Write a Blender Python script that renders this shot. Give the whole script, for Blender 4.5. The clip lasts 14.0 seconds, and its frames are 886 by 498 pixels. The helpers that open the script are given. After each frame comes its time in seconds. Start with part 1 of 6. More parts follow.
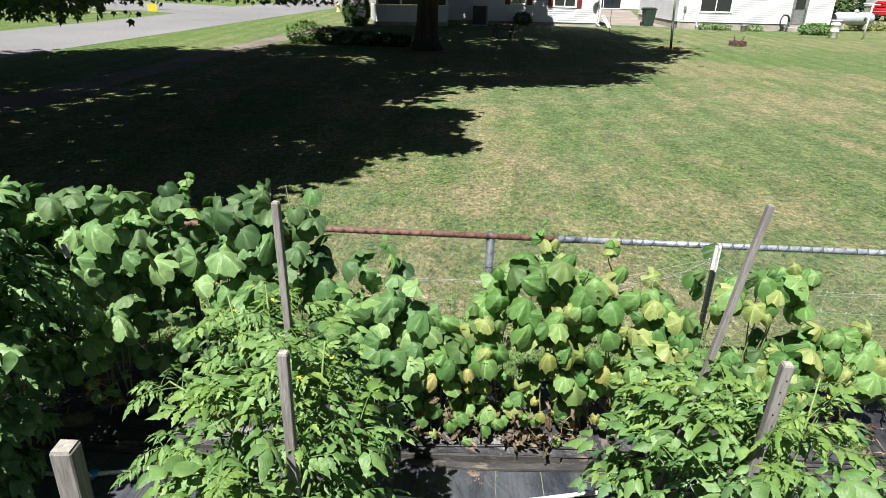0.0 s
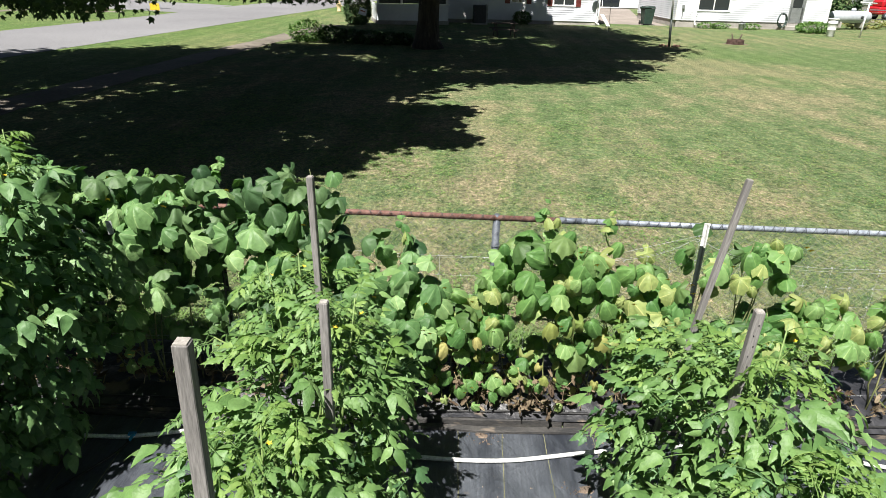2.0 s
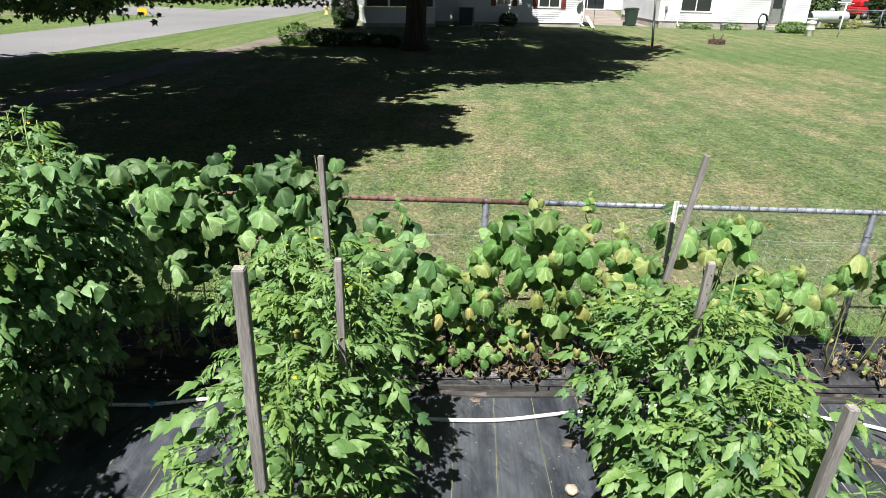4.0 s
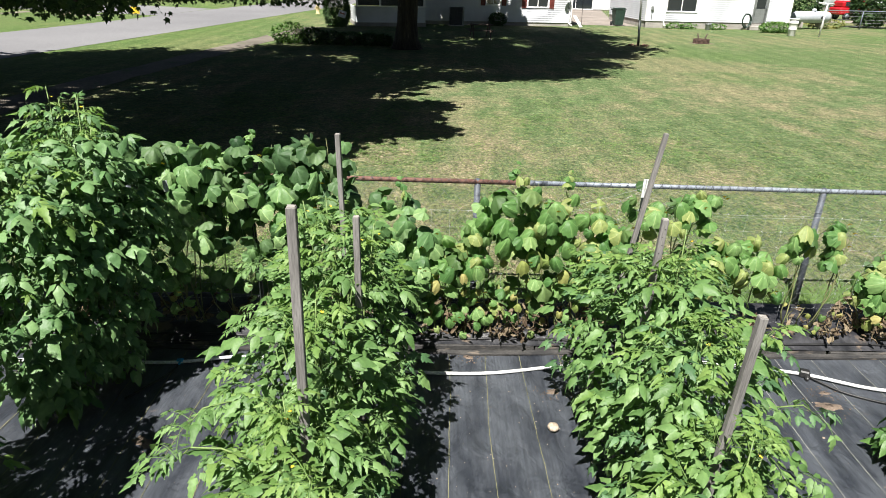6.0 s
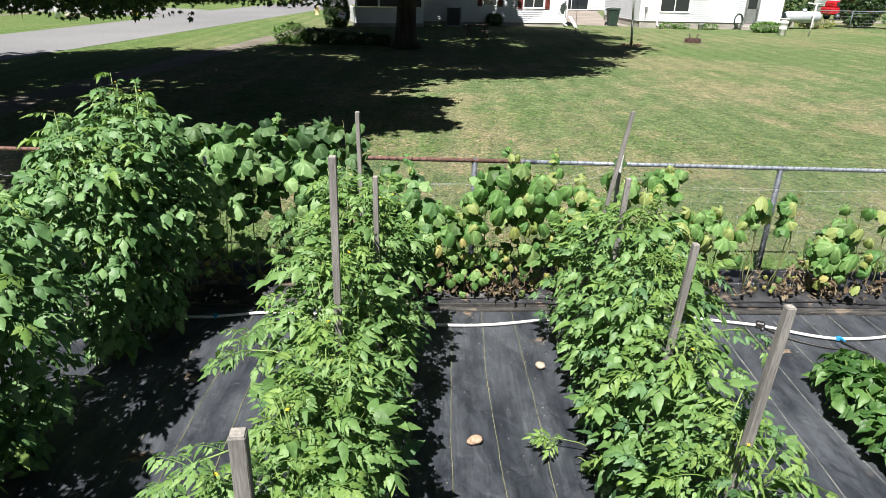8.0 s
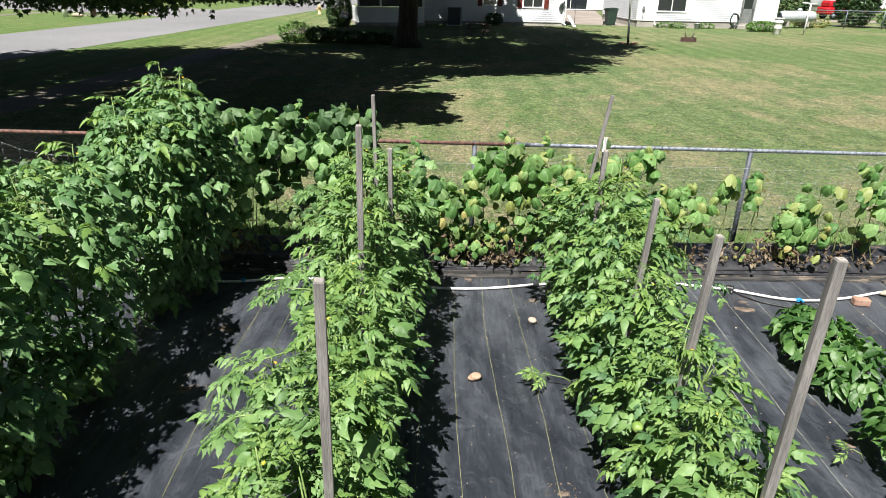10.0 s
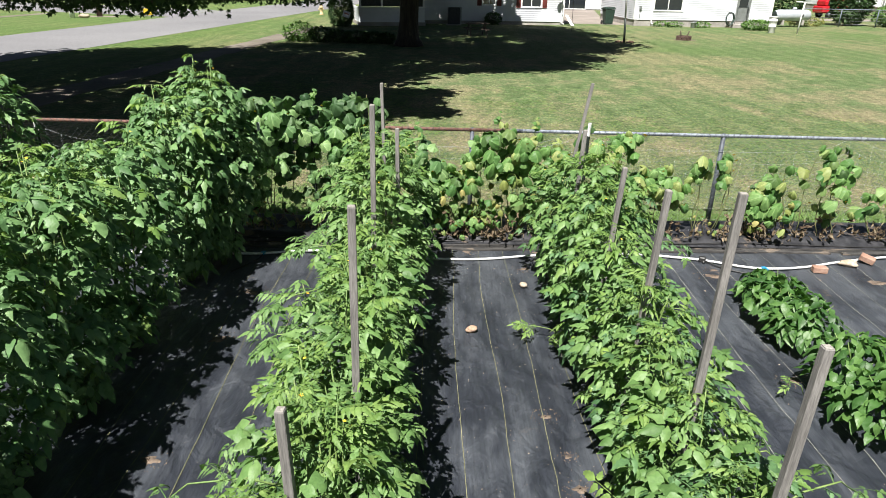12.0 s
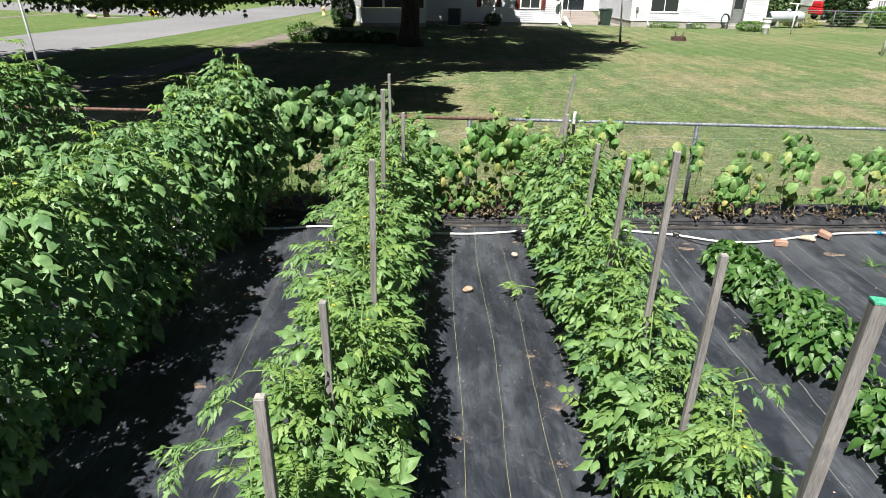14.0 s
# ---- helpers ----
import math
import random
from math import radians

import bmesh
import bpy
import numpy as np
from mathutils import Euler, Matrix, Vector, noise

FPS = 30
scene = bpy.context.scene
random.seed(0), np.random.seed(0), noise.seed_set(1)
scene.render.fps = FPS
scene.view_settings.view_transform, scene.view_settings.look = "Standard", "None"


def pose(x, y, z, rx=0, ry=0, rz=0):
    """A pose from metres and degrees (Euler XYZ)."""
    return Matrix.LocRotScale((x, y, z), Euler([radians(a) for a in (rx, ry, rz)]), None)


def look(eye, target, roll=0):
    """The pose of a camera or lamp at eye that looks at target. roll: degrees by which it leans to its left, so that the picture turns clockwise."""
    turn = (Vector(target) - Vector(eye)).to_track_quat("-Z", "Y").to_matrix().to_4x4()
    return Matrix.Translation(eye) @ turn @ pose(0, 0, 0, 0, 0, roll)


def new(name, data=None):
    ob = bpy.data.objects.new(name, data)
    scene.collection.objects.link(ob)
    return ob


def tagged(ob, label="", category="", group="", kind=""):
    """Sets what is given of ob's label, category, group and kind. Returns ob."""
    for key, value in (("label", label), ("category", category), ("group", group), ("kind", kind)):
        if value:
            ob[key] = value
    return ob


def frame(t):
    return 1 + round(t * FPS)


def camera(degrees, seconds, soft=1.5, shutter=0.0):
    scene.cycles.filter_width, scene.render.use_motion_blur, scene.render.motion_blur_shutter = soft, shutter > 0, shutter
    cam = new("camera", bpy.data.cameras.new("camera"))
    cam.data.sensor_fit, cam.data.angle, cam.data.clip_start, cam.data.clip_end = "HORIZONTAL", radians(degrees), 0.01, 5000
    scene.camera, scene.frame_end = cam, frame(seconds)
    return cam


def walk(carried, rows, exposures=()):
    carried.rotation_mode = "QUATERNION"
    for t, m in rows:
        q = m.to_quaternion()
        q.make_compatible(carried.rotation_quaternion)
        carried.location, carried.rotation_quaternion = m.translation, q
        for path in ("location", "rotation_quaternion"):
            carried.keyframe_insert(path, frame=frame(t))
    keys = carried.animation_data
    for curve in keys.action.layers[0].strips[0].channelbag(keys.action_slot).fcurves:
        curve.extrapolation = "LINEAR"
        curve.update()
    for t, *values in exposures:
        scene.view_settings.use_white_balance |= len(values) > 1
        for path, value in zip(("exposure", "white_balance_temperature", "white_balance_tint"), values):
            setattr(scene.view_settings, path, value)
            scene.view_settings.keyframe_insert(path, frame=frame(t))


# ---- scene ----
cam = camera(69.5, 14.0, soft=0.6)
PATH = [
    (0, (0.013, -0.024, 2.825), (-0.025, 1.812, 2.032), 1.6),
    (0.7, (-0.005, -0.104, 2.82), (-0.046, 1.731, 2.027), 1.4),
    (1.5, (-0.029, -0.258, 2.814), (-0.068, 1.579, 2.024), 1.4),
    (2.2, (-0.052, -0.412, 2.83), (-0.087, 1.422, 2.034), 1.6),
    (3, (-0.057, -0.575, 2.825), (-0.079, 1.262, 2.036), 1.4),
    (5.5, (-0.106, -1.192, 2.843), (-0.086, 0.647, 2.057), 1.4),
    (6, (-0.116, -1.372, 2.851), (-0.089, 0.466, 2.064), 1.4),
    (6.5, (-0.125, -1.556, 2.85), (-0.091, 0.283, 2.065), 1.3),
    (7, (-0.135, -1.743, 2.859), (-0.1, 0.095, 2.071), 1.4),
    (7.5, (-0.147, -1.944, 2.864), (-0.112, -0.105, 2.078), 1.3),
    (8, (-0.157, -2.152, 2.866), (-0.123, -0.313, 2.082), 1.3),
    (8.5, (-0.167, -2.354, 2.874), (-0.133, -0.516, 2.087), 1.3),
    (11, (-0.206, -3.253, 2.881), (-0.173, -1.413, 2.098), 1.3),
    (11.7, (-0.202, -3.526, 2.892), (-0.171, -1.687, 2.107), 1.1),
    (12.5, (-0.206, -3.853, 2.897), (-0.174, -2.012, 2.115), 1.2),
    (13.2, (-0.201, -4.147, 2.906), (-0.171, -2.306, 2.125), 1.1),
    (14, (-0.21, -4.501, 2.918), (-0.179, -2.66, 2.137), 1.2),
]
walk(cam, [(t, look(eye, target, roll)) for t, eye, target, roll in PATH])
# ---------- light ----------
SUN_WAY = Vector((0.245, 0.57, -1.0)).normalized()
sun_from = -SUN_WAY
world = bpy.data.worlds.new("sky")
scene.world = world
world.use_nodes = True
wn = world.node_tree.nodes
wn.clear()
w_out = wn.new("ShaderNodeOutputWorld")
w_bg = wn.new("ShaderNodeBackground")
w_sky = wn.new("ShaderNodeTexSky")
w_sky.sky_type = "NISHITA"
w_sky.sun_disc = False
w_sky.sun_elevation = math.asin(sun_from.z)
w_sky.sun_rotation = math.atan2(sun_from.x, sun_from.y)
w_bg.inputs["Strength"].default_value = 0.0155
world.node_tree.links.new(w_sky.outputs[0], w_bg.inputs[0])
world.node_tree.links.new(w_bg.outputs[0], w_out.inputs[0])
sun = new("sun", bpy.data.lights.new("sun", "SUN"))
sun.data.energy = 5.0
sun.data.angle = radians(0.53)
sun.data.color = (1.0, 0.96, 0.90)
sun.rotation_euler = SUN_WAY.to_track_quat("-Z", "Y").to_euler()
sun.location = (-6, -8, 30)
scene.view_settings.exposure = 1.165

# ---------- materials ----------
def material(name):
    m = bpy.data.materials.new(name)
    m.use_nodes = True
    nt = m.node_tree
    return m, nt, nt.nodes["Principled BSDF"], nt.nodes["Material Output"]


def nd(nt, kind, **values):
    n = nt.nodes.new(kind)
    for k, v in values.items():
        key = k.replace("_", " ")
        if key in n.inputs:
            n.inputs[key].default_value = v
    return n


def ramp(nt, fac, stops):
    r = nt.nodes.new("ShaderNodeValToRGB")
    e = r.color_ramp.elements
    while len(e) < len(stops):
        e.new(0.5)
    for i, (p, c) in enumerate(stops):
        e[i].position = p
        e[i].color = c if len(c) == 4 else (*c, 1)
    nt.links.new(fac, r.inputs[0])
    return r.outputs[0]


def mix(nt, fac, a, b, blend="MIX"):
    m = nt.nodes.new("ShaderNodeMix")
    m.data_type = "RGBA"
    m.blend_type = blend
    for sock, v in ((m.inputs[0], fac), (m.inputs[6], a), (m.inputs[7], b)):
        if isinstance(v, (int, float)):
            sock.default_value = v
        elif isinstance(v, tuple):
            sock.default_value = v if len(v) == 4 else (*v, 1)
        else:
            nt.links.new(v, sock)
    return m.outputs[2]


def coords(nt, scale=(1, 1, 1), world_space=False):
    if world_space:
        src = nt.nodes.new("ShaderNodeNewGeometry").outputs["Position"]
    else:
        src = nt.nodes.new("ShaderNodeTexCoord").outputs["Object"]
    mp = nt.nodes.new("ShaderNodeMapping")
    mp.inputs["Scale"].default_value = scale
    nt.links.new(src, mp.inputs[0])
    return mp.outputs[0]


def noisy(nt, vec, scale, detail=4, rough=0.55, distortion=0.0):
    n = nd(nt, "ShaderNodeTexNoise", Scale=scale, Detail=detail, Roughness=rough, Distortion=distortion)
    nt.links.new(vec, n.inputs["Vector"])
    return n.outputs["Fac"]


def bump(nt, bsdf, height, strength=0.4, dist=0.01):
    b = nd(nt, "ShaderNodeBump", Strength=strength, Distance=dist)
    nt.links.new(height, b.inputs["Height"])
    nt.links.new(b.outputs[0], bsdf.inputs["Normal"])


def surface(name, c1, c2, scale=8, rough=0.7, metal=0.0, fine=60, bump_s=0.3, bump_d=0.004, spots=None, stretch=(1, 1, 1), world_space=False, gloss=None, grain=(0.62, 1.15)):
    """A worn surface: two colours mixed at two scales, with grain relief and optional spots."""
    m, nt, p, _ = material(name)
    v = coords(nt, stretch, world_space)
    big = noisy(nt, v, scale, 5)
    small = noisy(nt, v, fine, 3)
    base = ramp(nt, big, [(0.35, c1), (0.65, c2)])
    dark = ramp(nt, small, [(0.3, (grain[0],) * 3), (0.7, (grain[1],) * 3)])
    col = mix(nt, 1.0, base, dark, "MULTIPLY")
    if spots:
        s = noisy(nt, v, spots[1], 4, 0.6)
        mask = ramp(nt, s, [(spots[2], (0, 0, 0, 1)), (spots[2] + 0.08, (1, 1, 1, 1))])
        col = mix(nt, mask, col, spots[0])
    nt.links.new(col, p.inputs["Base Color"])
    p.inputs["Roughness"].default_value = rough
    p.inputs["Metallic"].default_value = metal
    if gloss is not None:
        p.inputs["Specular IOR Level"].default_value = gloss
    if bump_s:
        bump(nt, p, small, bump_s, bump_d)
    return m


def leaf_material(name, dark, mid, light, back, rough=0.5, scale=28, trans=0.25, old=None, spec=0.4, veins=False):
    """Leaves: colour differs from leaf to leaf, with veins' mottling, and light shines through."""
    m, nt, p, out = material(name)
    info = nt.nodes.new("ShaderNodeObjectInfo")
    geo = nt.nodes.new("ShaderNodeNewGeometry")
    add = nt.nodes.new("ShaderNodeMath")
    add.operation = "ADD"
    nt.links.new(info.outputs["Random"], add.inputs[0])
    nt.links.new(geo.outputs["Random Per Island"], add.inputs[1])
    fr = nt.nodes.new("ShaderNodeMath")
    fr.operation = "FRACT"
    nt.links.new(add.outputs[0], fr.inputs[0])
    stops = [(0.0, dark), (0.45, mid), (0.93, light)]
    if old:
        stops = [(0.0, dark), (0.42, mid), (0.80, light), (0.86, old)]
    base = ramp(nt, fr.outputs[0], stops)
    v = coords(nt)
    mott = noisy(nt, v, scale, 4, 0.6)
    tone = ramp(nt, mott, [(0.3, (0.80, 0.82, 0.80, 1)), (0.7, (1.15, 1.13, 1.08, 1))])
    col = mix(nt, 1.0, base, tone, "MULTIPLY")
    relief = noisy(nt, v, scale * (1.6 if veins else 3), 2)
    if veins:
        rad = nt.nodes.new("ShaderNodeTexGradient")
        rad.gradient_type = "RADIAL"
        nt.links.new(v, rad.inputs[0])
        mul = nt.nodes.new("ShaderNodeMath")
        mul.operation = "MULTIPLY_ADD"
        mul.inputs[1].default_value, mul.inputs[2].default_value = 6.0, 6.0
        nt.links.new(rad.outputs["Fac"], mul.inputs[0])
        fra = nt.nodes.new("ShaderNodeMath")
        fra.operation = "FRACT"
        nt.links.new(mul.outputs[0], fra.inputs[0])
        line = ramp(nt, fra.outputs[0], [(0.44, (0, 0, 0, 1)), (0.5, (1, 1, 1, 1)), (0.56, (0, 0, 0, 1))])
        col = mix(nt, line, col, mix(nt, 1.0, col, (1.9, 1.55, 1.75, 1), "MULTIPLY"))
        relief = mix(nt, 0.30, relief, line)
    nt.links.new(col, p.inputs["Base Color"])
    p.inputs["Roughness"].default_value = rough
    p.inputs["Specular IOR Level"].default_value = spec
    bump(nt, p, relief, 0.5, 0.011 if veins else 0.005)
    tr = nt.nodes.new("ShaderNodeBsdfTranslucent")
    tcol = mix(nt, 1.0, col, back, "MULTIPLY")
    nt.links.new(tcol, tr.inputs["Color"])
    ms = nt.nodes.new("ShaderNodeMixShader")
    ms.inputs[0].default_value = trans
    nt.links.new(p.outputs[0], ms.inputs[1])
    nt.links.new(tr.outputs[0], ms.inputs[2])
    nt.links.new(ms.outputs[0], out.inputs[0])
    return m


TOMATO = leaf_material("tomato_leaf", (0.074, 0.149, 0.046, 1), (0.112, 0.209, 0.067, 1), (0.161, 0.268, 0.095, 1), (1.45, 1.65, 0.6, 1), 0.47, 40, 0.17, spec=0.38)
TOMATO_LOW = leaf_material("tomato_lower_leaf", (0.050, 0.115, 0.049, 1), (0.079, 0.164, 0.069, 1), (0.113, 0.213, 0.093, 1), (1.45, 1.65, 0.6, 1), 0.47, 40, 0.14, spec=0.38)
TOMATO_DEEP = leaf_material("tomato_leaf_deep", (0.060, 0.133, 0.050, 1), (0.101, 0.200, 0.074, 1), (0.156, 0.266, 0.109, 1), (1.45, 1.65, 0.6, 1), 0.47, 40, 0.13, spec=0.40)
TOMATO_TIP = leaf_material("tomato_tip_leaf", (0.099, 0.186, 0.046, 1), (0.143, 0.242, 0.065, 1), (0.195, 0.296, 0.087, 1), (1.45, 1.65, 0.6, 1), 0.47, 40, 0.22, spec=0.36)
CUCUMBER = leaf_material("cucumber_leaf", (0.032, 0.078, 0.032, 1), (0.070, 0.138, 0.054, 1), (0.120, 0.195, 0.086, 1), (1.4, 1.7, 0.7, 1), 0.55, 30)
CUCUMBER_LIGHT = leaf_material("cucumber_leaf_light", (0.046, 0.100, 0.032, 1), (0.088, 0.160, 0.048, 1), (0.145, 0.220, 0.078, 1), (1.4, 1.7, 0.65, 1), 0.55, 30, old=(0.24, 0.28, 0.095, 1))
CUCUMBER_V = leaf_material("veined_cucumber_leaf", (0.075, 0.162, 0.059, 1), (0.140, 0.259, 0.097, 1), (0.226, 0.355, 0.149, 1), (1.4, 1.7, 0.7, 1), 0.50, 40, veins=True, spec=0.40)
CUCUMBER_LIGHT_V = leaf_material("veined_light_cucumber_leaf", (0.065, 0.160, 0.046, 1), (0.120, 0.239, 0.069, 1), (0.191, 0.319, 0.117, 1), (1.537, 1.805, 0.648, 1), 0.50, 40, old=(0.260, 0.320, 0.115, 1), veins=True, spec=0.38)
YELLOWED = leaf_material("yellowed_leaf", (0.143, 0.209, 0.050, 1), (0.264, 0.297, 0.085, 1), (0.396, 0.363, 0.140, 1), (1.2, 1.2, 0.7, 1), 0.7, 30)
DRY_LEAF = leaf_material("dry_leaf", (0.068, 0.046, 0.032, 1), (0.145, 0.110, 0.075, 1), (0.27, 0.22, 0.155, 1), (1.0, 0.9, 0.7, 1), 0.85, 40, 0.15, spec=0.2)
DRY_STEM = surface("dry_stem", (0.26, 0.20, 0.11, 1), (0.40, 0.33, 0.20, 1), 20, 0.85, bump_s=0.2)
PEPPER = leaf_material("pepper_leaf", (0.034, 0.092, 0.024, 1), (0.060, 0.140, 0.036, 1), (0.105, 0.206, 0.056, 1), (1.5, 1.9, 0.6, 1), 0.46, 30, 0.25, spec=0.5)
# Green taken nearly to black: the crown's shade is put into the leaf colour.
SHADED_MAPLE = leaf_material("maple_leaf", (0.014, 0.032, 0.010, 1), (0.022, 0.048, 0.014, 1), (0.036, 0.070, 0.020, 1), (1.5, 1.8, 0.6, 1), 0.6, 20, 0.06, spec=0.2)
HEDGE = leaf_material("hedge_leaf", (0.018, 0.045, 0.014, 1), (0.030, 0.070, 0.020, 1), (0.055, 0.110, 0.030, 1), (1.5, 1.8, 0.6, 1), 0.6, 20, 0.2)
SHRUB = leaf_material("shrub_leaf", (0.050, 0.110, 0.030, 1), (0.090, 0.180, 0.045, 1), (0.150, 0.260, 0.070, 1), (1.5, 1.8, 0.6, 1), 0.6, 20, 0.25)
GRASS_BLADE = leaf_material("grass_blade", (0.140, 0.205, 0.080, 1), (0.190, 0.245, 0.105, 1), (0.255, 0.275, 0.140, 1), (1.2, 1.3, 0.6, 1), 0.65, 6, 0.4, old=(0.22, 0.205, 0.11, 1), spec=0.2)
CLOVER = leaf_material("clover_leaf", (0.100, 0.180, 0.055, 1), (0.145, 0.240, 0.075, 1), (0.200, 0.300, 0.105, 1), (1.2, 1.3, 0.6, 1), 0.55, 6, 0.25, spec=0.3)
STEM = surface("green_stem", (0.13, 0.22, 0.06, 1), (0.20, 0.28, 0.09, 1), 12, 0.6, bump_s=0.15)
VINE = surface("vine_stem", (0.13, 0.17, 0.06, 1), (0.21, 0.21, 0.09, 1), 12, 0.7, bump_s=0.15)
FRUIT = surface("green_tomato_skin", (0.15, 0.26, 0.055, 1), (0.24, 0.34, 0.09, 1), 9, 0.3, fine=20, bump_s=0.03)
PETAL = surface("yellow_petal", (0.75, 0.48, 0.02, 1), (0.85, 0.60, 0.05, 1), 30, 0.6, bump_s=0.1)
STAKE_WOOD = surface("weathered_stake_wood", (0.138, 0.131, 0.127, 1), (0.262, 0.249, 0.240, 1), 6, 0.85, fine=55, bump_s=0.6, bump_d=0.003, stretch=(4, 4, 0.35), spots=((0.09, 0.07, 0.06, 1), 5, 0.66))
STAKE_END = surface("sawn_stake_end", (0.24, 0.225, 0.205, 1), (0.36, 0.34, 0.31, 1), 40, 0.9, fine=120, bump_s=0.4)
TIMBER = surface("weathered_timber", (0.030, 0.030, 0.031, 1), (0.075, 0.071, 0.067, 1), 5, 0.9, fine=45, bump_s=0.8, bump_d=0.005, stretch=(1.1, 3, 3), spots=((0.165, 0.135, 0.108, 1), 2.8, 0.57), world_space=True)
GALV = surface("galvanised_steel", (0.12, 0.140, 0.170, 1), (0.21, 0.240, 0.285, 1), 10, 0.55, 0.3, 40, 0.1)
RAIL_GALV = surface("pale_galvanised_rail", (0.22, 0.25, 0.30, 1), (0.34, 0.38, 0.44, 1), 10, 0.5, 0.2, 40, 0.1)
POST_GALV = surface("dull_post_steel", (0.070, 0.082, 0.100, 1), (0.125, 0.142, 0.170, 1), 14, 0.6, 0.2, 40, 0.1)
RUST_RAIL = surface("rusted_rail_paint", (0.14, 0.066, 0.050, 1), (0.23, 0.125, 0.100, 1), 14, 0.75, 0.1, 60, 0.3)
WIRE = surface("chain_link_wire", (0.15, 0.155, 0.16, 1), (0.24, 0.25, 0.26, 1), 10, 0.5, 0.6, 60, 0.0)
NET = surface("white_plastic_net", (0.36, 0.38, 0.39, 1), (0.52, 0.55, 0.56, 1), 10, 0.45, bump_s=0.0)
POST_BLACK = surface("dark_post_paint", (0.012, 0.020, 0.016, 1), (0.03, 0.04, 0.035, 1), 20, 0.5, bump_s=0.1)
POST_WHITE = surface("white_post_paint", (0.62, 0.63, 0.62, 1), (0.80, 0.80, 0.79, 1), 20, 0.55, spots=((0.25, 0.22, 0.19, 1), 25, 0.64))
PVC = surface("white_pvc", (0.72, 0.73, 0.72, 1), (0.84, 0.84, 0.83, 1), 5, 0.35, bump_s=0.05, spots=((0.40, 0.36, 0.30, 1), 18, 0.68))
BLACK_TUBE = surface("black_poly_tube", (0.012, 0.012, 0.013, 1), (0.03, 0.03, 0.03, 1), 10, 0.5, bump_s=0.05)
BLUE = surface("blue_valve_plastic", (0.02, 0.22, 0.50, 1), (0.04, 0.34, 0.62, 1), 20, 0.4, bump_s=0.05)
PLASTIC = surface("black_mulch_film", (0.016, 0.017, 0.021, 1), (0.048, 0.048, 0.054, 1), 7, 0.46, fine=16, bump_s=0.6, bump_d=0.02, spots=((0.135, 0.105, 0.080, 1), 4.2, 0.60), world_space=True)
BRICK = surface("red_brick", (0.30, 0.17, 0.12, 1), (0.40, 0.26, 0.20, 1), 14, 0.9, fine=90, bump_s=0.5)
PALE_STONE = surface("pale_stone", (0.36, 0.29, 0.215, 1), (0.52, 0.44, 0.35, 1), 12, 0.85, fine=60, bump_s=0.5)
TAN_STONE = surface("tan_stone", (0.33, 0.215, 0.145, 1), (0.46, 0.33, 0.24, 1), 18, 0.8, fine=90, bump_s=0.2)
SAND = surface("sandy_soil", (0.105, 0.078, 0.060, 1), (0.225, 0.172, 0.130, 1), 10, 0.95, fine=90, bump_s=0.8, bump_d=0.006)
SIDING = surface("white_vinyl_siding", (0.60, 0.62, 0.66, 1), (0.66, 0.68, 0.72, 1), 1.5, 0.5, fine=20, bump_s=0.0, grain=(0.95, 1.03))
TRIM = surface("white_trim_paint", (0.74, 0.74, 0.74, 1), (0.80, 0.80, 0.80, 1), 2, 0.5, bump_s=0.0, grain=(0.94, 1.03))
POLE_WHITE = surface("white_pole_paint", (0.72, 0.73, 0.73, 1), (0.80, 0.80, 0.80, 1), 6, 0.5, bump_s=0.0, grain=(0.9, 1.03))
SHUTTER = surface("maroon_shutter", (0.14, 0.028, 0.022, 1), (0.20, 0.045, 0.035, 1), 4, 0.6, bump_s=0.1)
ROOFING = surface("grey_shingle_roof", (0.10, 0.10, 0.10, 1), (0.18, 0.17, 0.16, 1), 3, 0.9, bump_s=0.6, bump_d=0.02)
CONCRETE = surface("old_concrete", (0.30, 0.28, 0.26, 1), (0.42, 0.40, 0.37, 1), 1.2, 0.9, fine=30, bump_s=0.4)
ROAD = surface("pale_asphalt", (0.17, 0.17, 0.18, 1), (0.22, 0.22, 0.23, 1), 0.12, 0.9, fine=40, bump_s=0.2, bump_d=0.005)
WALKWAY = surface("old_walkway", (0.125, 0.110, 0.090, 1), (0.205, 0.180, 0.148, 1), 0.6, 0.95, fine=12, bump_s=0.3, bump_d=0.01, spots=((0.10, 0.13, 0.055, 1), 1.1, 0.60), world_space=True)
GRAVEL = surface("pale_gravel_drive", (0.22, 0.19, 0.165, 1), (0.32, 0.28, 0.25, 1), 0.5, 0.95, fine=25, bump_s=0.5, bump_d=0.02)
BARK = surface("tree_bark", (0.030, 0.024, 0.020, 1), (0.070, 0.056, 0.046, 1), 3, 0.95, fine=18, bump_s=1.0, bump_d=0.05, stretch=(3, 3, 0.4), spots=((0.24, 0.20, 0.17, 1), 2, 0.67))
DARK_WOOD = surface("dark_wood", (0.07, 0.05, 0.04, 1), (0.12, 0.09, 0.07, 1), 4, 0.85, bump_s=0.4)
BIN_GREEN = surface("dark_green_bin_plastic", (0.018, 0.040, 0.032, 1), (0.030, 0.058, 0.046, 1), 6, 0.5, bump_s=0.1)
TANK_WHITE = surface("white_tank_paint", (0.36, 0.39, 0.43, 1), (0.46, 0.49, 0.53, 1), 2, 0.45, bump_s=0.0, grain=(0.9, 1.04))
PIT_BLOCK = surface("scorched_block", (0.055, 0.032, 0.026, 1), (0.11, 0.065, 0.052, 1), 10, 0.9, bump_s=0.4)
RED_PAINT = surface("red_car_paint", (0.42, 0.012, 0.020, 1), (0.50, 0.020, 0.028, 1), 2, 0.25, bump_s=0.0)
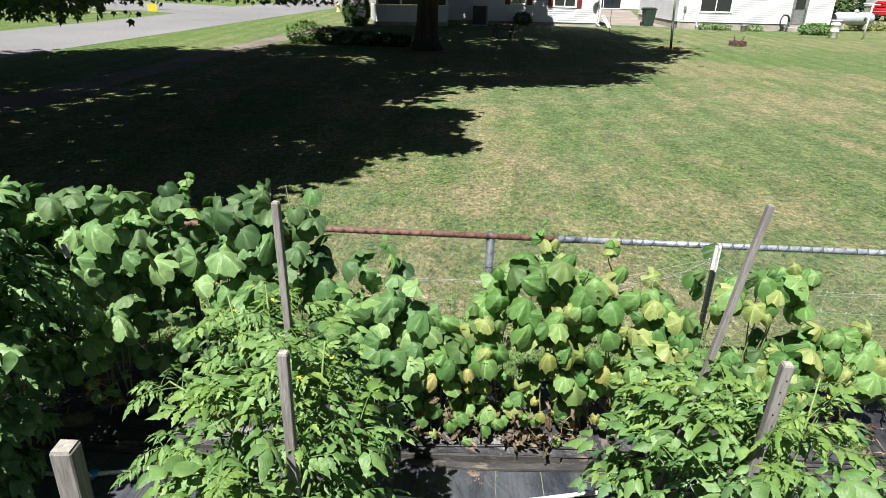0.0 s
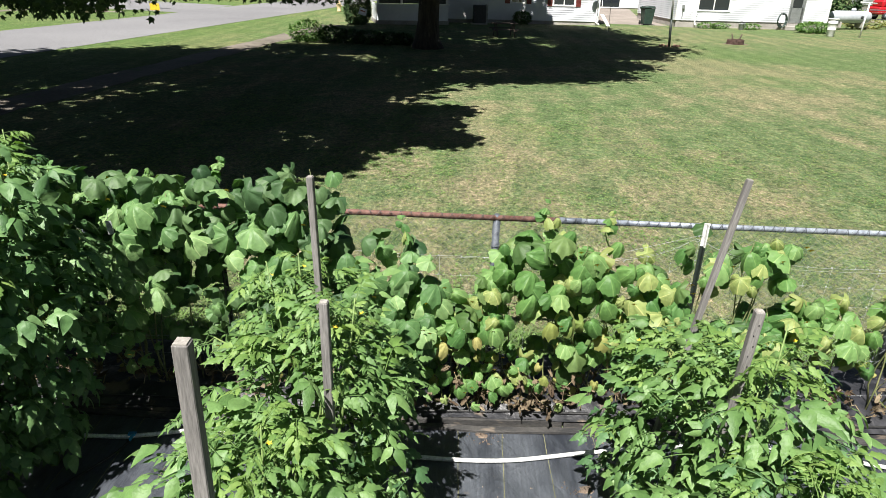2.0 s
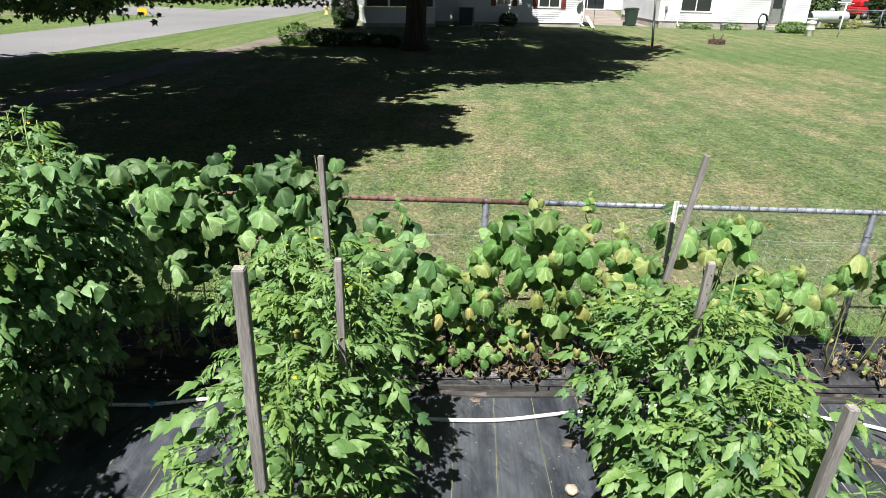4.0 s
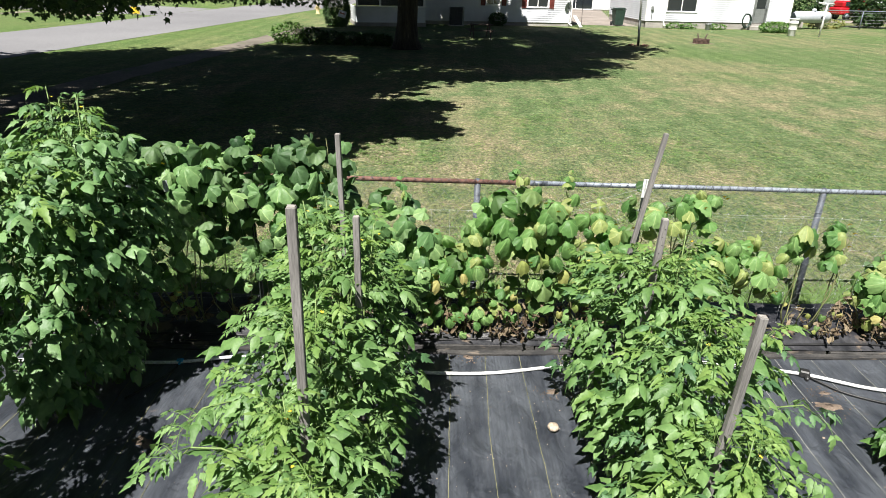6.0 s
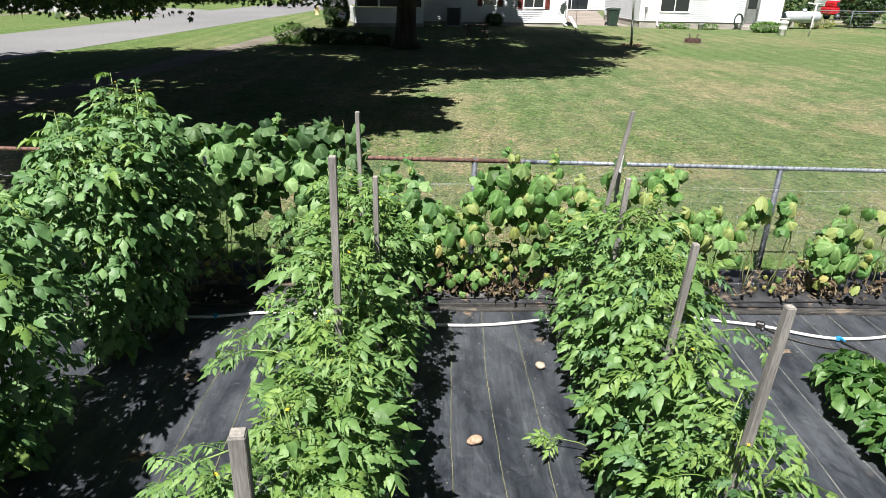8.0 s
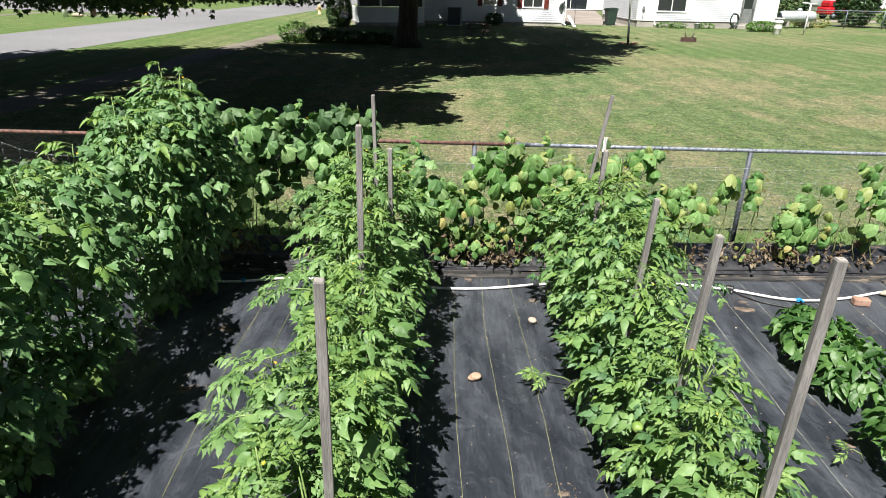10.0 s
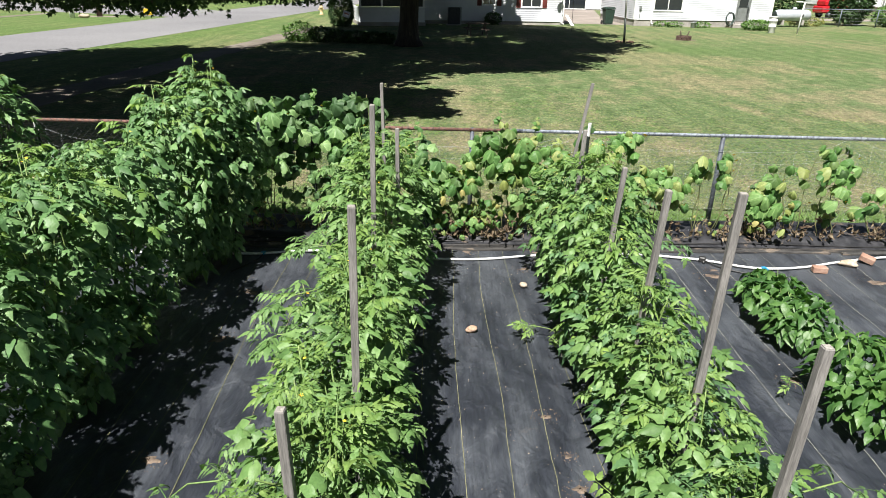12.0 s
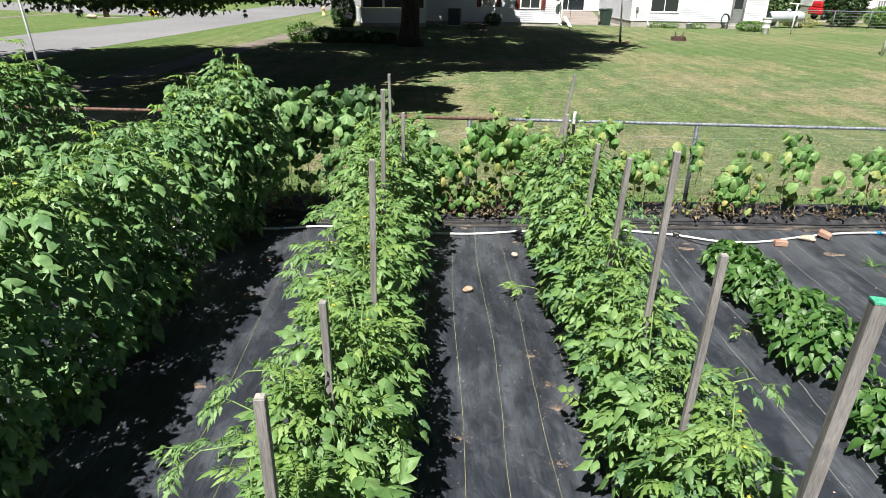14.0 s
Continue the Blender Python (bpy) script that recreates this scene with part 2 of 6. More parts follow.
RUBBER = surface("tyre_rubber", (0.012, 0.012, 0.012, 1), (0.025, 0.025, 0.025, 1), 10, 0.8)
GREY_METAL = surface("grey_metal", (0.24, 0.26, 0.26, 1), (0.36, 0.38, 0.38, 1), 8, 0.5, 0.5)
YELLOW_PAINT = surface("yellow_paint", (0.62, 0.42, 0.02, 1), (0.72, 0.52, 0.04, 1), 6, 0.5)
HYDRANT_PAINT = surface("hydrant_paint", (0.55, 0.42, 0.22, 1), (0.66, 0.52, 0.30, 1), 6, 0.6)
BLUE_TRIM = surface("pale_blue_cloth", (0.45, 0.50, 0.62, 1), (0.60, 0.64, 0.74, 1), 8, 0.8)
DARK_GREY = surface("dark_grey_metal", (0.03, 0.032, 0.035, 1), (0.06, 0.062, 0.066, 1), 10, 0.6)
GREEN_PAINT = surface("green_stake_paint", (0.05, 0.34, 0.20, 1), (0.08, 0.42, 0.26, 1), 20, 0.6)
HOUSE_TAN = surface("tan_house_siding", (0.34, 0.31, 0.26, 1), (0.42, 0.39, 0.33, 1), 2, 0.7)

GLASS, _, _p, _ = material("dark_window_glass")
_p.inputs["Base Color"].default_value = (0.02, 0.025, 0.03, 1)
_p.inputs["Roughness"].default_value = 0.05
_p.inputs["Specular IOR Level"].default_value = 0.6


def lawn_material():
    """Mown lawn: green and straw patches, mowing bands, clover mottling, rough relief."""
    m, nt, p, _ = material("mown_lawn")
    v = coords(nt, (1, 1, 1), True)
    long = coords(nt, (1, 0.62, 1), True)
    big = noisy(nt, coords(nt, (1, 0.8, 1), True), 0.17, 4, 0.6, 0.5)
    mid = noisy(nt, long, 2.2, 5, 0.65)
    fine = noisy(nt, coords(nt, (1, 0.62, 1), True), 20, 5, 0.72)
    speck = noisy(nt, coords(nt, (1, 0.62, 1), True), 80, 3, 0.65)
    green = ramp(nt, mid, [(0.32, (0.062, 0.112, 0.046, 1)), (0.52, (0.095, 0.158, 0.072, 1)), (0.72, (0.138, 0.198, 0.100, 1))])
    straw = ramp(nt, fine, [(0.3, (0.184, 0.166, 0.110, 1)), (0.7, (0.308, 0.268, 0.193, 1))])
    patch = noisy(nt, coords(nt, (1.0, 0.75, 1), True), 0.75, 8, 0.68, 0.5)
    s = mix(nt, 0.5, big, patch)
    dry = ramp(nt, s, [(0.46, (0, 0, 0, 1)), (0.57, (0.86, 0.86, 0.86, 1))])
    clump = ramp(nt, noisy(nt, long, 9.0, 6, 0.72), [(0.42, (0, 0, 0, 1)), (0.60, (0.40, 0.40, 0.40, 1))])
    dry = mix(nt, 1.0, dry, clump, "ADD")
    base = mix(nt, dry, green, straw)
    lush = ramp(nt, noisy(nt, coords(nt, (1, 0.9, 1), True), 0.13, 3, 0.5), [(0.55, (0, 0, 0, 1)), (0.70, (0.28, 0.28, 0.28, 1))])
    base = mix(nt, lush, base, (0.098, 0.180, 0.044, 1))
    sep = nt.nodes.new("ShaderNodeSeparateXYZ")
    nt.links.new(v, sep.inputs[0])
    far = nt.nodes.new("ShaderNodeMapRange")
    far.inputs["From Min"].default_value, far.inputs["From Max"].default_value = 8.0, 26.0
    far.inputs["To Max"].default_value = 0.46
    nt.links.new(sep.outputs["Y"], far.inputs["Value"])
    verge = nt.nodes.new("ShaderNodeMapRange")
    verge.inputs["From Min"].default_value, verge.inputs["From Max"].default_value = -7.0, -12.0
    verge.inputs["To Max"].default_value = 0.6
    nt.links.new(sep.outputs["X"], verge.inputs["Value"])
    base = mix(nt, verge.outputs["Result"], base, (0.100, 0.172, 0.046, 1))
    base = mix(nt, far.outputs["Result"], base, (0.096, 0.146, 0.054, 1))
    wave = nd(nt, "ShaderNodeTexWave", Scale=0.32, Distortion=1.1, Detail=3.0)
    wave.bands_direction = "X"
    nt.links.new(coords(nt, (1, 0.06, 1), True), wave.inputs["Vector"])
    band = ramp(nt, wave.outputs["Fac"], [(0.2, (0.91, 0.935, 0.92, 1)), (0.8, (1.08, 1.06, 1.06, 1))])
    base = mix(nt, 1.0, base, band, "MULTIPLY")
    blotch = noisy(nt, long, 3.2, 6, 0.7, 0.3)
    base = mix(nt, 1.0, base, ramp(nt, blotch, [(0.36, (0.78, 0.84, 0.80, 1)), (0.64, (1.22, 1.17, 1.18, 1))]), "MULTIPLY")
    tuft = noisy(nt, long, 8.0, 8, 0.78)
    base = mix(nt, 1.0, base, ramp(nt, tuft, [(0.38, (0.60, 0.67, 0.60, 1)), (0.62, (1.38, 1.32, 1.32, 1))]), "MULTIPLY")
    tone = ramp(nt, fine, [(0.32, (0.38, 0.44, 0.38, 1)), (0.68, (1.60, 1.53, 1.50, 1))])
    base = mix(nt, 1.0, base, tone, "MULTIPLY")
    tone2 = ramp(nt, speck, [(0.32, (0.52, 0.55, 0.52, 1)), (0.68, (1.48, 1.45, 1.42, 1))])
    base = mix(nt, 1.0, base, tone2, "MULTIPLY")
    nt.links.new(base, p.inputs["Base Color"])
    p.inputs["Roughness"].default_value = 0.9
    p.inputs["Specular IOR Level"].default_value = 0.15
    bump(nt, p, mix(nt, 0.5, fine, speck), 0.9, 0.05)
    return m


def fabric_material():
    """Black woven ground cover: fine weave, dusty streaks, sandy spots, dull gloss, sheen painted in by the bed."""
    m, nt, p, _ = material("black_woven_fabric")
    v = coords(nt, (1, 1, 1), True)
    weave = nd(nt, "ShaderNodeTexChecker", Scale=260.0)
    nt.links.new(v, weave.inputs["Vector"])
    # Dust, whose pale patches also carry the weave's sheen as colour.
    dust_sheen = noisy(nt, coords(nt, (2.2, 0.7, 1), True), 1.6, 6, 0.65)
    along = nt.nodes.new("ShaderNodeSeparateXYZ")
    nt.links.new(v, along.inputs[0])
    # Rises towards the bed: sheen there is put into the base colour.
    bed_sheen = nt.nodes.new("ShaderNodeMapRange")
    bed_sheen.inputs["From Min"].default_value, bed_sheen.inputs["From Max"].default_value = 0.6, 2.6
    bed_sheen.inputs["To Max"].default_value = 0.11
    nt.links.new(along.outputs["Y"], bed_sheen.inputs["Value"])
    dust_sheen = mix(nt, 1.0, dust_sheen, bed_sheen.outputs["Result"], "ADD")
    streak = noisy(nt, coords(nt, (40, 0.8, 1), True), 1.5, 3, 0.6)
    base = ramp(nt, dust_sheen, [(0.30, (0.0140, 0.0170, 0.0250, 1)), (0.48, (0.0285, 0.0335, 0.0450, 1)), (0.68, (0.078, 0.088, 0.105, 1))])
    st = ramp(nt, streak, [(0.35, (0.84, 0.84, 0.84, 1)), (0.7, (1.20, 1.20, 1.20, 1))])
    base = mix(nt, 1.0, base, st, "MULTIPLY")
    grit = noisy(nt, v, 3.1, 7, 0.75)
    mask = ramp(nt, grit, [(0.63, (0, 0, 0, 1)), (0.72, (0.7, 0.7, 0.7, 1))])
    base = mix(nt, mask, base, (0.15, 0.122, 0.098, 1))
    grains = ramp(nt, noisy(nt, v, 75, 2, 0.5), [(0.70, (0, 0, 0, 1)), (0.76, (0.6, 0.6, 0.6, 1))])
    base = mix(nt, grains, base, (0.17, 0.15, 0.13, 1))
    nt.links.new(base, p.inputs["Base Color"])
    nt.links.new(ramp(nt, dust_sheen, [(0.3, (0.44, 0.44, 0.44, 1)), (0.7, (0.58, 0.58, 0.58, 1))]), p.inputs["Roughness"])
    p.inputs["Specular IOR Level"].default_value = 0.72
    h = mix(nt, 0.35, noisy(nt, coords(nt, (1, 0.6, 1), True), 4.0, 3, 0.5), weave.outputs["Fac"])
    rip = noisy(nt, coords(nt, (1.7, 1.0, 1), True), 3.6, 3, 0.45, 0.8)
    h = mix(nt, 0.75, h, rip)
    bump(nt, p, h, 0.85, 0.08)
    return m


LAWN = lawn_material()
FABRIC = fabric_material()
STRIPE_PALE = surface("pale_marker_thread", (0.17, 0.18, 0.165, 1), (0.31, 0.32, 0.29, 1), 3, 0.7, fine=30, bump_s=0.0, world_space=True)
STRIPE = surface("yellow_marker_thread", (0.11, 0.115, 0.06, 1), (0.24, 0.235, 0.13, 1), 3, 0.7, fine=30, bump_s=0.0, world_space=True)

# ---------- building helpers ----------
def mesh_from(name, verts, faces, mats, smooth=False, index=None):
    me = bpy.data.meshes.new(name)
    verts = np.asarray(verts, dtype=np.float32)
    if isinstance(faces, np.ndarray):
        n, k = faces.shape
        me.vertices.add(len(verts))
        me.vertices.foreach_set("co", verts.ravel())
        me.loops.add(n * k)
        me.loops.foreach_set("vertex_index", faces.ravel().astype(np.int32))
        me.polygons.add(n)
        me.polygons.foreach_set("loop_start", np.arange(0, n * k, k, dtype=np.int32))
        me.polygons.foreach_set("loop_total", np.full(n, k, dtype=np.int32))
        me.update(calc_edges=True)
    else:
        me.from_pydata([tuple(v) for v in verts], [], [tuple(f) for f in faces])
    for mt in (mats if isinstance(mats, (list, tuple)) else [mats]):
        me.materials.append(mt)
    if index is not None:
        me.polygons.foreach_set("material_index", np.asarray(index, dtype=np.int32))
    if smooth:
        me.polygons.foreach_set("use_smooth", np.ones(len(me.polygons), dtype=bool))
    me.update()
    return me


def finish(bm, name, mat, smooth=False):
    me = bpy.data.meshes.new(name)
    bm.normal_update()
    bm.to_mesh(me)
    bm.free()
    me.materials.append(mat)
    if smooth:
        me.polygons.foreach_set("use_smooth", np.ones(len(me.polygons), dtype=bool))
    return me


def part(name, data, parent=None, label="", m=None):
    ob = new(name, data)
    if parent is not None:
        ob.parent = parent
    if m is not None:
        ob.matrix_basis = m
    if label:
        ob["label"] = label
    return ob


def thing(name, m, label, category, group="", kind=""):
    ob = new(name)
    ob.empty_display_size = 0.1
    ob.matrix_basis = m
    return tagged(ob, label, category, group, kind)


def box_bm(bm, size, at=(0, 0, 0), bevel=0.0, turn=None):
    r = bmesh.ops.create_cube(bm, size=1.0)
    vs = r["verts"]
    bmesh.ops.scale(bm, vec=size, verts=vs)
    if bevel:
        es = list({e for v in vs for e in v.link_edges})
        b = bmesh.ops.bevel(bm, geom=es, offset=bevel, segments=1, affect="EDGES")
        vs = list({v for f in b["faces"] for v in f.verts} | {v for v in vs if v.is_valid})
    if turn is not None:
        bmesh.ops.transform(bm, matrix=turn, verts=vs)
    bmesh.ops.translate(bm, vec=at, verts=vs)
    return vs


def box(name, size, mat, bevel=0.0):
    bm = bmesh.new()
    box_bm(bm, size, (0, 0, 0), bevel)
    return finish(bm, name, mat)


def boxes(name, items, mat, bevel=0.0):
    bm = bmesh.new()
    for size, at in items:
        box_bm(bm, size, at, bevel)
    return finish(bm, name, mat)


def tube_data(points, radii, sides=6, cap=True):
    """Verts and faces of a tube through points."""
    pts = [Vector(p) for p in points]
    if not isinstance(radii, (list, tuple)):
        radii = [radii] * len(pts)
    verts, faces = [], []
    side = None
    for i, p in enumerate(pts):
        d = (pts[min(i + 1, len(pts) - 1)] - pts[max(i - 1, 0)]).normalized()
        if side is None:
            side = d.orthogonal().normalized()
        else:
            side = (side - d * side.dot(d)).normalized()
        up = d.cross(side)
        for k in range(sides):
            a = 2 * math.pi * k / sides
            verts.append(p + (side * math.cos(a) + up * math.sin(a)) * radii[i])
        if i:
            o, b = (i - 1) * sides, i * sides
            for k in range(sides):
                n = (k + 1) % sides
                faces.append((o + k, o + n, b + n, b + k))
    if cap:
        faces.append(tuple(range(sides))[::-1])
        e = (len(pts) - 1) * sides
        faces.append(tuple(range(e, e + sides)))
    return verts, faces


def tube(name, points, radii, mat, sides=8):
    v, f = tube_data(points, radii, sides)
    return mesh_from(name, v, f, mat, True)


def tubes(name, lines, mat, sides=5):
    vs, fs = [], []
    for pts, r in lines:
        v, f = tube_data(pts, r, sides)
        o = len(vs)
        vs += v
        fs += [tuple(i + o for i in q) for q in f]
    return mesh_from(name, vs, fs, mat, True)


def lathe(name, profile, mat, sides=20):
    """A turned shape from (radius, height) pairs."""
    vs, fs = [], []
    for r, z in profile:
        for k in range(sides):
            a = 2 * math.pi * k / sides
            vs.append((r * math.cos(a), r * math.sin(a), z))
    for i in range(len(profile) - 1):
        for k in range(sides):
            n = (k + 1) % sides
            fs.append((i * sides + k, i * sides + n, (i + 1) * sides + n, (i + 1) * sides + k))
    fs.append(tuple(range(sides))[::-1])
    fs.append(tuple(range((len(profile) - 1) * sides, len(profile) * sides)))
    return mesh_from(name, vs, fs, mat, True)


def rough_plank(name, size, mat, seed, warp=0.006):
    """A weathered board along x with split, wavy edges and a slight twist, resting on z = 0."""
    rng = random.Random(seed)
    lx, ly, lz = size
    n = 26
    vs, fs = [], []
    for i in range(n + 1):
        u = i / n
        x = (u - 0.5) * lx + (rng.uniform(-0.012, 0.012) if i in (0, n) else 0.0)
        bow = warp * math.sin(u * 5.0 + seed) + 0.4 * warp * math.sin(u * 17.0 + seed * 2)
        chip = 0.25 * ly * max(0.0, noise.noise(Vector((x * 3.0, seed, 0.5))) - 0.25)
        front, back = -ly / 2 + bow + chip + rng.uniform(-0.002, 0.002), ly / 2 + bow + rng.uniform(-0.002, 0.002)
        top = lz + 0.10 * lz * math.sin(u * 7 + seed) + rng.uniform(-0.0015, 0.0015)
        c = 0.004
        vs += [(x, front, 0), (x, front, top - c), (x, front + c, top), (x, 0.5 * (front + back), top - 0.0015), (x, back - c, top), (x, back, top - c), (x, back, 0)]
        if i:
            a, b = 7 * (i - 1), 7 * i
            fs += [(a + j, b + j, b + (j + 1) % 7, a + (j + 1) % 7) for j in range(7)]
    fs += [tuple(range(7)), tuple(reversed(range(7 * n, 7 * n + 7)))]
    return mesh_from(name, vs, [f[::-1] for f in fs], [mat])


def stone_mesh(name, size, mat, seed, rough=0.12):
    bm = bmesh.new()
    bmesh.ops.create_icosphere(bm, subdivisions=3, radius=0.5)
    off = Vector((seed * 3.1, seed * 1.7, seed))
    for v in bm.verts:
        n = noise.noise(v.co * 2.4 + off) * rough * 2 + noise.noise(v.co * 6 + off) * rough * 0.4
        v.co *= 1 + n
        v.co = Vector((v.co.x * size[0], v.co.y * size[1], v.co.z * size[2]))
    return finish(bm, name, mat, True)


def rot_from(direction, up):
    """Rotation whose y axis runs along direction and z leans towards up."""
    y = np.asarray(direction, float)
    y = y / np.linalg.norm(y)
    z = np.asarray(up, float) - y * np.dot(up, y)
    if np.linalg.norm(z) < 1e-6:
        z = np.array((1.0, 0, 0)) - y * y[0]
    z = z / np.linalg.norm(z)
    x = np.cross(y, z)
    return np.stack([x, y, z], axis=1)


def to_matrix(r, loc, s=1.0):
    m = Matrix.Identity(4)
    for i in range(3):
        for j in range(3):
            m[i][j] = float(r[i, j]) * s
        m[i][3] = float(loc[i])
    return m


def joined(name, templates, placements, mat):
    """One mesh of many leaves: placements are (template, rotation, place, scale)."""
    vs, fs, o = [], [], 0
    for k, r, loc, s in placements:
        v, f = templates[k]
        vs.append((v * s) @ r.T + loc)
        fs.append(f + o)
        o += len(v)
    return mesh_from(name, np.concatenate(vs), np.concatenate(fs), mat)

# ---------- leaf shapes ----------
def blade(length, outline, fold, droop, twist=0.0, wave=0.0, cup=0.0):
    """A leaf blade along +y: outline gives half widths at even steps; folded on its midrib and drooping to the tip."""
    n = len(outline)
    vs, fs = [], []
    for i, w in enumerate(outline):
        t = i / (n - 1)
        y = length * t
        z = -droop * length * t * t
        x0 = twist * t * length
        rise = w * fold
        wob = wave * math.sin(i * 2.3) * w
        vs += [(x0 - w * length, y - 0.10 * w * length, z + (rise + wob) * length - cup * w * w * length), (x0, y, z), (x0 + w * length, y - 0.10 * w * length, z + (rise - wob) * length - cup * w * w * length)]
        if i:
            a, b = 3 * (i - 1), 3 * i
            fs += [(a, a + 1, b + 1), (a, b + 1, b), (a + 1, a + 2, b + 2), (a + 1, b + 2, b + 1)]
    return np.array(vs, float), np.array(fs, int)


def tomato_leaf(rng, length, pairs=3, curl=0.0, plain=False, wide=1.0):
    """A compound leaf: an arched stalk with toothed, drooping leaflets in pairs and a large one at the tip."""
    vs, fs, o = [], [], 0
    arch = rng.uniform(0.30, 0.75)

    def stalk(t):
        return np.array((0.0, length * t * (1 - 0.15 * t), length * (0.34 * t - arch * t * t)))
    lines = [stalk(t) for t in np.linspace(0, 0.80, 5)]
    tv, tf = tube_data([Vector(p) for p in lines], [0.0042, 0.0037, 0.0032, 0.0026, 0.0018], 3, False)
    tri = []
    for q in tf:
        tri += [(q[0], q[1], q[2]), (q[0], q[2], q[3])]
    if not plain:
        vs.append(np.array([tuple(v) for v in tv]))
        fs.append(np.array(tri, int))
        o = len(tv)
    spots = []
    for k in range(pairs):
        t = 0.30 + 0.42 * k / max(pairs - 1, 1)
        for side in (-1, 1):
            spots.append((t + rng.uniform(-0.03, 0.03), side, (0.32 if pairs < 3 else 0.285) * length * rng.uniform(0.75, 1.15) * (0.82 + 0.22 * (k > 0))))
            if not plain and rng.random() < 0.35:
                spots.append((t + 0.10, side, 0.12 * length * rng.uniform(0.7, 1.2)))
    spots.append((0.80, 0, (0.42 if pairs < 3 else 0.37) * length * rng.uniform(0.9, 1.15)))
    for t, side, ln in spots:
        w = rng.uniform(0.19, 0.27) * wide
        if plain:
            outline = [0.03, 0.80 * w, 1.0 * w, 0.78 * w, 0.46 * w, 0.0]
        elif ln < 0.05:
            outline = [0.03, 0.85 * w, 0.9 * w, 0.0]
        else:
            outline = [0.03, 0.66 * w, 1.18 * w, 0.76 * w, 1.04 * w, 0.56 * w, 0.62 * w, 0.20 * w, 0.0]
        outline = [max(0.0, q * rng.uniform(0.88, 1.12)) for q in outline]
        v, f = blade(ln, outline, rng.choice((-1, -1, 1)) * rng.uniform(0.08, 0.65), rng.uniform(0.10, 0.65) + curl, rng.uniform(-0.16, 0.16), rng.uniform(0.0, 0.25))
        a = radians(rng.uniform(46, 74)) * -side if side else rng.uniform(-0.2, 0.2)
        d = np.array((math.sin(-a), math.cos(a), rng.uniform(-0.55, -0.05) - (0.25 if side == 0 else 0.0)))
        up = np.array((0.35 * side * rng.uniform(-0.6, 1.0), 0.12 + rng.uniform(-0.25, 0.25), 1.0))
        r = rot_from(d, up)
        vs.append(v @ r.T + stalk(t) + np.array((0.010 * side, 0, 0)))
        fs.append(f + o)
        o += len(v)
    return np.concatenate(vs), np.concatenate(fs)


def cucumber_leaf(rng, size, n=30, limp=False):
    """A broad five-lobed leaf with a toothed edge, wilted like a tent: ridged along its veins, its rim hanging from the stalk."""
    lobes = [(0, 1.20, 44), (58, 0.98, 34), (-58, 0.98, 34), (114, 0.86, 40), (-114, 0.86, 40)]
    droop = rng.uniform(0.75, 1.35) if limp else rng.uniform(0.35, 1.0)
    fold = rng.uniform(0.3, 1.1) if limp else rng.uniform(0.05, 0.55)
    lift = rng.uniform(-0.25, 0.25)
    turn = rng.uniform(0, 6)
    sag = rng.uniform(0.08, 0.17) * (1.4 if limp else 1.0)
    vs = [(0.0, 0.0, 0.0)]
    rings = (0.36, 0.72, 1.0)
    for ring in rings:
        for k in range(n):
            a = -180 + 360 * (k + 0.5) / n
            r, vein = 0.76, 0.0
            for ca, cr, wd in lobes:
                d = abs(a - ca) / wd
                r = max(r, cr * (1 - 0.18 * d ** 1.3))
                vein = max(vein, 1 - abs(a - ca) / 24)
            if abs(a) > 160:
                r *= 0.34
            elif abs(a) > 146:
                r *= 0.86
            r *= ring * size * 0.54 * (1 + (0.035 * (-1) ** k + 0.04 * math.sin(1.9 * k + turn)) * (ring == 1.0))
            b = radians(a)
            q = r / (size * 0.54)
            hang = droop * (0.75 + 0.25 * math.cos(b))
            tilt = min(1.35, hang * q)
            flat = math.sin(tilt) / tilt * (1 - 0.10 * hang * q)
            x, y = r * math.sin(b) * flat, r * math.cos(b) * flat
            z = -r * (1 - math.cos(tilt)) / tilt * 1.15 - fold * abs(x) * (0.5 + 0.5 * q) + lift * x * abs(y) / size
            z -= sag * size * ring * (1 - vein) * (0.5 + 0.5 * ring)
            z += 0.022 * size * ring * ring * math.sin(k * 1.26 + turn) + 0.009 * size * math.sin(k * 4.1 + turn * 2 + ring * 5)
            vs.append((x * (1 - 0.28 * fold * q), y, z))
    fs = []
    for k in range(n):
        m = (k + 1) % n
        fs.append((0, 1 + m, 1 + k))
        for j in range(len(rings) - 1):
            a, b = 1 + j * n, 1 + (j + 1) * n
            fs += [(a + k, a + m, b + m), (a + k, b + m, b + k)]
    return np.array(vs, float), np.array(fs, int)[:, ::-1]


def pepper_leaf(rng, ln):
    w = rng.uniform(0.22, 0.29)
    outline = [0.01, 0.02, 0.62 * w, 0.96 * w, 1.0 * w, 0.90 * w, 0.68 * w, 0.36 * w, 0.0]
    return blade(ln, outline, rng.choice((-1, 1, 1)) * rng.uniform(0.15, 0.60), rng.uniform(0.25, 0.85), rng.uniform(-0.14, 0.14), 0.16)


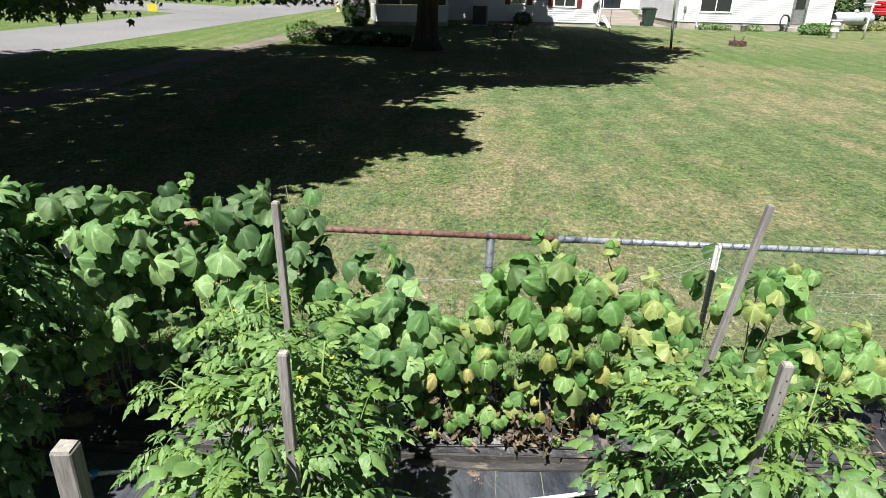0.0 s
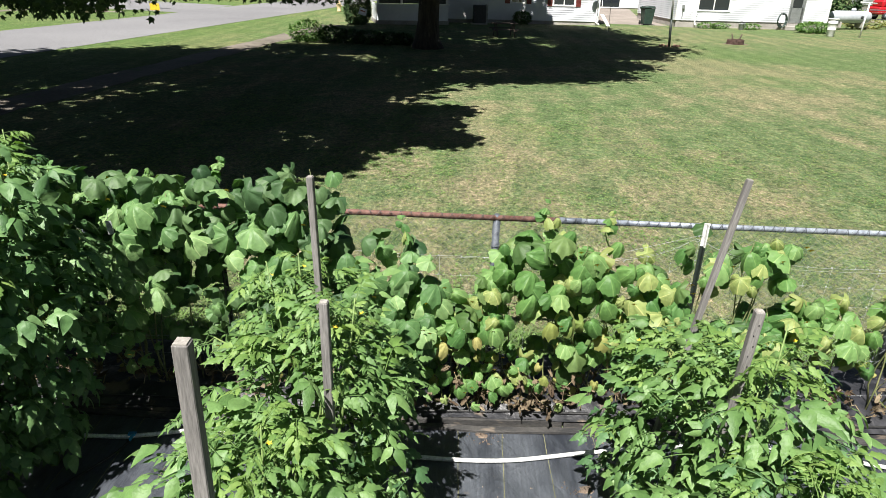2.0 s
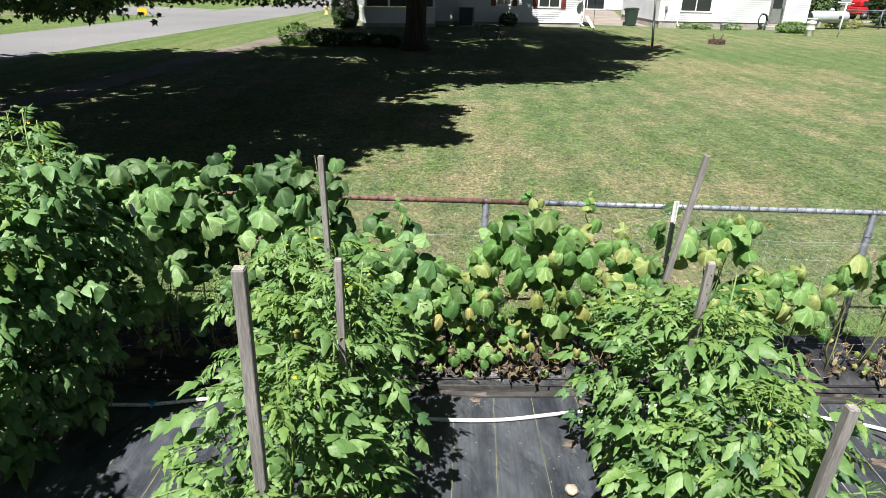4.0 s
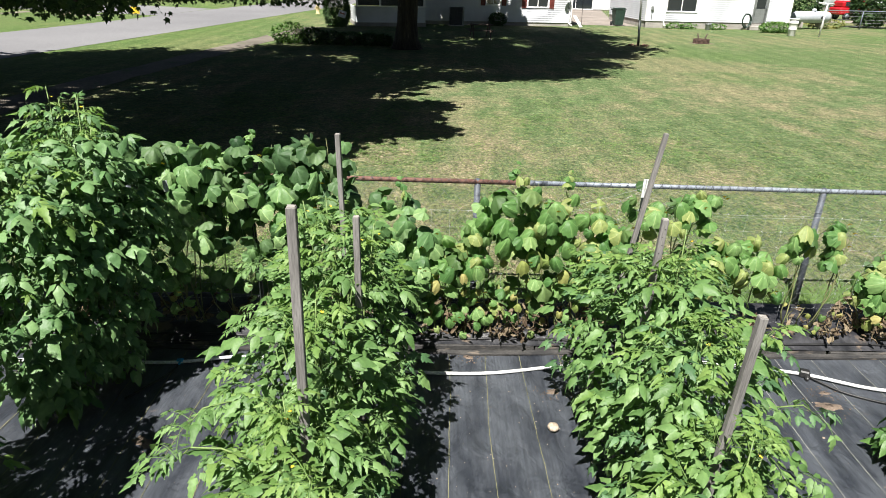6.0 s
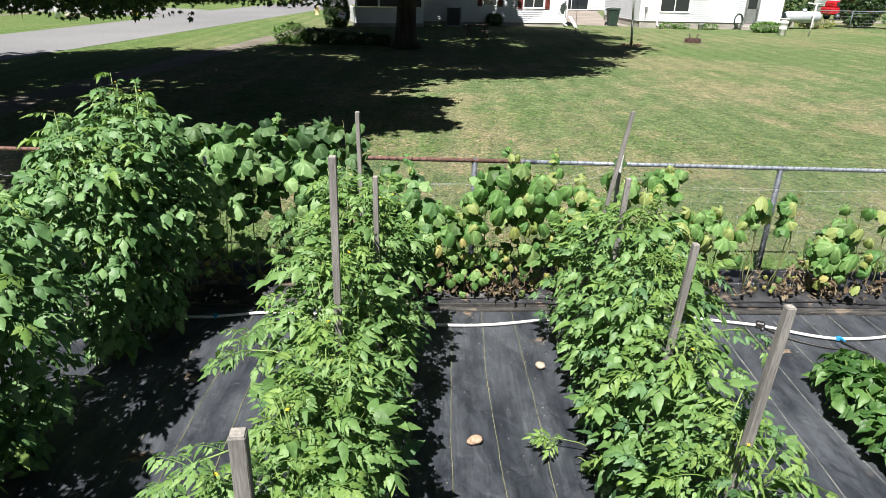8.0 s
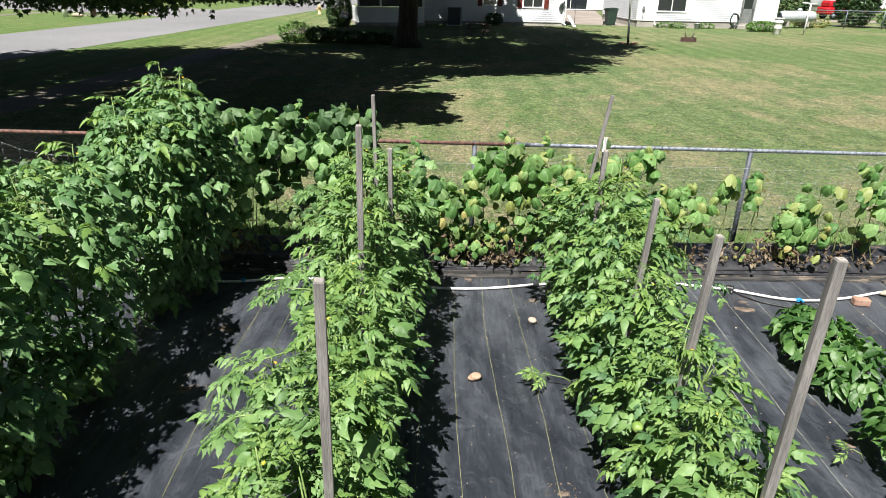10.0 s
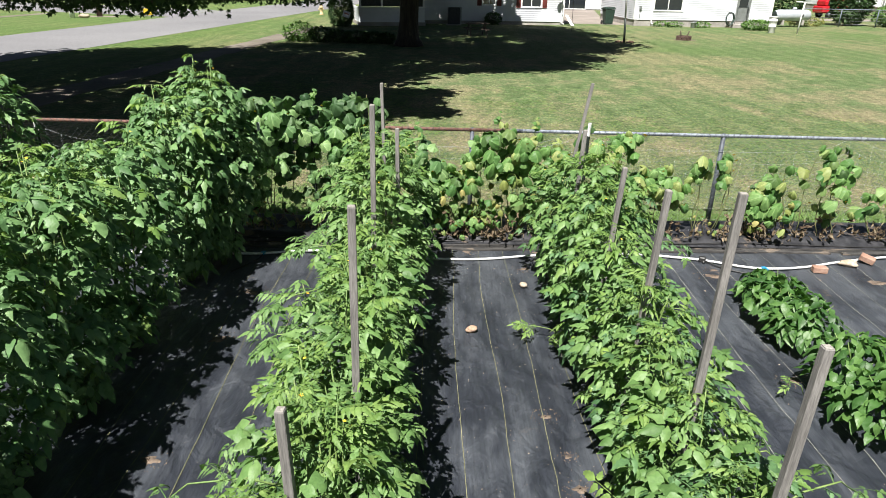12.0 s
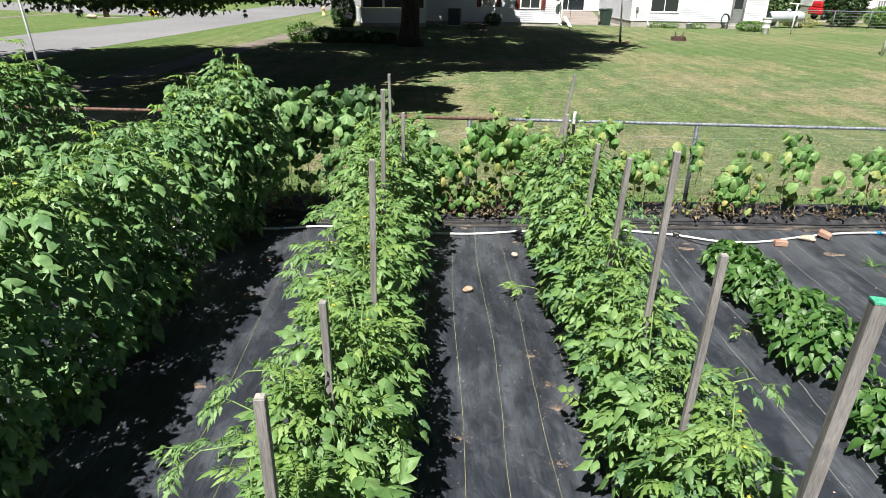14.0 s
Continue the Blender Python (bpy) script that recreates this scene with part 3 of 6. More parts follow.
def maple_leaf(rng, size):
    """A lobed tree leaf."""
    tips = [(0, 1.0), (52, 0.86), (-52, 0.86), (105, 0.52), (-105, 0.52)]
    notch = [(26, 0.48), (-26, 0.48), (80, 0.40), (-80, 0.40), (150, 0.30), (-150, 0.30)]
    pts = sorted(tips + notch)
    droop = rng.uniform(0.1, 0.5)
    vs = [(0, 0, 0)]
    for a, r in pts:
        b = radians(a)
        r = r * size * 0.6
        vs.append((r * math.sin(b), r * math.cos(b), -droop * r * r / size + rng.uniform(-0.04, 0.04) * size))
    n = len(pts)
    fs = [(0, 1 + (k + 1) % n, 1 + k) for k in range(n)]
    return np.array(vs, float), np.array(fs, int)[:, ::-1]


def oval_leaf(rng, ln):
    return blade(ln, [0.02, 0.24, 0.20, 0.0], rng.uniform(0.1, 0.4), rng.uniform(0.1, 0.6))


def crumpled(rng, size):
    """A withered leaf: rolled up and shrunken."""
    v, f = cucumber_leaf(rng, size, 14)
    r = size * rng.uniform(0.16, 0.30)
    a = v[:, 0] / r
    x, z = r * np.sin(a) * 0.8, r * (1 - np.cos(a)) + v[:, 2] * 0.5
    y = v[:, 1] + 0.25 * r * np.sin(v[:, 0] * 60 + 2)
    out = np.stack([x, y, z], 1)
    out += 0.035 * size * np.sin(v[:, [1, 2, 0]] * 90 + np.array((0, 2, 4)))
    return out, f


RNG = random.Random(11)
TOMATO_SHAPES = [tomato_leaf(RNG, RNG.uniform(0.25, 0.34), RNG.choice((3, 3, 4)), RNG.uniform(0, 0.25), wide=0.86) for _ in range(12)]
TOMATO_BROAD = [tomato_leaf(RNG, RNG.uniform(0.23, 0.32), RNG.choice((2, 2, 3)), RNG.uniform(0.1, 0.4), wide=1.18) for _ in range(12)]
TOMATO_PLAIN = [tomato_leaf(RNG, RNG.uniform(0.24, 0.32), 2, 0.1, True, 1.22) for _ in range(6)]
TOMATO_OVAL = [tomato_leaf(RNG, RNG.uniform(0.23, 0.31), RNG.choice((2, 3)), RNG.uniform(0.05, 0.3), wide=1.05) for _ in range(12)]
CUKE_SHAPES = [cucumber_leaf(RNG, 0.17) for _ in range(14)]
LIMP_SHAPES = [cucumber_leaf(RNG, 0.17, 30, True) for _ in range(12)]
DRY_SHAPES = [crumpled(RNG, 0.17) for _ in range(10)]
PEPPER_SHAPES = [pepper_leaf(RNG, 0.108) for _ in range(8)]
MAPLE_SHAPES = [maple_leaf(RNG, 0.15) for _ in range(8)]
OVAL_SHAPES = [oval_leaf(RNG, 0.10) for _ in range(6)]


def shared(name, shapes, mat, smooth=False):
    return [mesh_from(name, v, f, mat, smooth) for v, f in shapes]


TOMATO_MESH = shared("tomato_leaf", TOMATO_SHAPES, TOMATO, True)
TOMATO_LOW_MESH = shared("tomato_lower_leaf", TOMATO_BROAD, TOMATO_LOW, True)
TOMATO_OVAL_MESH = shared("tomato_oval_leaf", TOMATO_OVAL[:6], TOMATO, True) + shared("tomato_oval_leaf", TOMATO_OVAL[6:], TOMATO_LOW, True)
TOMATO_TIP_MESH = shared("tomato_tip_leaf", TOMATO_SHAPES, TOMATO_TIP, True)
TOMATO_DEEP_MESH = shared("tomato_leaf_deep", TOMATO_BROAD, TOMATO_DEEP, True)
CUKE_MESH = shared("cucumber_leaf", CUKE_SHAPES[:11] + LIMP_SHAPES[6:], CUCUMBER_V, True)
CUKE_LIGHT_MESH = shared("cucumber_leaf_light", LIMP_SHAPES + CUKE_SHAPES[:4], CUCUMBER_LIGHT_V, True)
YELLOW_MESH = shared("yellowed_leaf", LIMP_SHAPES, YELLOWED, True)
PEPPER_MESH = shared("pepper_leaf", PEPPER_SHAPES, PEPPER, True)

# ---------- ground ----------
def sheet(name, x0, x1, y0, y1, nx, ny, z, mat, hill=None):
    xs, ys = np.linspace(x0, x1, nx + 1), np.linspace(y0, y1, ny + 1)
    vs = [(x, y, z + (hill(x, y) if hill else 0.0)) for y in ys for x in xs]
    fs = np.array([(j * (nx + 1) + i, j * (nx + 1) + i + 1, (j + 1) * (nx + 1) + i + 1, (j + 1) * (nx + 1) + i) for j in range(ny) for i in range(nx)], int)
    return mesh_from(name, np.array(vs), fs, mat, True)


def strip(name, left, right, z, mat, thick=0.03):
    """A flat strip between two edge lines, with a thickness."""
    n = len(left)
    vs = [(*p, z) for p in left] + [(*p, z) for p in right] + [(*p, z - thick) for p in left] + [(*p, z - thick) for p in right]
    fs = []
    for i in range(n - 1):
        fs += [(i, n + i, n + i + 1, i + 1), (i, i + 1, 2 * n + i + 1, 2 * n + i), (n + i, 3 * n + i, 3 * n + i + 1, n + i + 1)]
    return mesh_from(name, vs, fs, mat)


ground = tagged(new("ground", sheet("ground", -900, 900, -300, 1500, 36, 36, 0.0, LAWN)), "mown lawn with green and straw-coloured patches", "lawn", kind="structure")


def fabric_height(x, y):
    v = noise.noise(Vector((x * 1.3, y * 0.9, 3.1))) * 0.012 + noise.noise(Vector((x * 4.5, y * 3.0, 7.7))) * 0.007
    return max(v, -0.008)


fabric = tagged(new("ground_fabric", sheet("ground_fabric", -6.6, 8.6, -7.0, 3.12, 190, 126, 0.016, FABRIC, fabric_height)), "black woven weed fabric laid over the garden ground, dusty and wrinkled", "weed fabric", kind="structure")
for k in range(-21, 28):
    x = 0.005 + 0.2975 * k
    rnd = random.Random(k + 50)
    ph, amp = rnd.uniform(0, 6), rnd.uniform(0.012, 0.028)
    vs, fs = [], []
    n = 110
    for i in range(n + 1):
        y = -6.9 + (3.08 + 6.9) * i / n
        xx = x + amp * math.sin(y * 1.7 + ph) + 0.010 * noise.noise(Vector((k * 3.7, y * 2.6, 1.0))) + 0.005 * noise.noise(Vector((k * 1.9, y * 7.0, 4.0)))
        z = 0.0205 + max(fabric_height(xx - 0.003, y), fabric_height(xx + 0.003, y))
        w = 0.0023 if x < 1.4 else 0.0028
        vs += [(xx - w, y, z), (xx + w, y, z)]
        if i:
            fs.append((2 * i - 2, 2 * i - 1, 2 * i + 1, 2 * i))
    part("marker_thread", mesh_from("marker_thread", vs, fs, STRIPE if x < 1.4 else STRIPE_PALE), fabric)

# road, side street, walkway, drive
def road_near(y):
    return -14.52 + 0.118 * (y - 20.35)


ys = [-120, -40, 0, 20, 30, 40, 50, 70, 110, 200]
tagged(new("road", strip("road", [(road_near(y) - 6.6 - (0.6 if y > 40 else 0), y) for y in ys], [(road_near(y), y) for y in ys], 0.008, ROAD)), "pale sunlit asphalt road", "road", kind="structure")
tagged(new("side_street", strip("side_street", [(-150, 77), (-44, 62), (-30, 58), (-18.2, 53)], [(-150, 62), (-44, 51.5), (-30, 47.2), (-18.6, 43.5)], 0.006, ROAD)), "pale asphalt side street joining the road", "road", kind="structure")
ys2 = [-30, -10] + [0.75 * k for k in range(50)]
tagged(new("pavement", strip("pavement", [(-10.2 + 0.104 * (y - 13.9) + 0.22 * noise.noise(Vector((0, y * 0.9, 1))), y) for y in ys2], [(-9.05 + 0.10 * (y - 13.3) + 0.22 * noise.noise(Vector((5, y * 0.9, 2))), y) for y in ys2], 0.007, WALKWAY)), "old narrow brownish concrete walkway in the grass", "walkway", kind="structure")
tagged(new("far_pavement", strip("far_pavement", [(-29.0 + 0.12 * (y - 38), y) for y in (-40, 10, 30, 38, 45)], [(-28.0 + 0.12 * (y - 38), y) for y in (-40, 10, 30, 38, 45)], 0.007, WALKWAY)), "pale concrete walkway beyond the road", "walkway", kind="structure")
tagged(new("driveway", strip("driveway", [(8.9, 44.3), (9.2, 52), (9.6, 80)], [(13.2, 43.6), (13.4, 52), (18.6, 80)], 0.008, GRAVEL)), "pale gravel and concrete drive between the houses", "driveway", kind="structure")
tagged(new("far_drive", strip("far_drive", [(24, 56), (60, 60), (90, 62)], [(24, 53.5), (60, 57), (90, 59)], 0.008, GRAVEL)), "pale gravel lane far behind the lawn", "lane", kind="structure")

# ---------- grass ----------
def grass(name, x0, x1, y0, y1, count, hmin, hmax, seed, label, mat=GRASS_BLADE):
    g = np.random.default_rng(seed)
    x = g.uniform(x0, x1, count)
    u = g.uniform(0, 1, count)
    y = y0 + (y1 - y0) * u ** 1.6
    thin = g.uniform(0, 1, len(x)) > ((y - y0) / (y1 - y0)) ** 1.5
    x, y = x[thin], y[thin]
    n = len(x)
    vs = np.zeros((n, 3, 3, 3), np.float32)
    for b in range(3):
        a = g.uniform(0, 2 * np.pi, n)
        h = g.uniform(hmin, hmax, n)
        w = g.uniform(0.004, 0.009, n) * (1 + 0.10 * (y - y0))
        lean = g.uniform(0.8, 2.8, n) * h
        ox, oy = g.uniform(-0.02, 0.02, n), g.uniform(-0.02, 0.02, n)
        ca, sa = np.cos(a), np.sin(a)
        vs[:, b, 0] = np.stack([x + ox - sa * w, y + oy + ca * w, np.full(n, 0.0)], 1)
        vs[:, b, 1] = np.stack([x + ox + sa * w, y + oy - ca * w, np.full(n, 0.0)], 1)
        vs[:, b, 2] = np.stack([x + ox + ca * lean, y + oy + sa * lean, h], 1)
    fs = np.arange(n * 9).reshape(-1, 3)
    tagged(new(name, mesh_from(name, vs.reshape(-1, 3), fs, mat)), label, "grass", kind="stuff")


grass("lawn_grass", -7.0, 10.0, 3.98, 15.0, 70000, 0.005, 0.014, 5, "short mown lawn grass and clover")
grass("fence_grass", -6.5, 9.0, 3.94, 4.50, 15000, 0.04, 0.12, 6, "longer lush green grass along the fence foot", CLOVER)

def clover(name, count, seed, label):
    """Small round-leaved plants in loose drifts, a little above the mown grass."""
    g = np.random.default_rng(seed)
    x, y = g.uniform(-5.5, 7.5, count), 4.1 + 11.0 * g.uniform(0, 1, count) ** 1.5
    drift = np.array([noise.noise(Vector((a * 0.55, b * 0.35, 2.0))) + 0.5 * noise.noise(Vector((a * 2.1, b * 1.4, 5.0))) for a, b in zip(x, y)])
    k = drift - 0.05 * x > g.uniform(-0.10, 0.55, count)
    x, y = x[k], y[k]
    n, leaves = len(x), 7
    vs = np.zeros((n, leaves, 4, 3), np.float32)
    for b in range(leaves):
        ang, far = g.uniform(0, 2 * np.pi, n), 0.055 * np.sqrt(g.uniform(0, 1, n))
        cx, cy, cz = x + far * np.cos(ang), y + far * np.sin(ang), g.uniform(0.008, 0.026, n)
        r, t = g.uniform(0.007, 0.014, n), g.uniform(0, 2 * np.pi, n)
        tilt = g.uniform(-0.5, 0.5, (2, n))
        for q in range(4):
            dx, dy = r * np.cos(t + q * np.pi / 2), r * np.sin(t + q * np.pi / 2)
            vs[:, b, q] = np.stack([cx + dx, cy + dy, cz + tilt[0] * dx + tilt[1] * dy], 1)
    tagged(new(name, mesh_from(name, vs.reshape(-1, 3), np.arange(n * leaves * 4).reshape(-1, 4), CLOVER)), label, "clover", kind="stuff")


clover("clover", 21000, 9, "drifts of bright green clover in the mown lawn")

# ---------- raised bed along the fence ----------
def bed_top(x, y):
    u = min(1.0, max(0.0, (y - 3.14) / 0.17))
    v = 0.062 + 0.073 * u * u * (3 - 2 * u) + noise.noise(Vector((x * 1.1, y * 2.5, 5.0))) * (0.008 + 0.017 * u) + noise.noise(Vector((x * 5, y * 6, 1.0))) * 0.010
    return v if y < 3.85 else v - 0.05


tagged(new("mulch_film", sheet("mulch_film", -6.6, 8.6, 3.15, 3.93, 260, 26, 0.0, PLASTIC, bed_top)), "black plastic mulch film over the raised bed, strewn with dry litter", "mulch film", kind="structure")
for i, x in enumerate((-5.4, -2.95, -0.5, 1.95, 4.4, 6.85)):
    tagged(part("bed_board", rough_plank("bed_board", (2.42, 0.034, 0.058 - 0.006 * (i % 2)), TIMBER, i, 0.010), None, "", pose(x, 3.155 + 0.008 * (i % 2), 0.0, -6 + 3 * (i % 3), 0.0, -0.3 + 0.3 * (i % 3))), "grey weathered timber edging board of the raised bed", "edging board", "boards along the raised bed")
for i, x in enumerate((-4.1, -1.65, 0.8, 3.25, 5.7)):
    tagged(part("ledge_board", rough_plank("ledge_board", (2.30 + 0.05 * (i % 3), 0.05, 0.022), TIMBER, 20 + i, 0.012), None, "", pose(x, 3.100 + 0.006 * (i % 2), 0.020, 0, 0, 0.5 * (i % 3) - 0.4)), "sandy grey plank lying before the raised bed", "plank", "planks before the raised bed")
drip = [(x, 3.19 + 0.012 * math.sin(x * 2.3), bed_top(x, 3.19 + 0.012 * math.sin(x * 2.3)) + 0.009) for x in np.linspace(-5.5, 7.5, 60)]
tagged(new("drip_hose", tube("drip_hose", drip, 0.009, BLACK_TUBE, 6)), "thin black drip hose along the raised bed", "hose")

# ---------- chain-link fence ----------
FY = 3.96


def rail_z(x):
    return 1.213 - 0.008 * x


fence = thing("chain_link_fence", pose(0, 0, 0), "chain-link fence with a rusty red and galvanised top rail", "fence")
for k in range(-7, 6):
    x = 0.25 + 3.05 * k
    part("post", tube("post", [(x, FY + 0.012, -0.02), (x, FY + 0.012, rail_z(x) + 0.005)], 0.028, POST_GALV, 12), fence)
    part("post_cap", lathe("post_cap", [(0.030, -0.01), (0.030, 0.012), (0.018, 0.024), (0.004, 0.028)], POST_GALV, 12), fence, "", pose(x, FY + 0.012, rail_z(x)))
    for z in (0.25, 0.5, 0.75, 1.0):
        part("tie", tube("tie", [(x + 0.034 * math.cos(a), FY + 0.012 + 0.034 * math.sin(a), z + 0.004 * a) for a in np.linspace(-3, 3, 9)], 0.002, GALV, 4), fence)
for x0, x1, mat, word in ((-21.2, 0.74, RUST_RAIL, "rusty red top rail"), (0.74, 15.5, RAIL_GALV, "galvanised top rail")):
    part("top_rail", tube("top_rail", [(x, FY, rail_z(x)) for x in np.linspace(x0, x1, 12)], 0.0205, mat, 12), fence, word)
part("rail_sleeve", tube("rail_sleeve", [(0.70, FY, rail_z(0.7)), (0.86, FY, rail_z(0.86))], 0.0235, GALV, 12), fence)
lines = []
d = 0.074
for k in range(int(-13 / d), int(9.6 / d)):
    x = k * d
    for s in (-1, 1):
        z0, z1 = 0.05, rail_z(x) + 0.028
        pts = [(x, FY - 0.028 + 0.003 * s, z0), (x + s * (z1 - z0) * 0.93, FY - 0.028 - 0.003 * s, z1)]
        lines.append((pts, 0.0010))
vs, fs = [], []
for pts, r in lines:
    v, f = tube_data(pts, r, 3, False)
    o = len(vs)
    vs += v
    fs += [tuple(i + o for i in q) for q in f]
# Mesh tips, coloured dark to stand in for their shadows on the rail too.
tips = []
for k in range(int(-13 / d), int(9.6 / d)):
    x = k * d
    z = rail_z(x)
    tips.append(([(x - 0.020, FY - 0.024, z - 0.016), (x - 0.006, FY - 0.031, z + 0.012), (x, FY - 0.026, z + 0.032)], 0.0019))
    tips.append(([(x + 0.020, FY - 0.024, z - 0.016), (x + 0.006, FY - 0.032, z + 0.012), (x + 0.003, FY - 0.024, z + 0.034)], 0.0019))
part("mesh_edge", tubes("mesh_edge", tips, DARK_GREY, 4), fence, "twisted wire tips along the rail, dark to include their shadows")["kind"] = "stuff"
part("chain_mesh", mesh_from("chain_mesh", vs, fs, WIRE), fence, "diamond wire mesh")

# ---------- trellis: T-posts and netting ----------
def t_post(x, y, h, lean):
    t = thing("fence_post", pose(x, y, 0, lean[0], lean[1], 0), "dark steel T-post with a white top holding the netting", "post", "T-posts of the trellis")
    bm = bmesh.new()
    box_bm(bm, (0.034, 0.006, h - 0.15), (0, 0.012, (h - 0.15) / 2))
    box_bm(bm, (0.006, 0.030, h - 0.15), (0, -0.006, (h - 0.15) / 2))
    for i in range(int((h - 0.3) / 0.055)):
        box_bm(bm, (0.018, 0.010, 0.012), (0, 0.018, 0.08 + i * 0.055))
    part("post", finish(bm, "post", POST_BLACK), t, "dark painted studded post")
    bm = bmesh.new()
    box_bm(bm, (0.036, 0.007, 0.15), (0, 0.012, h - 0.075))
    box_bm(bm, (0.007, 0.032, 0.15), (0, -0.006, h - 0.075))
    part("post_top", finish(bm, "post_top", POST_WHITE), t, "white painted top")


t_post(1.50, 3.36, 1.44, (0, 0.5))
t_post(-1.55, 3.40, 1.40, (0, -1))
t_post(7.6, 3.38, 1.36, (0, 1))
t_post(-4.6, 3.40, 1.40, (0, 0))

net_lines = []


def net_y(x, z):
    return 3.43 + 0.03 * math.sin(x * 2.2 + z * 3)


def net_top(x):
    u = ((x + 1.55) / 3.05) % 1.0
    return 1.13 + 0.20 * (abs(2 * u - 1)) ** 6


for i in range(75):
    x = -4.5 + i * 0.15
    net_lines.append(([(x + 0.01 * math.sin(z * 5 + i), net_y(x, z), z * net_top(x)) for z in np.linspace(0.14, 1.0, 8)], 0.0006))
for j in range(8):
    s = 0.14 + 0.86 * j / 7
    net_lines.append(([(x, net_y(x, s), s * net_top(x) + 0.006 * math.sin(x * 7 + j)) for x in np.linspace(-4.5, 6.6, 90)], 0.0011 if j == 7 else 0.0006))
net_lines.append(([(x, 3.42, net_top(x) + 0.012 * math.sin(x * 2)) for x in np.linspace(-1.0, 3.0, 40)], 0.0006))
net_lines.append(([(0.3, 3.42, 1.10), (1.0, 3.41, 1.20), (1.50, 3.36, 1.37)], 0.0010))
netting = tagged(new("trellis_netting", tubes("trellis_netting", net_lines, NET, 3)), "thin white plastic trellis netting hung before the fence", "netting")
knots = []
for i in range(75):
    for j in range(8):
        x, s = -4.5 + i * 0.15, 0.14 + 0.86 * j / 7
        knots.append(((0.006, 0.004, 0.010), (x, net_y(x, s), s * net_top(x))))
vs, fs, o = [], [], 0
cv = np.array([(a, b, c) for a in (-1, 1) for b in (-1, 1) for c in (-1, 1)], float)
cf = np.array([(0, 1, 3, 2), (4, 6, 7, 5), (0, 4, 5, 1), (2, 3, 7, 6), (0, 2, 6, 4), (1, 5, 7, 3)], int)
for sz, at in knots:
    vs.append(cv * np.array(sz) * 0.5 + np.array(at))
    fs.append(cf + o)
    o += 8
part("net_knots", mesh_from("net_knots", np.concatenate(vs), np.concatenate(fs), NET), netting)["kind"] = "stuff"

# ---------- wooden stakes ----------
def stake(top, foot, width=0.038, tip=STAKE_END, turn=0.0, label="grey weathered square wooden garden stake"):
    a, b = Vector(foot), Vector(top)
    ln = (b - a).length
    bm = bmesh.new()
    box_bm(bm, (width, width, ln), (0, 0, ln / 2), 0.0025)
    for v in bm.verts:
        k = v.co.z / ln
        v.co.x += 0.004 * math.sin(k * 5 + top[0] * 9)
        v.co.y += 0.003 * math.sin(k * 4 + top[1] * 7)
    up = (b - a).normalized()
    back = up.cross(Vector((1, 0, 0))).normalized()
    q = Matrix((back.cross(up), back, up)).transposed().to_4x4()
    m = Matrix.Translation(a) @ q @ pose(0, 0, 0, 0, 0, turn)
    t = thing("garden_stake", m, label, "stake", "garden stakes")
    part("shaft", finish(bm, "shaft", STAKE_WOOD), t)
    if tip is not None:
        end = boxes("sawn_end", [((width - 0.006, width - 0.006, 0.004), (0.004 * math.sin(5 + top[0] * 9), 0.003 * math.sin(4 + top[1] * 7), ln + 0.001))], tip)
        part("sawn_end", end, t, "paler sawn end")
    return t, ln


stakes = [((-0.688, 2.302, 1.991), (-0.66, 2.33, 0)), ((-0.518, 1.675, 1.716), (-0.52, 1.69, 0)), ((-0.636, 0.821, 2.068), (-0.665, 0.83, 0)),
          ((-0.551, -1.091, 1.994), (-0.58, -1.08, 0)), ((-0.721, -1.827, 1.507), (-0.69, -1.84, 0)), ((-0.76, -2.78, 1.66), (-0.74, -2.80, 0)),
          ((1.274, 2.433, 2.003), (0.95, 2.36, 0)), ((1.074, 1.721, 1.718), (1.02, 1.74, 0)), ((1.181, 0.825, 1.646), (1.10, 0.84, 0)),
          ((1.189, -0.047, 1.755), (1.11, -0.04, 0)), ((1.173, -0.951, 2.033), (1.14, -0.95, 0)), ((1.138, -1.797, 1.763), (1.10, -1.80, 0))]
for i, (a, b) in enumerate(stakes):
    t, ln = stake(a, b, (0.029, 0.033, 0.037, 0.036, 0.036, 0.038, 0.027, 0.034, 0.034, 0.036, 0.037, 0.036)[i], turn=(i * 37) % 16 - 8)
    if i == 7:
        for k in range(6):
            part("nail_hole", lathe("nail_hole", [(0.0003, 0.0), (0.0022, 0.0), (0.0026, 0.002)], BLACK_TUBE, 8), t, "small dark nail hole", pose(0.004 * (-1) ** k + 0.003, -0.0185, ln - 0.05 - 0.045 * k, 90))
ob, ln = stake((1.10, -2.85, 2.07), (1.02, -2.83, 0), 0.045, None, turn=-12, label="grey wooden garden stake with a green painted top")
part("stake_top", box("stake_top", (0.046, 0.046, 0.006), GREEN_PAINT), ob, "green painted end", pose(0.002, 0, ln + 0.002))
pole = thing("metal_pole", pose(-4.42, 2.78, 0, 0, -4.5, 0), "slim pale grey-green metal pole standing between the tomato plants", "pole")
part("pole", tube("pole", [(0, 0, 0), (0, 0, 3.4)], 0.014, GREY_METAL, 10), pole)
part("pole_cap", lathe("pole_cap", [(0.017, 0), (0.017, 0.03), (0.006, 0.04)], GREY_METAL, 10), pole, "", pose(0, 0, 3.39))

# ---------- plants ----------
FRUIT_MESH = lathe("tomato", [(0.004, -0.026), (0.02, -0.022), (0.03, -0.006), (0.030, 0.008), (0.022, 0.022), (0.008, 0.025)], FRUIT, 12)


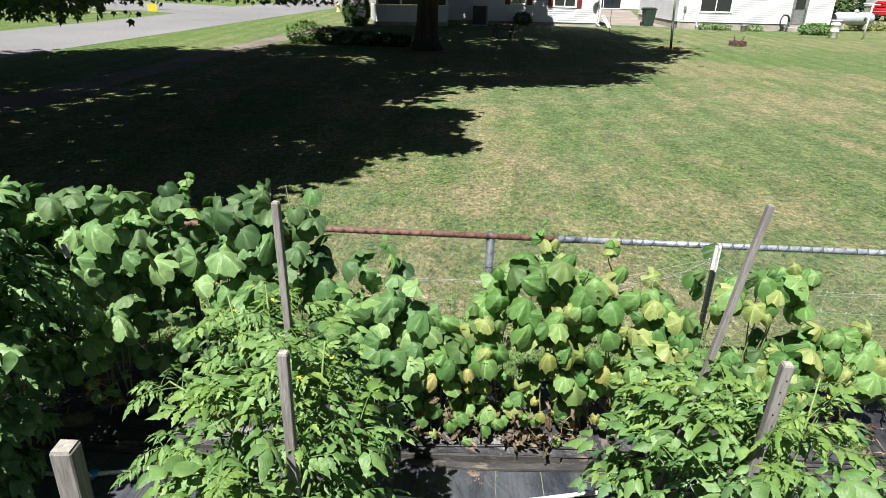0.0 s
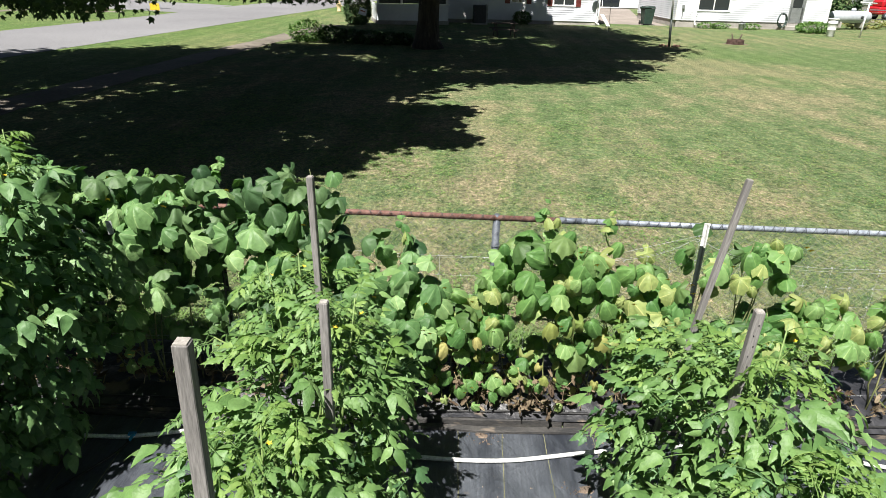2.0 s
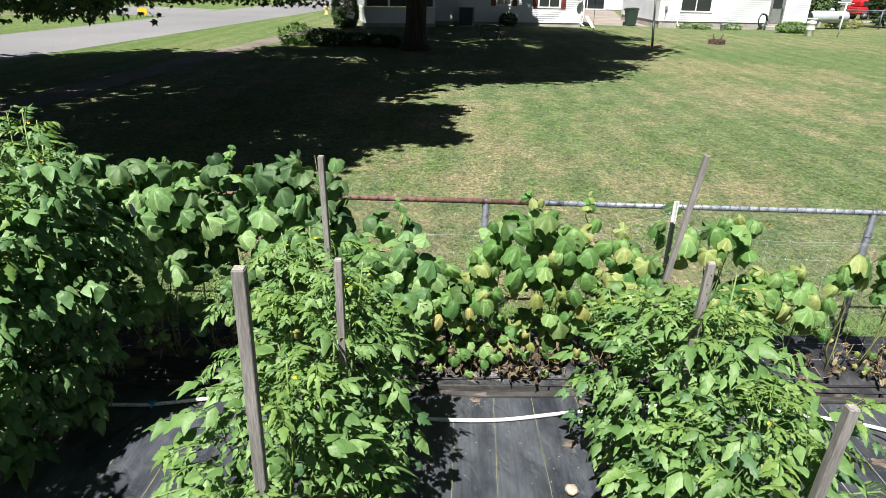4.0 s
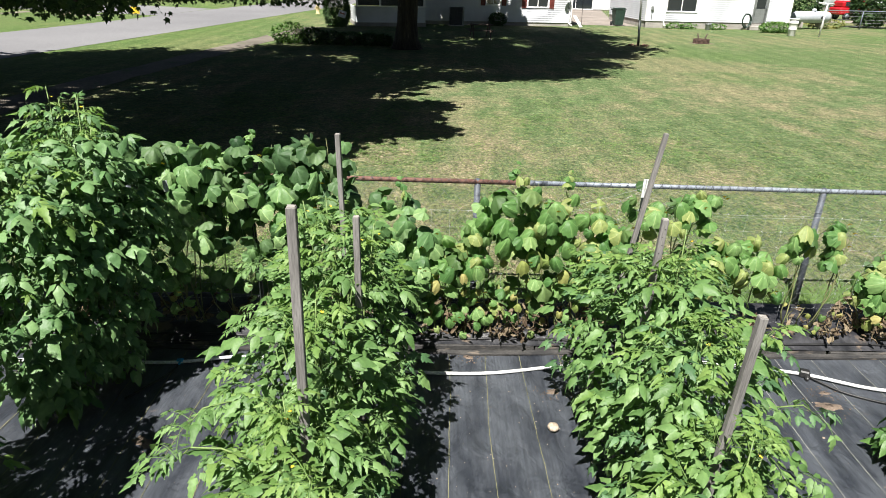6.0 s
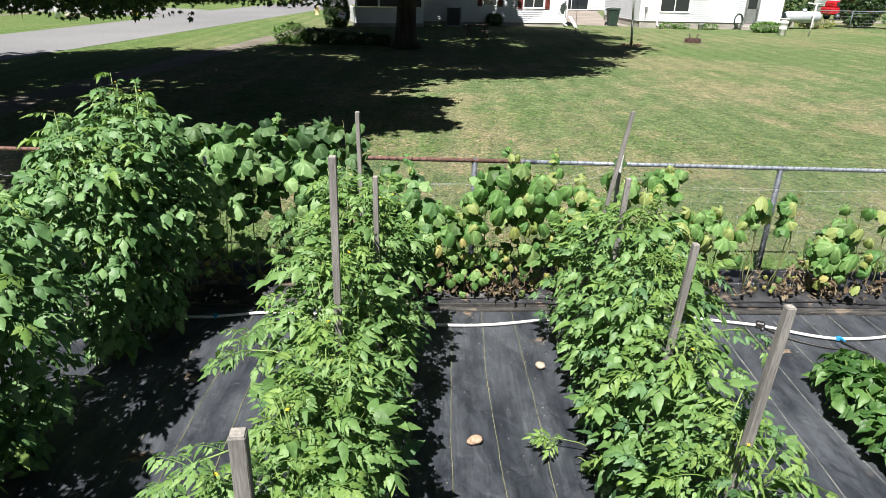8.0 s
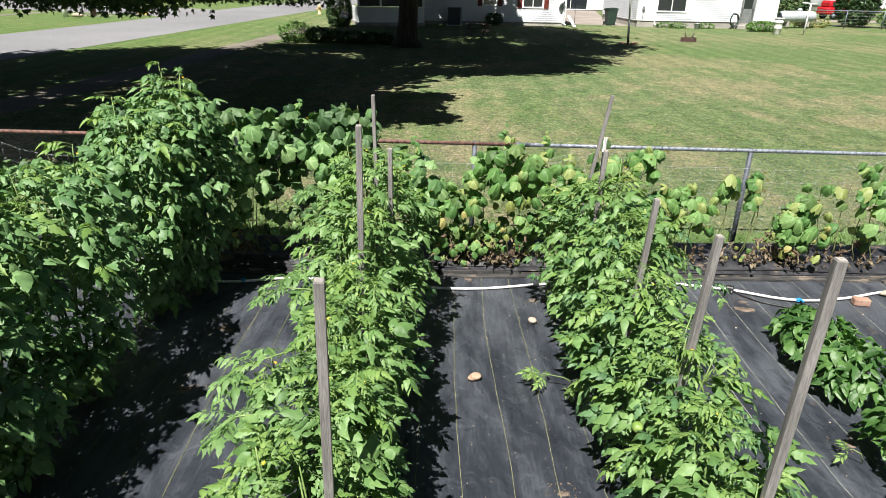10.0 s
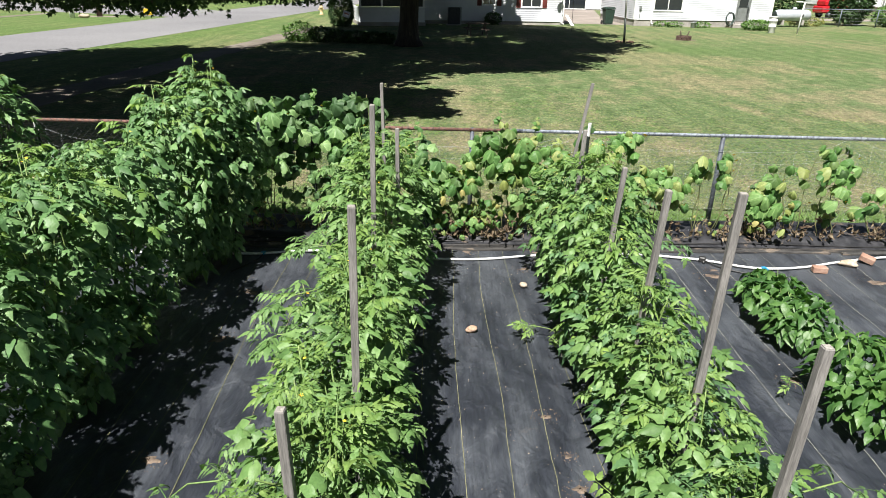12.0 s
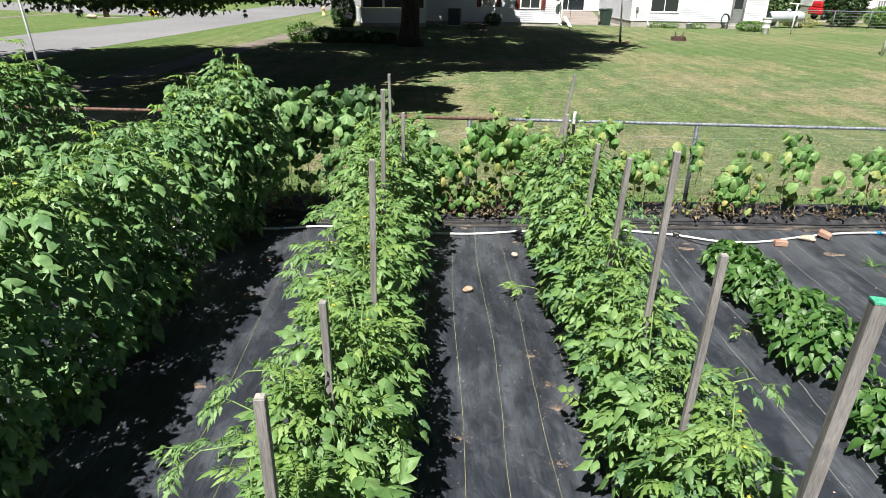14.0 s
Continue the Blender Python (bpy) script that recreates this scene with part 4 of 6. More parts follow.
def flower_mesh():
    vs, fs = [(0, 0, 0)], []
    for k in range(10):
        a = math.pi * k / 5
        r = 0.022 if k % 2 == 0 else 0.010
        vs.append((r * math.cos(a), r * math.sin(a), 0.006 if k % 2 == 0 else 0.002))
    for k in range(10):
        fs.append((0, 1 + k, 1 + (k + 1) % 10))
    return mesh_from("flower", vs, fs, PETAL)


FLOWER_MESH = flower_mesh()


def profile(u, upright=False):
    """Half width of a tomato plant over its height."""
    pts = ((0.0, 0.15), (0.10, 0.42), (0.28, 0.80), (0.5, 1.0), (0.66, 1.0), (0.80, 0.94), (0.92, 0.78), (1.0, 0.46)) if upright else ((0.0, 0.30), (0.12, 0.62), (0.35, 0.95), (0.6, 1.0), (0.82, 0.84), (0.94, 0.62), (1.0, 0.32))
    for (a, ra), (b, rb) in zip(pts, pts[1:]):
        if u <= b:
            return ra + (rb - ra) * (u - a) / (b - a)
    return 0.15


def tomato_plant(x, y, h, rx, ry, outer, inner, seed, meshes, mat, label, shoots=2, low=0.10, size=1.0, fruits=1, runners=1, bare=0.0, side=None, reach=1.0):
    rng = random.Random(seed)
    t = thing("tomato_plant", pose(x, y, 0), label, "tomato plant", "tomato plants")
    stems = []
    tips = []
    for i in range(5 + shoots):
        a = rng.uniform(0, 2 * math.pi)
        top = h * (rng.uniform(0.7, 0.95) if i < 5 else rng.uniform(0.92 if shoots > 5 else 0.94, 1.08))
        rr = rng.uniform(0.1, 0.55) if i < 5 else rng.uniform(0.05, 0.75 if shoots < 5 else 1.15)
        tip = Vector((rx * rr * math.cos(a), ry * rr * math.sin(a), top))
        pts = [Vector((0.02 * math.cos(a), 0.02 * math.sin(a), 0))]
        for k in range(1, 6):
            q = k / 5
            pts.append(Vector((tip.x * q ** 0.8 + rng.uniform(-0.02, 0.02), tip.y * q ** 0.8 + rng.uniform(-0.02, 0.02), top * q)))
        stems.append((pts, [0.011, 0.010, 0.008, 0.007, 0.005, 0.003]))
        if i >= 5:
            tips.append(pts[-1])
    placements = []

    def place(u, edge):
        a = rng.uniform(0, 2 * math.pi)
        rad = profile(u, bare > 0) * edge
        out = np.array((math.cos(a), math.sin(a), 0.0))
        p = np.array((rx * rad * out[0], ry * rad * out[1], h * u))
        lift = 0.95 * (u - 0.42 - 0.20 * bare) + rng.uniform(-0.35, 0.45)
        dirn = out + np.array((rng.uniform(-0.75, 0.75), rng.uniform(-0.75, 0.75), lift))
        up = np.array((rng.uniform(-0.5, 0.5), rng.uniform(-0.5, 0.5), 1.0)) + out * (0.30 + 0.45 * bare)
        s = size * rng.uniform(0.45, 0.98) * (0.75 if u > 0.93 else 1.0)
        return rot_from(dirn, up), p - dirn / np.linalg.norm(dirn) * 0.15 * size, s
    for i in range(inner):
        u = low + (0.93 - low) * rng.random()
        r, p, s = place(u, 0.35 + 0.70 * math.sqrt(rng.random()))
        placements.append((rng.randrange(len(TOMATO_PLAIN)), r, p, s))
    for i in range(outer):
        u = low + (1.0 - low) * rng.random() ** 0.75
        r, p, s = place(u, rng.uniform(0.82, 1.12))
        age = u + rng.uniform(-0.15, 0.15)
        kinds = meshes if meshes is TOMATO_DEEP_MESH or 0.5 < age < 0.9 else (TOMATO_TIP_MESH if age >= 0.9 else TOMATO_LOW_MESH)
        part("leaf", rng.choice(kinds if rng.random() > 0.16 else TOMATO_TIP_MESH), t, "", to_matrix(r, p, s))
    for tip in tips:
        for k in range(9):
            a = rng.uniform(0, 2 * math.pi)
            dirn = np.array((math.cos(a), math.sin(a), rng.uniform(-0.1, 0.8)))
            p = np.array(tip) - np.array((0, 0, rng.uniform(0, 0.28)))
            part("leaf", rng.choice(TOMATO_TIP_MESH if rng.random() < 0.7 else meshes), t, "", to_matrix(rot_from(dirn, (0, 0, 1)), p, size * rng.uniform(0.45, 0.75)))
        part("flower", FLOWER_MESH, t, "small yellow flower", to_matrix(rot_from((rng.uniform(-1, 1), -1, 0.2), (0, -0.5, 1)), np.array(tip) + np.array((0.03, -0.02, -0.06)), 0.55))
    for i in range(runners):
        a = (rng.choice((0.0, math.pi)) if side is None else side) + rng.uniform(-0.7, 0.7)
        out = Vector((math.cos(a), math.sin(a), 0))
        z = h * rng.uniform(0.35, 0.8)
        far = rng.uniform(1.15, 1.7) * reach
        pts = [out * rx * 0.3 + Vector((0, 0, z)), out * rx * 0.8 + Vector((0, 0, z + 0.10)), out * rx * 0.86 * far + Vector((0, 0, z + 0.11)), out * rx * far + Vector((0, 0, z + 0.04))]
        stems.append((pts, [0.006, 0.005, 0.004, 0.002]))
        for k in range(7 if reach == 1.0 else 13):
            at = pts[1 + k % 3].lerp(pts[min(3, 2 + k % 3)], rng.random())
            b = a + rng.uniform(-1.5, 1.5)
            part("leaf", rng.choice(meshes), t, "", to_matrix(rot_from((math.cos(b), math.sin(b), rng.uniform(-0.3, 0.3)), (0, 0, 1)), np.array(at), size * rng.uniform(0.45, 0.8)))
    part("foliage", joined("foliage", TOMATO_PLAIN, placements, mat), t)
    part("stem", tubes("stem", stems, STEM, 5), t)
    for i in range(fruits):
        a = rng.uniform(-2.6, -0.5)
        u = rng.uniform(0.3, 0.7)
        part("tomato", FRUIT_MESH, t, "small unripe green tomato", pose(rx * 0.98 * math.cos(a), ry * 0.98 * math.sin(a), h * u) @ Matrix.Scale(rng.uniform(0.7, 1.1), 4))
    return t


L_MID = "staked tomato plant with bright green leaves growing through black fabric"
L_TALL = "tall dense tomato plant with darker green hanging leaves"
for i in range(10):
    y = 2.42 - 0.56 * i
    hm = (1.54, 1.50, 1.40)[i] if i < 3 else 1.23 + 0.05 * math.sin(i * 1.9)
    tomato_plant(-0.685 + 0.03 * math.sin(i * 2.1) - (0.03 if i < 3 else 0), y, hm, 0.385 + 0.03 * math.sin(i * 1.3) + (0.08 if i < 3 else 0), 0.40, 116 if i < 3 else 106, 190 if i < 3 else 165, 100 + i, TOMATO_MESH, TOMATO, L_MID, shoots=2 + i % 2, size=1.0 if i < 3 else 0.94, side=math.pi, runners=3 if i in (4, 8) else 1, reach=1.25 if i in (4, 8) else 1.0)
    hr = (1.30, 1.54, 1.42, 1.24, 1.14, 1.06, 1.02, 0.98, 1.0, 1.0)[i]
    tomato_plant(1.16 + 0.03 * math.sin(i * 1.7), y - 0.08, hr, (0.44 if i < 3 else 0.38) + 0.02 * math.sin(i * 2.2), 0.40, 118 if i < 3 else 106, 210 if i < 3 else 165, 200 + i, TOMATO_OVAL_MESH, TOMATO, L_MID, shoots=1 + (i + 1) % 2, size=0.95, fruits=2, side=0.0)
for i, (x, y, h, rx, ry) in enumerate(((-2.44, 2.62, 2.05, 0.43, 0.42), (-2.64, 2.22, 1.84, 0.42, 0.42), (-2.69, 0.98, 1.78, 0.46, 0.50), (-2.68, 0.10, 1.84, 0.44, 0.52), (-2.72, -0.76, 1.82, 0.44, 0.55), (-2.76, -1.68, 1.78, 0.44, 0.55), (-2.72, -2.60, 1.76, 0.44, 0.55))):
    tomato_plant(x, y, h, rx, ry, 155, 400, 300 + i, TOMATO_DEEP_MESH, TOMATO_DEEP, L_TALL, shoots=7 if i == 0 else 3, size=1.0 if i == 0 else 1.14, low=0.07, fruits=2, runners=0, bare=0.7)
for i, (x, y, h) in enumerate(((-4.42, 2.35, 2.10), (-4.52, 1.80, 2.12), (-4.68, 1.1, 2.0), (-4.72, 0.4, 1.9))):
    tomato_plant(x, y, h, 0.50, 0.48, 74, 300, 400 + i, TOMATO_DEEP_MESH, TOMATO_DEEP, L_TALL, shoots=3, size=1.2)


def cucumber_vine(x0, x1, zlo, zhi, count, seed, meshes, label, old=0, dry=0, depth=0.22, y=3.36, arch=None, size=(0.75, 1.25), rear=0.35, stalks=7):
    rng = random.Random(seed)
    t = thing("cucumber_vine", pose((x0 + x1) / 2, y, 0.13), label, "cucumber plant", "cucumber vines on the netting")
    cx = (x0 + x1) / 2
    stems = []
    for i in range(max(3, int((x1 - x0) * stalks))):
        x = rng.uniform(x0, x1) - cx
        top = rng.uniform(0.86, 1.0) * (zhi if arch is None else arch(x + cx)) - 0.13
        lean, sway = rng.uniform(-0.035, 0.035), rng.uniform(0, 6)
        pts = [Vector((x + lean * k + 0.03 * math.sin(k * 1.1 + sway), 0.04 * math.sin(k * 0.9 + 2 * sway), top * k / 6)) for k in range(7)]
        stems.append((pts, [0.006, 0.006, 0.005, 0.005, 0.004, 0.003, 0.002]))
    main = list(stems)
    for i in range(count):
        line = rng.choice(main)[0]
        q = rng.random() ** 0.52 * 6
        at = line[int(q)].lerp(line[min(6, int(q) + 1)], q % 1)
        tip = min(line[6].z + 0.13, zhi if arch is None else arch(line[6].x + cx))
        x = min(x1, max(x0, at.x + cx + rng.uniform(-0.17, 0.17)))
        hi = zhi if arch is None else arch(x)
        z = min(hi, zlo + max(0.08, tip - zlo) * q / 6 + rng.uniform(-0.05, 0.05))
        u = min(1.0, max(0.0, (z - zlo) / max(0.05, hi - zlo)))
        yy = -depth * rng.uniform(0.1, 1.0) * (1.1 - 0.6 * u)
        if rng.random() < 0.25:
            yy = rng.uniform(0, 0.12)
        dirn = np.array((rng.uniform(-0.9, 0.9), -rng.uniform(0.1, 1.0), -0.60 + 0.30 * u + rng.uniform(-0.5, 0.4)))
        up = np.array((rng.uniform(-0.6, 0.6), -0.45 + rng.uniform(-0.55, 0.45), 0.85))
        p = np.array((x - cx, yy, z - 0.13))
        s = 1.05 * rng.uniform(*size) * (1.0 - 0.25 * (u > 0.9)) * (0.62 + 0.42 * min(1.0, u * 1.8))
        is_old = old and z < zlo + 0.45 * (hi - zlo) and rng.random() < old
        part("leaf", rng.choice(YELLOW_MESH if is_old else meshes), t, "yellowing leaf" if is_old else "", to_matrix(rot_from(dirn, up), p, s * (0.75 if is_old else 1.0)))
        back = Vector((p[0] + rng.uniform(-0.05, 0.05), p[1] + 0.09, p[2] - 0.08))
        stems.append(([back, (Vector(p) + back) / 2 + Vector((0, 0, 0.02)), Vector(p)], [0.003, 0.0025, 0.002]))
        if i % 9 == 4:
            part("flower", FLOWER_MESH, t, "yellow flower", to_matrix(rot_from((0, -0.6, 0.6), (0, -0.8, 0.5)), p + np.array((0.05, -0.06, 0.02)), 1.0))
    part("vine_stem", tubes("vine_stem", stems, VINE, 4), t)["kind"] = "stuff"
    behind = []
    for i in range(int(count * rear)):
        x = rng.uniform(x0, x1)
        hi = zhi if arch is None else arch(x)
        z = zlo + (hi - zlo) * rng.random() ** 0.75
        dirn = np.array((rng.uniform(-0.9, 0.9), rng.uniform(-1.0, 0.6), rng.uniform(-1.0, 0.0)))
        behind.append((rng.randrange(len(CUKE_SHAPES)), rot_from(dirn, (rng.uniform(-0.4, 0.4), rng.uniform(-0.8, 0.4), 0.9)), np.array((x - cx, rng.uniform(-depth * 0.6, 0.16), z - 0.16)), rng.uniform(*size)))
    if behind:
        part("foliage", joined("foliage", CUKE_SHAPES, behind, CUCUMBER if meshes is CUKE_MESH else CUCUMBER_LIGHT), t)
    if dry:
        place, twigs = [], []
        for i in range(max(3, dry // 5)):
            bx, by = rng.uniform(x0, x1) - cx, rng.uniform(-0.18, 0.14)
            tip = Vector((bx + rng.uniform(-0.16, 0.16), by + rng.uniform(-0.10, 0.06), rng.uniform(0.05, 0.30)))
            foot = Vector((bx, by, 0.0))
            pts = [foot.lerp(tip, k / 4) + Vector((rng.uniform(-0.03, 0.03), rng.uniform(-0.03, 0.03), 0.02 * math.sin(k * 2))) for k in range(5)]
            twigs.append((pts, [0.0035, 0.003, 0.003, 0.002, 0.0015]))
            for k in range(7):
                q = rng.choice(pts[1:]) if k < 5 else foot + Vector((rng.uniform(-0.12, 0.12), rng.uniform(-0.08, 0.02), 0.035))
                d = np.array((rng.uniform(-1, 1), rng.uniform(-1, 1), rng.uniform(-1, 0.3)))
                place.append((rng.randrange(10), rot_from(d, (rng.uniform(-1, 1), -0.4, 0.6)), np.array(q) + np.array((0, 0, 0.01)), rng.uniform(0.22, 0.58)))
        part("dry_leaves", joined("dry_leaves", DRY_SHAPES, place, DRY_LEAF), t, "withered brown leaves")["kind"] = "stuff"
        part("dry_stem", tubes("dry_stem", twigs, DRY_STEM, 4), t, "dry tan stems")["kind"] = "stuff"
    return t


def tendril(x, y, z, h, seed):
    rng = random.Random(seed)
    t = thing("vine_shoot", pose(x, y, z), "young cucumber shoot reaching above the fence", "vine shoot")
    pts = [Vector((0.03 * math.sin(k * 0.8 + seed), 0.02 * math.cos(k), h * k / 6)) for k in range(7)]
    part("stem", tube("stem", pts, [0.004, 0.004, 0.0035, 0.003, 0.003, 0.002, 0.0015], STEM, 5), t)
    for k in range(6):
        d = np.array((rng.uniform(-1, 1), rng.uniform(-1, 0.3), 0.3))
        part("leaf", rng.choice(CUKE_LIGHT_MESH), t, "", to_matrix(rot_from(d, (0, -0.3, 1)), np.array(pts[6 - k // 2]), 0.22 + 0.09 * k))


cucumber_vine(-3.4, -0.72, 0.56, 1.70, 345, 21, CUKE_MESH, "dense cucumber vine with broad grey-green leaves on netting", old=0.05, dry=25, depth=0.50, y=3.38,
              arch=lambda x: 1.73 - 0.10 * max(0, x + 1.0) / 0.35 + 0.04 * math.sin(x * 6), size=(0.72, 1.34), rear=1.0)
cucumber_vine(-3.3, -0.9, 0.20, 0.75, 60, 32, CUKE_MESH, "lower part of a cucumber vine with bare stems and withered leaves", old=0.5, dry=70, depth=0.30, y=3.38, size=(0.45, 0.95), rear=0.2)
cucumber_vine(-0.85, -0.15, 0.30, 1.25, 75, 22, CUKE_MESH, "thin cucumber vine with broad leaves on netting", old=0.15, dry=20, y=3.36, depth=0.34,
              arch=lambda x: 1.40 - 0.25 * max(0, x + 0.5) / 0.35)
cucumber_vine(-0.08, 1.35, 0.40, 1.42, 185, 23, CUKE_LIGHT_MESH, "bushy cucumber vine, green above and yellowed below", old=0.52, dry=110, depth=0.40,
              arch=lambda x: 1.00 + 0.46 * min(1, max(0, (x + 0.02) / 0.35)) - 0.30 * max(0, (x - 0.75) / 0.6), size=(0.62, 1.30), rear=0.3, stalks=10)
cucumber_vine(-0.15, 1.30, 0.16, 0.58, 60, 35, CUKE_LIGHT_MESH, "withered lower growth of a cucumber vine with small yellow leaves", old=0.9, dry=60, depth=0.20, y=3.36, size=(0.45, 0.85), rear=0.1)
cucumber_vine(-0.22, 0.78, 0.12, 0.46, 36, 36, CUKE_LIGHT_MESH, "low cucumber leaves hanging over the edging board, partly yellow", old=0.35, dry=40, depth=0.16, y=3.27, size=(0.45, 0.80), rear=0.0)
cucumber_vine(1.30, 1.78, 0.35, 0.82, 34, 24, CUKE_LIGHT_MESH, "cucumber vine with large drooping leaves beside the T-post", old=0.15, dry=20, depth=0.34, size=(0.8, 1.3))
cucumber_vine(1.34, 2.06, 1.00, 1.44, 34, 33, CUKE_LIGHT_MESH, "upper cucumber shoots hanging from the top of the netting", depth=0.15, arch=lambda x: 1.24 + 0.20 * math.sin((x - 1.30) * 3.6), size=(0.6, 1.3), rear=0.1)
cucumber_vine(1.55, 2.05, 0.40, 0.84, 30, 34, CUKE_LIGHT_MESH, "low cucumber vine with some yellowed leaves", old=0.4, dry=10, depth=0.3, size=(0.7, 1.15), rear=0.15)
cucumber_vine(1.85, 2.62, 0.42, 0.98, 58, 25, CUKE_LIGHT_MESH, "small cucumber vine with ragged leaves", old=0.3, dry=18, depth=0.25, arch=lambda x: 0.80 + 0.20 * math.sin((x - 1.75) * 3.2), size=(0.7, 1.25), rear=0.2)
cucumber_vine(2.28, 3.10, 0.70, 1.24, 38, 26, CUKE_LIGHT_MESH, "straggling cucumber vine climbing towards the rail", dry=8, depth=0.12, arch=lambda x: 0.98 + 0.36 * (x - 2.28), size=(0.6, 1.15), rear=0.05)
cucumber_vine(2.9, 3.75, 0.16, 0.36, 12, 27, YELLOW_MESH, "withered cucumber vine lying on the black film", dry=110, depth=0.2, size=(0.3, 0.5))
cucumber_vine(3.48, 4.62, 0.22, 1.24, 92, 28, CUKE_LIGHT_MESH, "cucumber vine with light green leaves on netting", old=0.25, dry=65, depth=0.26, arch=lambda x: 0.70 + 0.56 * min(1.0, (x - 3.48) / 0.55), size=(0.75, 1.25), rear=0.15, stalks=8)
cucumber_vine(4.85, 5.75, 0.22, 1.10, 52, 29, CUKE_LIGHT_MESH, "cucumber vine with light green leaves on netting", old=0.25, dry=65, depth=0.22, arch=lambda x: 0.72 + 0.35 * math.sin((x - 4.85) * 3.2), size=(0.7, 1.2), rear=0.1)
cucumber_vine(5.8, 6.8, 0.20, 1.0, 36, 30, CUKE_LIGHT_MESH, "cucumber vine with light green leaves on netting", old=0.3, dry=50, depth=0.2, size=(0.7, 1.1))
cucumber_vine(-5.6, -3.5, 0.3, 1.15, 110, 31, CUKE_MESH, "cucumber vine with broad leaves below the fence rail", old=0.1, dry=20, depth=0.4)
for i, (x, z, h) in enumerate(((-0.36, 1.10, 0.30), (0.55, 1.22, 0.32), (0.93, 1.20, 0.28), (-1.55, 1.50, 0.25), (-2.0, 1.5, 0.16))):
    tendril(x, 3.42, z, h, i)


def pepper_plant(x, y, h, r, count, seed):
    rng = random.Random(seed)
    t = thing("pepper_plant", pose(x, y, 0), "low bushy pepper plant with glossy dark green leaves", "pepper plant", "pepper plants in a row")
    stems = []
    for i in range(7):
        a = rng.uniform(0, 2 * math.pi)
        tip = Vector((r * 0.6 * math.cos(a), r * 0.6 * math.sin(a), h * rng.uniform(0.7, 0.95)))
        stems.append(([Vector((0, 0, 0)), Vector((0, 0, h * 0.3)), tip * 0.6 + Vector((0, 0, h * 0.12)), tip], [0.008, 0.007, 0.005, 0.003]))
    part("stem", tubes("stem", stems, STEM, 5), t)
    inner = []
    for i in range(count + 190):
        th = math.acos(1 - 1.25 * rng.random())
        a = rng.uniform(0, 2 * math.pi)
        out = np.array((math.sin(th) * math.cos(a), math.sin(th) * math.sin(a), math.cos(th)))
        e = rng.uniform(0.80, 1.05) if i < count else rng.uniform(0.55, 0.95)
        p = np.array((out[0] * r * e, out[1] * r * e, max(0.06, h * 0.42 + out[2] * h * 0.52 * e)))
        d = out * np.array((0.9, 0.9, 0.1)) + np.array((rng.uniform(-1.0, 1.0), rng.uniform(-1.0, 1.0), rng.uniform(-0.85, 0.25)))
        m = rot_from(d, out * 0.5 + np.array((rng.uniform(-0.45, 0.45), rng.uniform(-0.45, 0.45), 1.0)))
        p = p - d / np.linalg.norm(d) * 0.04
        s = rng.uniform(0.70, 1.30)
        if i < count:
            part("leaf", rng.choice(PEPPER_MESH), t, "", to_matrix(m, p, s))
        else:
            inner.append((rng.randrange(8), m, p, s))
    part("foliage", joined("foliage", PEPPER_SHAPES, inner, PEPPER), t)


for i, (x, y, h, r) in enumerate(((2.99, 1.84, 0.40, 0.23), (2.98, 1.50, 0.50, 0.31), (2.97, 1.10, 0.50, 0.30), (2.95, 0.32, 0.60, 0.34), (2.94, -0.12, 0.58, 0.36), (2.93, -1.02, 0.50, 0.34), (2.92, -1.58, 0.48, 0.33), (2.9, -2.15, 0.48, 0.33))):
    pepper_plant(x, y, h, r, 118, 500 + i)


def sprig(x, y, z, seed, label, ln=0.3, count=4):
    """A low tomato runner lying on the fabric."""
    rng = random.Random(seed)
    t = thing("tomato_runner", pose(x, y, z), label, "tomato runner")
    part("stem", tube("stem", [(0, 0, 0.01), (-ln * 0.4, -0.02, 0.10), (-ln * 0.8, 0.0, 0.12), (-ln, 0.02, 0.09)], [0.004, 0.004, 0.003, 0.002], STEM, 5), t)
    for k in range(count):
        a = rng.uniform(0, 2 * math.pi)
        part("leaf", rng.choice(TOMATO_TIP_MESH), t, "", to_matrix(rot_from((math.cos(a), math.sin(a), rng.uniform(0.1, 0.9)), (0, -0.4, 1)), np.array((-ln * rng.uniform(0.75, 1.0), 0.0, 0.08)), rng.uniform(0.35, 0.6)))


sprig(0.95, 1.16, 0.02, 1, "small tomato runner lying out on the black fabric", 0.36, 7)
sprig(0.86, 0.98, 0.02, 2, "tiny tomato shoot on the black fabric", 0.10, 2)
sprig(2.62, 0.35, 0.02, 3, "small wilted shoot on the black fabric", 0.12, 3)

# ---------- things on the fabric ----------
pipe_pts = [(-6.2, 2.90), (-4.0, 2.86), (-2.34, 2.85), (-2.0, 2.88), (-1.65, 2.95), (-1.2, 2.93), (-0.6, 2.82), (-0.1, 2.77), (0.34, 2.78), (0.85, 2.88), (1.4, 2.97), (2.1, 2.97), (2.5, 2.90), (2.83, 2.82), (3.2, 2.66), (3.5, 2.62), (3.9, 2.68), (4.4, 2.84), (5.0, 2.98), (5.6, 3.02), (6.6, 3.00), (8.0, 2.95)]


